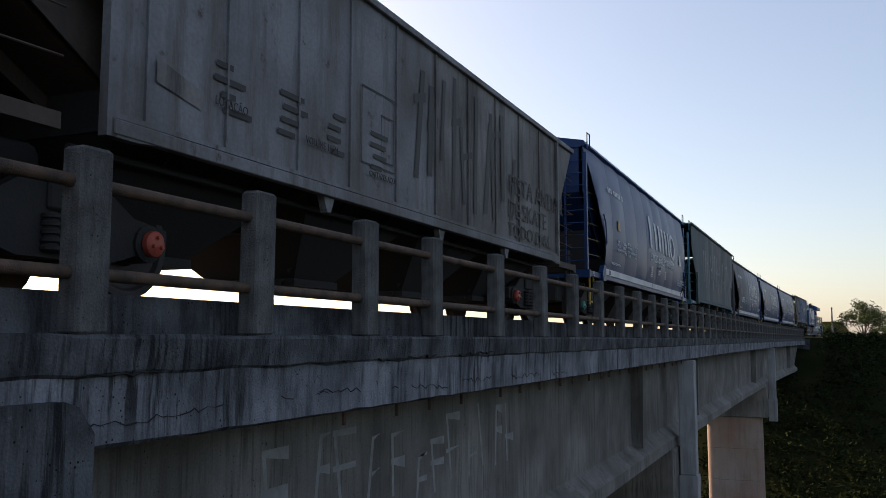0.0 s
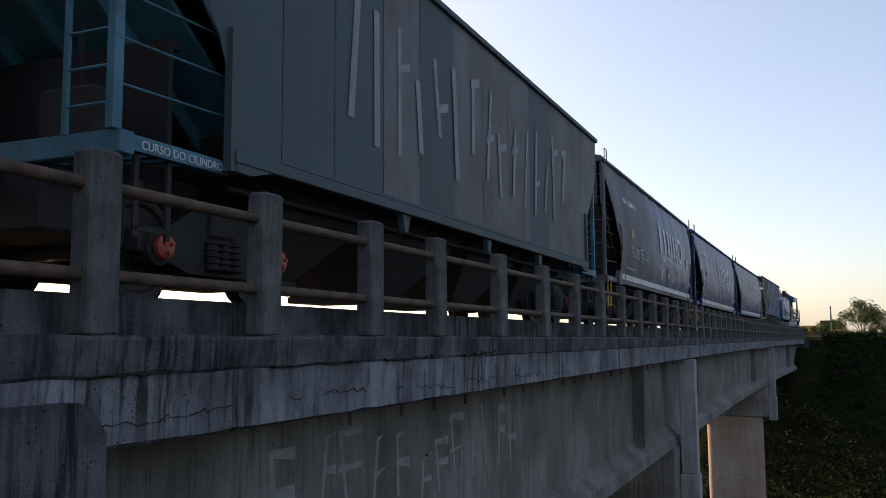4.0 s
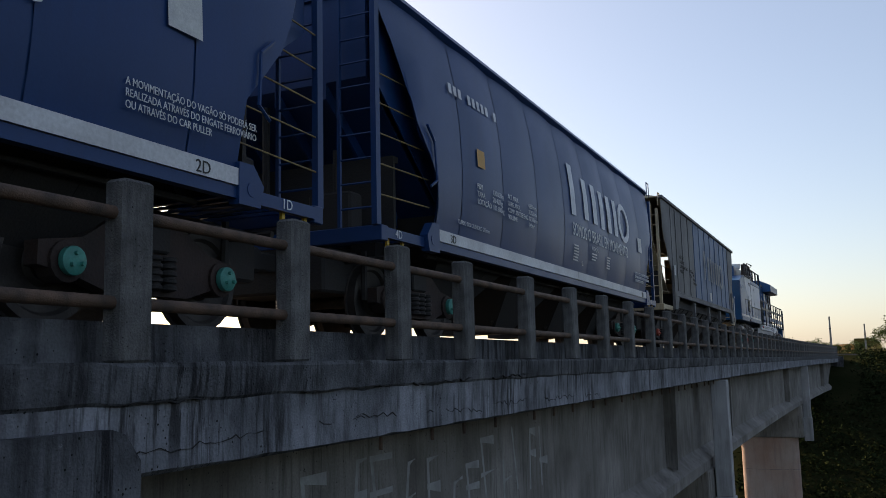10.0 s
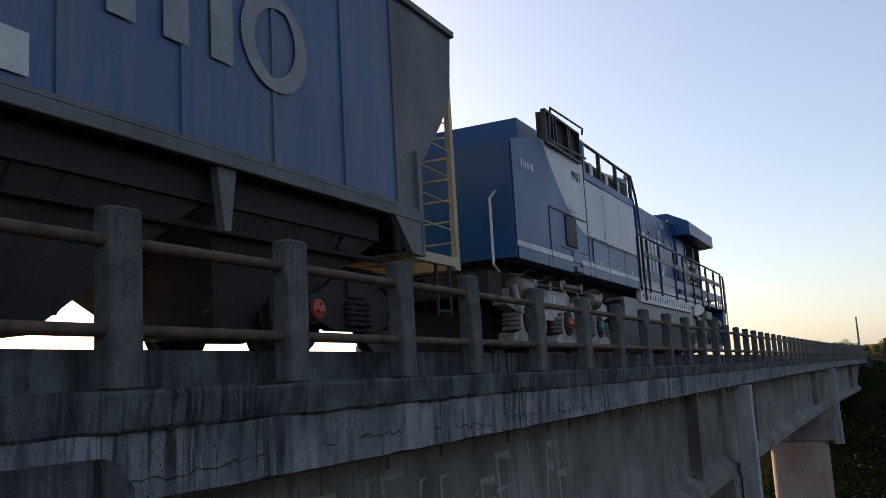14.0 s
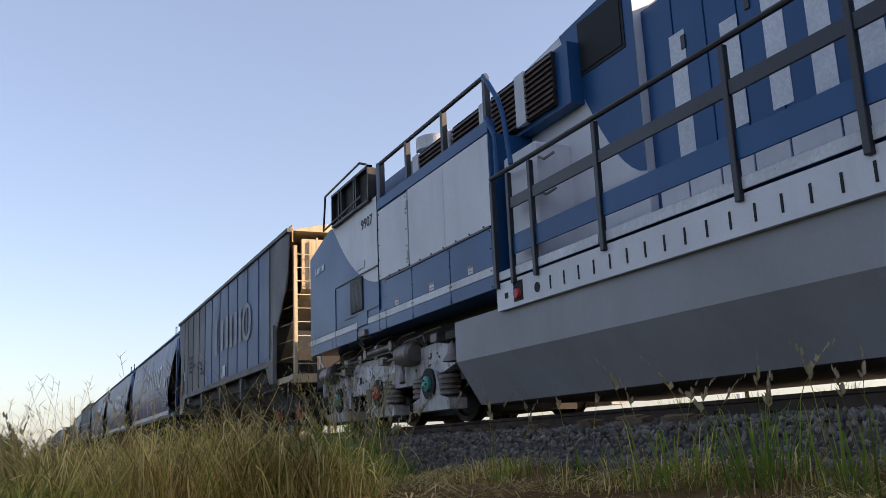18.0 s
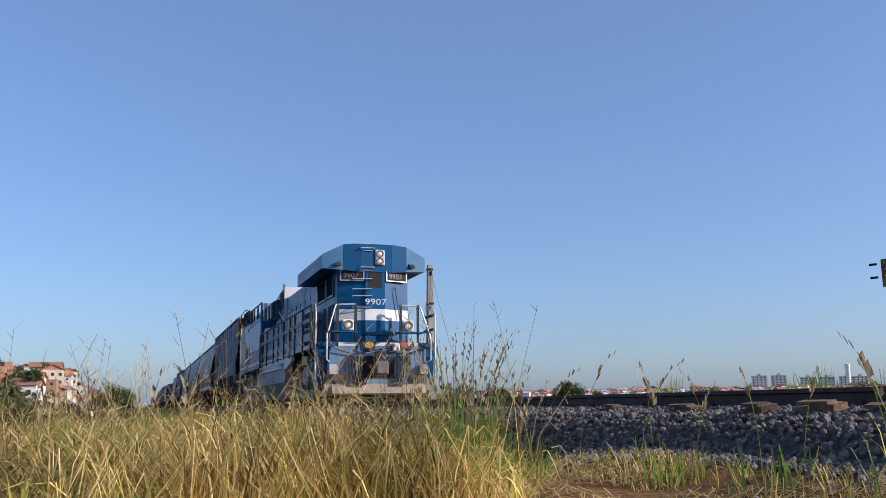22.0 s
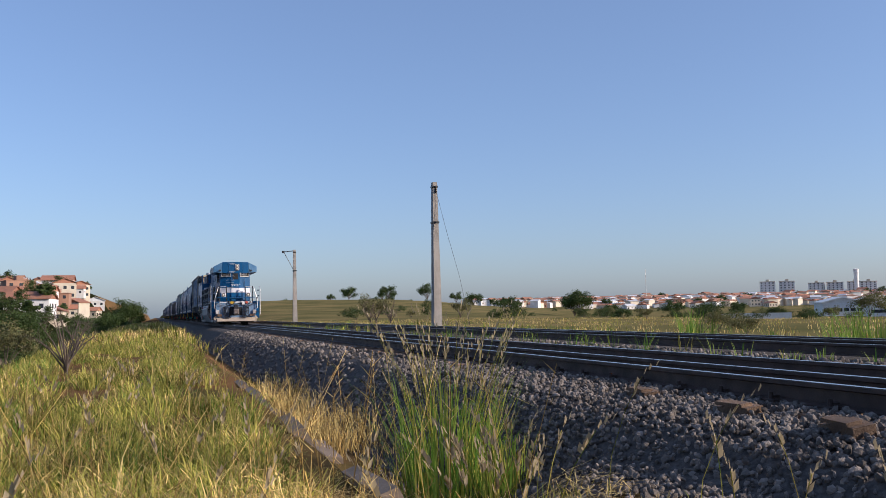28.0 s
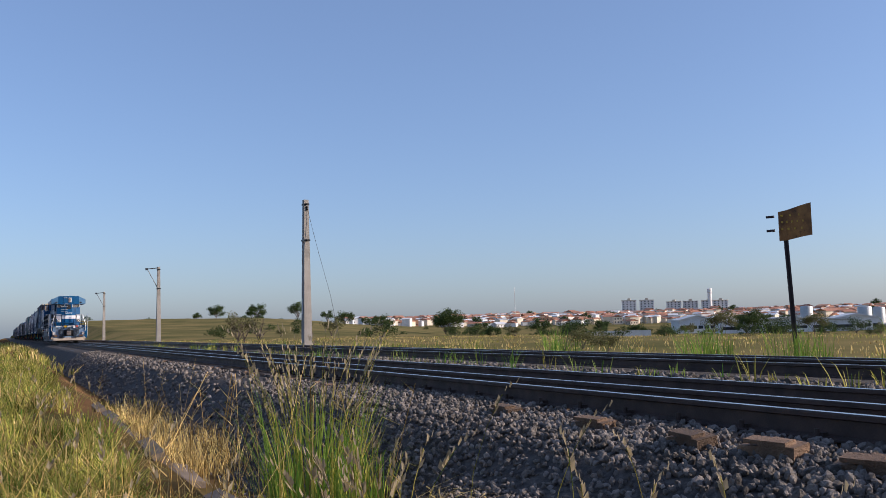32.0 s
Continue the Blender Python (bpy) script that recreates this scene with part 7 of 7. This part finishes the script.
thing("far_bank_scrub", scrub3, M_scrubleaf, "dense scrub on the valley's far bank, shade put into its colour", "scrub", kind="stuff")
thing("valley_scrub", scrub, M_leaf, "dense dark green scrub on the valley slopes", "scrub", kind="stuff")
thing("olive_scrub", scrub2, M_leafdry, "dusty olive scrub on the valley slope", "scrub", kind="stuff")
# scattered in the field
for x, y, i, s in ((-92, 22, 4, 1.5), (-98, 24, 2, 1.2), (-88, 23, 4, 1.5), (-30, 19, 4, 0.5), (-29, 20, 2, 0.35), (-36, 24, 2, 0.4)):
    plant(i, x, y, s)
for _ in range(70):
    x, y = -20 - 260 * R.random(), 30 + 190 * R.random()
    plant(R.choice((2, 3, 3)), x, y, R.uniform(0.5, 1.3))
plant(0, -268, 135, 1.5)
# ---- poles, sign, town ----
M_pole = surf("pole concrete", (0.34, 0.31, 0.28), (0.25, 0.23, 0.205), 0.9, scale=2, fine=60, bump=0.3, streak=0.3, dark=(0.17, 0.15, 0.14))
M_signrust = surf("rusty sign plate", (0.42, 0.19, 0.05), (0.10, 0.045, 0.025), 0.8, scale=3.5, fine=60, bump=0.3, worn=(0.05, 0.03, 0.025), amount=0.6)
M_signpost = surf("dark sign post", (0.045, 0.025, 0.025), (0.03, 0.02, 0.02), 0.7, scale=4, fine=60, bump=0.2)
M_plaster = [surf("cream plaster", (0.62, 0.54, 0.42), (0.52, 0.45, 0.36), 0.9, scale=0.4, fine=8, bump=0.1, each=0.15),
             surf("white plaster", (0.72, 0.70, 0.68), (0.6, 0.58, 0.56), 0.9, scale=0.4, fine=8, bump=0.1, each=0.12),
             surf("bare brick wall", (0.36, 0.20, 0.13), (0.30, 0.17, 0.12), 0.9, scale=0.4, fine=8, bump=0.1, each=0.15)]
M_tile = surf("terracotta roof", (0.36, 0.16, 0.095), (0.27, 0.13, 0.085), 0.9, scale=0.6, fine=10, bump=0.3, each=0.2)
M_tin = surf("pale metal roof", (0.62, 0.63, 0.65), (0.5, 0.51, 0.53), 0.5, scale=0.2, fine=4, bump=0.1, each=0.1)
M_shed = surf("white shed wall", (0.66, 0.68, 0.72), (0.56, 0.58, 0.62), 0.7, scale=0.1, fine=2, bump=0.05)
M_pane = glass("dark far window", (0.03, 0.035, 0.045), 0.15)
M_silo = surf("steel tank", (0.48, 0.49, 0.50), (0.40, 0.41, 0.42), 0.5, metal=0.3, scale=0.2, fine=3, bump=0.05)


def pole(x, y, z0, z1, arm, turn=0.0, tag=False):
    p = thing("concrete_pole", None, None, "tapered grey concrete line pole beside the tracks", "pole", "line poles", at=pose(x, y, z0, 0, 0, turn))
    h = z1 - z0
    g = Geo()
    a, b = 0.24, 0.13
    g.add([(-a, -a * 0.8, -0.3), (a, -a * 0.8, -0.3), (a, a * 0.8, -0.3), (-a, a * 0.8, -0.3), (-b, -b * 0.8, h), (b, -b * 0.8, h), (b, b * 0.8, h), (-b, b * 0.8, h)],
          [(0, 1, 5, 4), (1, 2, 6, 5), (2, 3, 7, 6), (3, 0, 4, 7), (4, 5, 6, 7), (3, 2, 1, 0)])
    part("shaft", g, M_pole, p)
    for z in (h - 0.25, h - 1.9):
        w = 0.155 + (h - z) * 0.016
        part("band", Geo().box(-w, w, -w * 0.85, w * 0.85, z, z + 0.08).box(-w - 0.02, w + 0.14, -0.05, 0.05, z + 0.01, z + 0.06).box(-w - 0.1, -w, -0.03, 0.03, z + 0.01, z + 0.06), M_handrail, p, "dark steel band with studs")
    if arm:
        part("arm", Geo().rod((0.05, -0.1, h - 0.1), (0.1, -0.95, h - 0.2), 0.04, 6).rod((0.08, -0.95, h - 0.2), (0.05, -0.15, h - 1.7), 0.03, 6).box(0.0, 0.2, -1.1, -0.9, h - 0.3, h - 0.12), M_handrail, p, "old steel bracket arm")
    if tag:
        part("painted_mark", Geo().box(-0.06, 0.02, -0.196, -0.186, 1.75, 2.3).box(0.02, 0.1, -0.196, -0.186, 1.6, 1.85).box(-0.08, -0.03, -0.2, -0.188, 1.6, 2.1), M_cream, p, "flaking white paint mark")
        part("hanging_wire", Geo().path([(0.15, 0, h - 0.25), (0.25, 0.15, h - 1.0), (0.55, 0.4, h - 2.4), (1.0, 0.8, h - 4.4), (1.4, 1.1, 0.2)], 0.008, 4), M_handrail, p)
        part("insulator", Geo().lathe((0.16, 0.02, h - 0.5), "z", [(0, 0.03), (0.06, 0.06), (0.1, 0.03), (0.16, 0.06), (0.2, 0.02)], 10), M_handrail, p, smooth=True)
    return p


pole(-42.1, 13.25, 0.05, 6.85, False, 0, True)
pole(-81.8, 12.75, 0.0, 6.65, True)
pole(-126.5, 12.6, 0.0, 6.6, True)
pole(-172, 12.6, 0.0, 6.6, True)
for x, y, z in ((150.4, 3.3, 6.2), (172, -1.8, 5.6)):
    pole(x, y, z - 7.2, z, False)

# rusty sign: slightly curled plate on two thin rails
sg = thing("trackside_sign", None, None, "rusty curled square warning sign on a dark leaning post", "sign", at=pose(-14.7, 13.4, 0.05, 0, 0, 0) @ Matrix.Scale(1.13, 4))
g = Geo().box(-0.035, -0.012, -0.03, 0.03, -0.2, 2.1).box(0.012, 0.035, -0.03, 0.03, -0.2, 2.1).box(-0.012, 0.012, -0.008, 0.008, -0.2, 2.1)
part("post", g, M_signpost, sg, at=pose(0, 0, 0, 0, -1.8, 42))
g = Geo()
N = 8
for i in range(N):
    for s, (u0, u1) in enumerate(((i / N, (i + 1) / N),)):
        q = []
        for u, v in ((u0, 0), (u1, 0), (u1, 1), (u0, 1)):
            x = -0.13 + 0.42 * u
            q.append((x, -0.05 - 0.26 * u * u, 1.99 + 0.46 * v - 0.03 * math.cos(u * 3) + 0.04 * u * v))
        n = len(g.v)
        g.add(q, [(0, 1, 2, 3)])
        g.add([(a, b + 0.006, c) for a, b, c in q], [(3, 2, 1, 0)])
sp = part("plate", g, M_signrust, sg, "rust-eaten orange sign plate", at=pose(-0.06, 0, 0, 0, 0, 58))
g = Geo()
for r_, n in ((2.34, 3), (2.24, 5), (2.13, 4)):
    for i in range(n):
        u = 0.08 + 0.84 * i / n
        x = -0.13 + 0.42 * u
        g.box(x, x + 0.03, -0.064 - 0.26 * u * u, -0.054 - 0.26 * u * u, r_, r_ + 0.03)
part("faded_print", g, M_yellow, sp, "faded yellow unreadable print")
part("stud", Geo().rod((-0.30, 0.05, 2.14), (-0.18, 0.02, 2.14), 0.02, 6).rod((-0.30, 0.05, 2.36), (-0.18, 0.02, 2.36), 0.02, 6), M_signpost, sg, at=pose(-0.05, 0, 0, 0, 0, 42))


# houses
def house(w, d, h, kind, wall, roof):
    o = thing("house", None, None, ("small house with a terracotta roof", "white house with a tiled roof", "flat-roofed brick house")[kind] + " on the hillside", "house", "houses of the town", at=pose(0, 0, -900))
    part("wall", Geo().box(-w / 2, w / 2, -d / 2, d / 2, -2, h), wall, o)
    if kind < 2:
        e = 0.5
        g = Geo().prism([(-d / 2 - e, h - 0.05), (0, h + d * 0.22), (d / 2 + e, h - 0.05), (d / 2 + e, h + 0.12), (0, h + d * 0.22 + 0.18), (-d / 2 - e, h + 0.12)], "x", -w / 2 - e, w / 2 + e)
        g.prism([(-d / 2, h - 0.04), (0, h + d * 0.215), (d / 2, h - 0.04)], "x", -w / 2 + 0.02, w / 2 - 0.02)
    else:
        g = Geo().box(-w / 2 - 0.2, w / 2 + 0.2, -d / 2 - 0.2, d / 2 + 0.2, h, h + 0.25).box(-w / 4, w / 4, -1, 1.2, h + 0.25, h + 1.8)
    part("roof", g, roof, o)
    for s, n in ((1, 3),):
        for i in range(n):
            y = -d / 2 + d * (i + 0.5) / n
            for z in ([1.0] if h < 4 else [1.0, 3.9]):
                part("window", Geo().box(w / 2 - 0.05, w / 2 + 0.03, y - 0.55, y + 0.55, z, z + 1.2), M_pane, o)
        for i in range(3):
            x = -w / 2 + w * (i + 0.5) / 3
            part("window", Geo().box(x - 0.55, x + 0.55, -d / 2 - 0.03, -d / 2 + 0.05, 1.0, 2.2), M_pane, o)
    return o


HOUSES = [house(9, 8, 3.2, 0, M_plaster[0], M_tile), house(11, 9, 3.4, 1, M_plaster[1], M_tile), house(8, 9, 5.8, 2, M_plaster[2], M_plaster[2]), house(10, 8, 6.2, 1, M_plaster[0], M_tile), house(12, 9, 3.2, 1, M_plaster[1], M_tin)]


def settle(i, x, y, s=1.0, up=0.0):
    return copy_thing(HOUSES[i], pose(x, y, ground(x, y) + up, 0, 0, R.choice((0, 15, 80, 100, -20)) + R.uniform(-8, 8)) @ Matrix.Scale(s, 4))


def polar(deg, r):
    return r * math.cos(radians(deg)), r * math.sin(radians(deg))


for a, r, i in ((185.6, 240, 0), (186.3, 262, 1), (184.4, 285, 3), (187.4, 268, 2), (188.3, 250, 0), (187.0, 310, 4), (185.3, 330, 1), (184.2, 345, 3), (188.8, 290, 2), (186.0, 365, 0), (183.3, 390, 4), (189.5, 330, 1), (187.8, 360, 3), (190.5, 280, 2), (191, 330, 0), (183.6, 330, 0), (185.0, 300, 3), (186.7, 232, 1)):
    settle(i, *polar(a, r * 1.18), R.uniform(0.85, 1.1))
for k in range(22):
    settle(R.choice((0, 1, 2, 3, 4)), *polar(R.uniform(184.3, 189.5), R.uniform(290, 430)), R.uniform(0.65, 0.9))
for a, r, i in ((184.6, 255, 1), (187.6, 240, 0), (182.8, 300, 0), (189.2, 262, 1), (185.2, 375, 0), (183.8, 410, 5), (181.6, 360, 5), (182.5, 250, 1), (188.2, 395, 0)):
    plant(i, *polar(a, r), R.uniform(1.0, 1.5), 0.3)
# the town across the plain: rows of roofs on the rising ground
for k in range(210):
    a, r = R.uniform(126, 160), R.uniform(620, 1250)
    settle(R.choice((0, 0, 1, 1, 1, 3, 4, 2)), *polar(a, r), R.uniform(0.6, 0.95))
for k in range(85):
    a, r = R.uniform(126, 178), R.uniform(420, 1150)
    plant(R.choice((1, 1, 3, 3, 0)), *polar(a, r), R.uniform(0.9, 1.7), 0.3)


# the rest of the far town, too many and small to tell apart
town = Geo()
for k in range(1250):
    x, y = polar(R.uniform(124, 160), R.uniform(640, 1280))
    z, w, d, h, a = ground(x, y), R.uniform(2.5, 5), R.uniform(2.5, 4.5), R.uniform(2.5, 5.0), R.uniform(0, 3.1)
    c, s = math.cos(a), math.sin(a)
    box = Geo().box(-w, w, -d, d, -3, h, 0 if R.random() < 0.6 else 1)
    box.prism([(-d - 0.4, h), (0, h + R.uniform(0.7, 1.4)), (d + 0.4, h)], "x", -w - 0.4, w + 0.4, 2 if R.random() < 0.8 else 3)
    town.add([(x + p * c - q * s, y + p * s + q * c, z + e) for p, q, e in box.v], [])
    o = len(town.v) - len(box.v)
    town.f += [[i + o for i in f] for f in box.f]
    town.k += box.k
thing("distant_town", town, [M_plaster[1], M_plaster[0], M_tile, M_tin], "crowded small white and cream houses with terracotta roofs", "town", kind="stuff")


def block(deg, r, w, h, floors, wide):
    x, y = polar(deg, r)
    o = thing("apartment_block", None, None, "pale multi-storey apartment block above the town", "apartment building", "apartment blocks", at=pose(x, y, ground(x, y), 0, 0, deg + 90 + R.uniform(-5, 5)))
    part("wall", Geo().box(-w / 2, w / 2, -6, 6, -4, h), M_plaster[1], o)
    part("roof", Geo().box(-w / 2 - 0.3, w / 2 + 0.3, -6.3, 6.3, h, h + 0.8).box(-2, 2, -2, 2, h + 0.8, h + 3.2), M_plaster[0], o)
    for f in range(floors):
        for i in range(wide):
            xx, z = -w / 2 + w * (i + 0.5) / wide, 1.2 + f * h / floors
            for s in (-1, 1):
                part("window", Geo().box(xx - 0.8, xx + 0.8, s * 6 - 0.06, s * 6 + 0.06, z, z + 1.4), M_pane, o)
    return o


for a in (141.75, 140.65, 139.0, 138.0, 136.9, 136.2):
    block(a, 1180, 18, 19 if a > 140 else 16, 6, 4)
x, y = polar(136.83, 1150)
thing("water_tower", Geo().lathe((x, y, ground(x, y)), "z", [(0, 2.6), (26, 2.6), (26.5, 3.0), (31, 3.0), (31.5, 1.0)], 18), M_plaster[1], "slender white water tower", "water tower", smooth=True)
x, y = polar(149.0, 900)
thing("antenna_mast", Geo().rod((x, y, ground(x, y)), (x, y, ground(x, y) + 32), 0.35, 5, r2=0.15), M_silo, "thin radio mast over the town", "mast")


def shed(deg, r, w, d, h, rise):
    x, y = polar(deg, r)
    o = thing("warehouse", None, None, "large white warehouse with a low pitched metal roof", "warehouse", "warehouses", at=pose(x, y, ground(x, y) + 0.3, 0, 0, deg + 90 + 12))
    part("wall", Geo().box(-w / 2, w / 2, -d / 2, d / 2, -2, h), M_shed, o)
    part("roof", Geo().prism([(-w / 2 - 0.5, h), (0, h + rise), (w / 2 + 0.5, h), (w / 2 + 0.5, h + 0.4), (0, h + rise + 0.4), (-w / 2 - 0.5, h + 0.4)], "y", -d / 2 - 0.6, d / 2 + 0.6).prism([(-w / 2, h + 0.01), (0, h + rise), (w / 2, h + 0.01)], "y", -d / 2 + 0.1, d / 2 - 0.1), M_tin, o, "corrugated metal roof")
    for i in range(6):
        xx = -w / 2 + w * (i + 0.5) / 6
        part("window", Geo().box(xx - w / 16, xx + w / 16, d / 2 - 0.05, d / 2 + 0.06, h * 0.25, h * 0.55), M_pane, o)
    return o


shed(138.1, 345, 13, 15, 3.9, 1.8)
shed(136.6, 362, 12, 15, 4.2, 1.6)
shed(132.9, 330, 44, 12, 3.4, 1.1)
shed(129.2, 345, 15, 15, 3.6, 1.6)
for a, r, h, rr in ((131.49, 420, 9.5, 2.6), (128.35, 440, 8.8, 3.0), (127.6, 450, 8.3, 2.6)):
    x, y = polar(a, r)
    thing("storage_tank", Geo().lathe((x, y, ground(x, y)), "z", [(0, rr), (h, rr), (h + 0.4, rr * 0.9), (h + 0.6, 0.3)], 22), M_silo, "tall grey steel storage tank", "storage tank", "storage tanks", smooth=True)
x, y = polar(142.9, 240)
thing("yard_wall", Geo().box(-9, 9, -0.12, 0.12, -0.6, 1.6), M_plaster[1], "low white yard wall with a tiled coping", "wall", at=pose(x, y, ground(x, y), 0, 0, 142.9 + 90))
for a, r, i, s in ((135.0, 300, 1, 1.5), (134.6, 305, 0, 1.3), (141.5, 260, 1, 0.9), (143.8, 265, 3, 1.4), (139.9, 250, 3, 1.6), (138.6, 240, 2, 1.4), (145.3, 300, 1, 1.1), (147.5, 310, 0, 1.1), (150.6, 330, 1, 1.0), (130.5, 290, 3, 2.0), (129, 280, 3, 2.2), (153.63, 300, 0, 1.35), (160, 420, 1, 1.4), (163, 430, 0, 1.4), (165.5, 450, 1, 1.6), (168, 460, 1, 1.5)):
    plant(i, *polar(a, r), s, 0.2)
for grp in (SHAPES, HOUSES):
    for o in grp:
        for c in list(o.children_recursive):
            bpy.data.objects.remove(c)
        bpy.data.objects.remove(o)
# ---- what moves ----
def motions():
    times = [0, 1, 2, 4, 6, 8, 10, 12, 14, 16, 18, 20, 22, 24, 26, 28, 30, 31, 32]
    for ob, x in TRAIN:
        mid = 9.8 if ob is loco else 0.0
        rows = []
        for t in times:
            c = x - run(t) + mid
            a = math.atan(-max(0.0, c - 22.0) / 1400.0)
            rows.append((t, pose(c - mid * math.cos(a), YC + bend(c) - mid * math.sin(a), ZR, 0, 0, math.degrees(a))))
        walk(ob, rows)
    turns = [i / 15 for i in range(481)]
    for _, wheel, x, r in WHEELS:
        walk(wheel, [(t, pose(x, 0, r, 0, -math.degrees(run(t) / r), 0)) for t in turns])


motions()
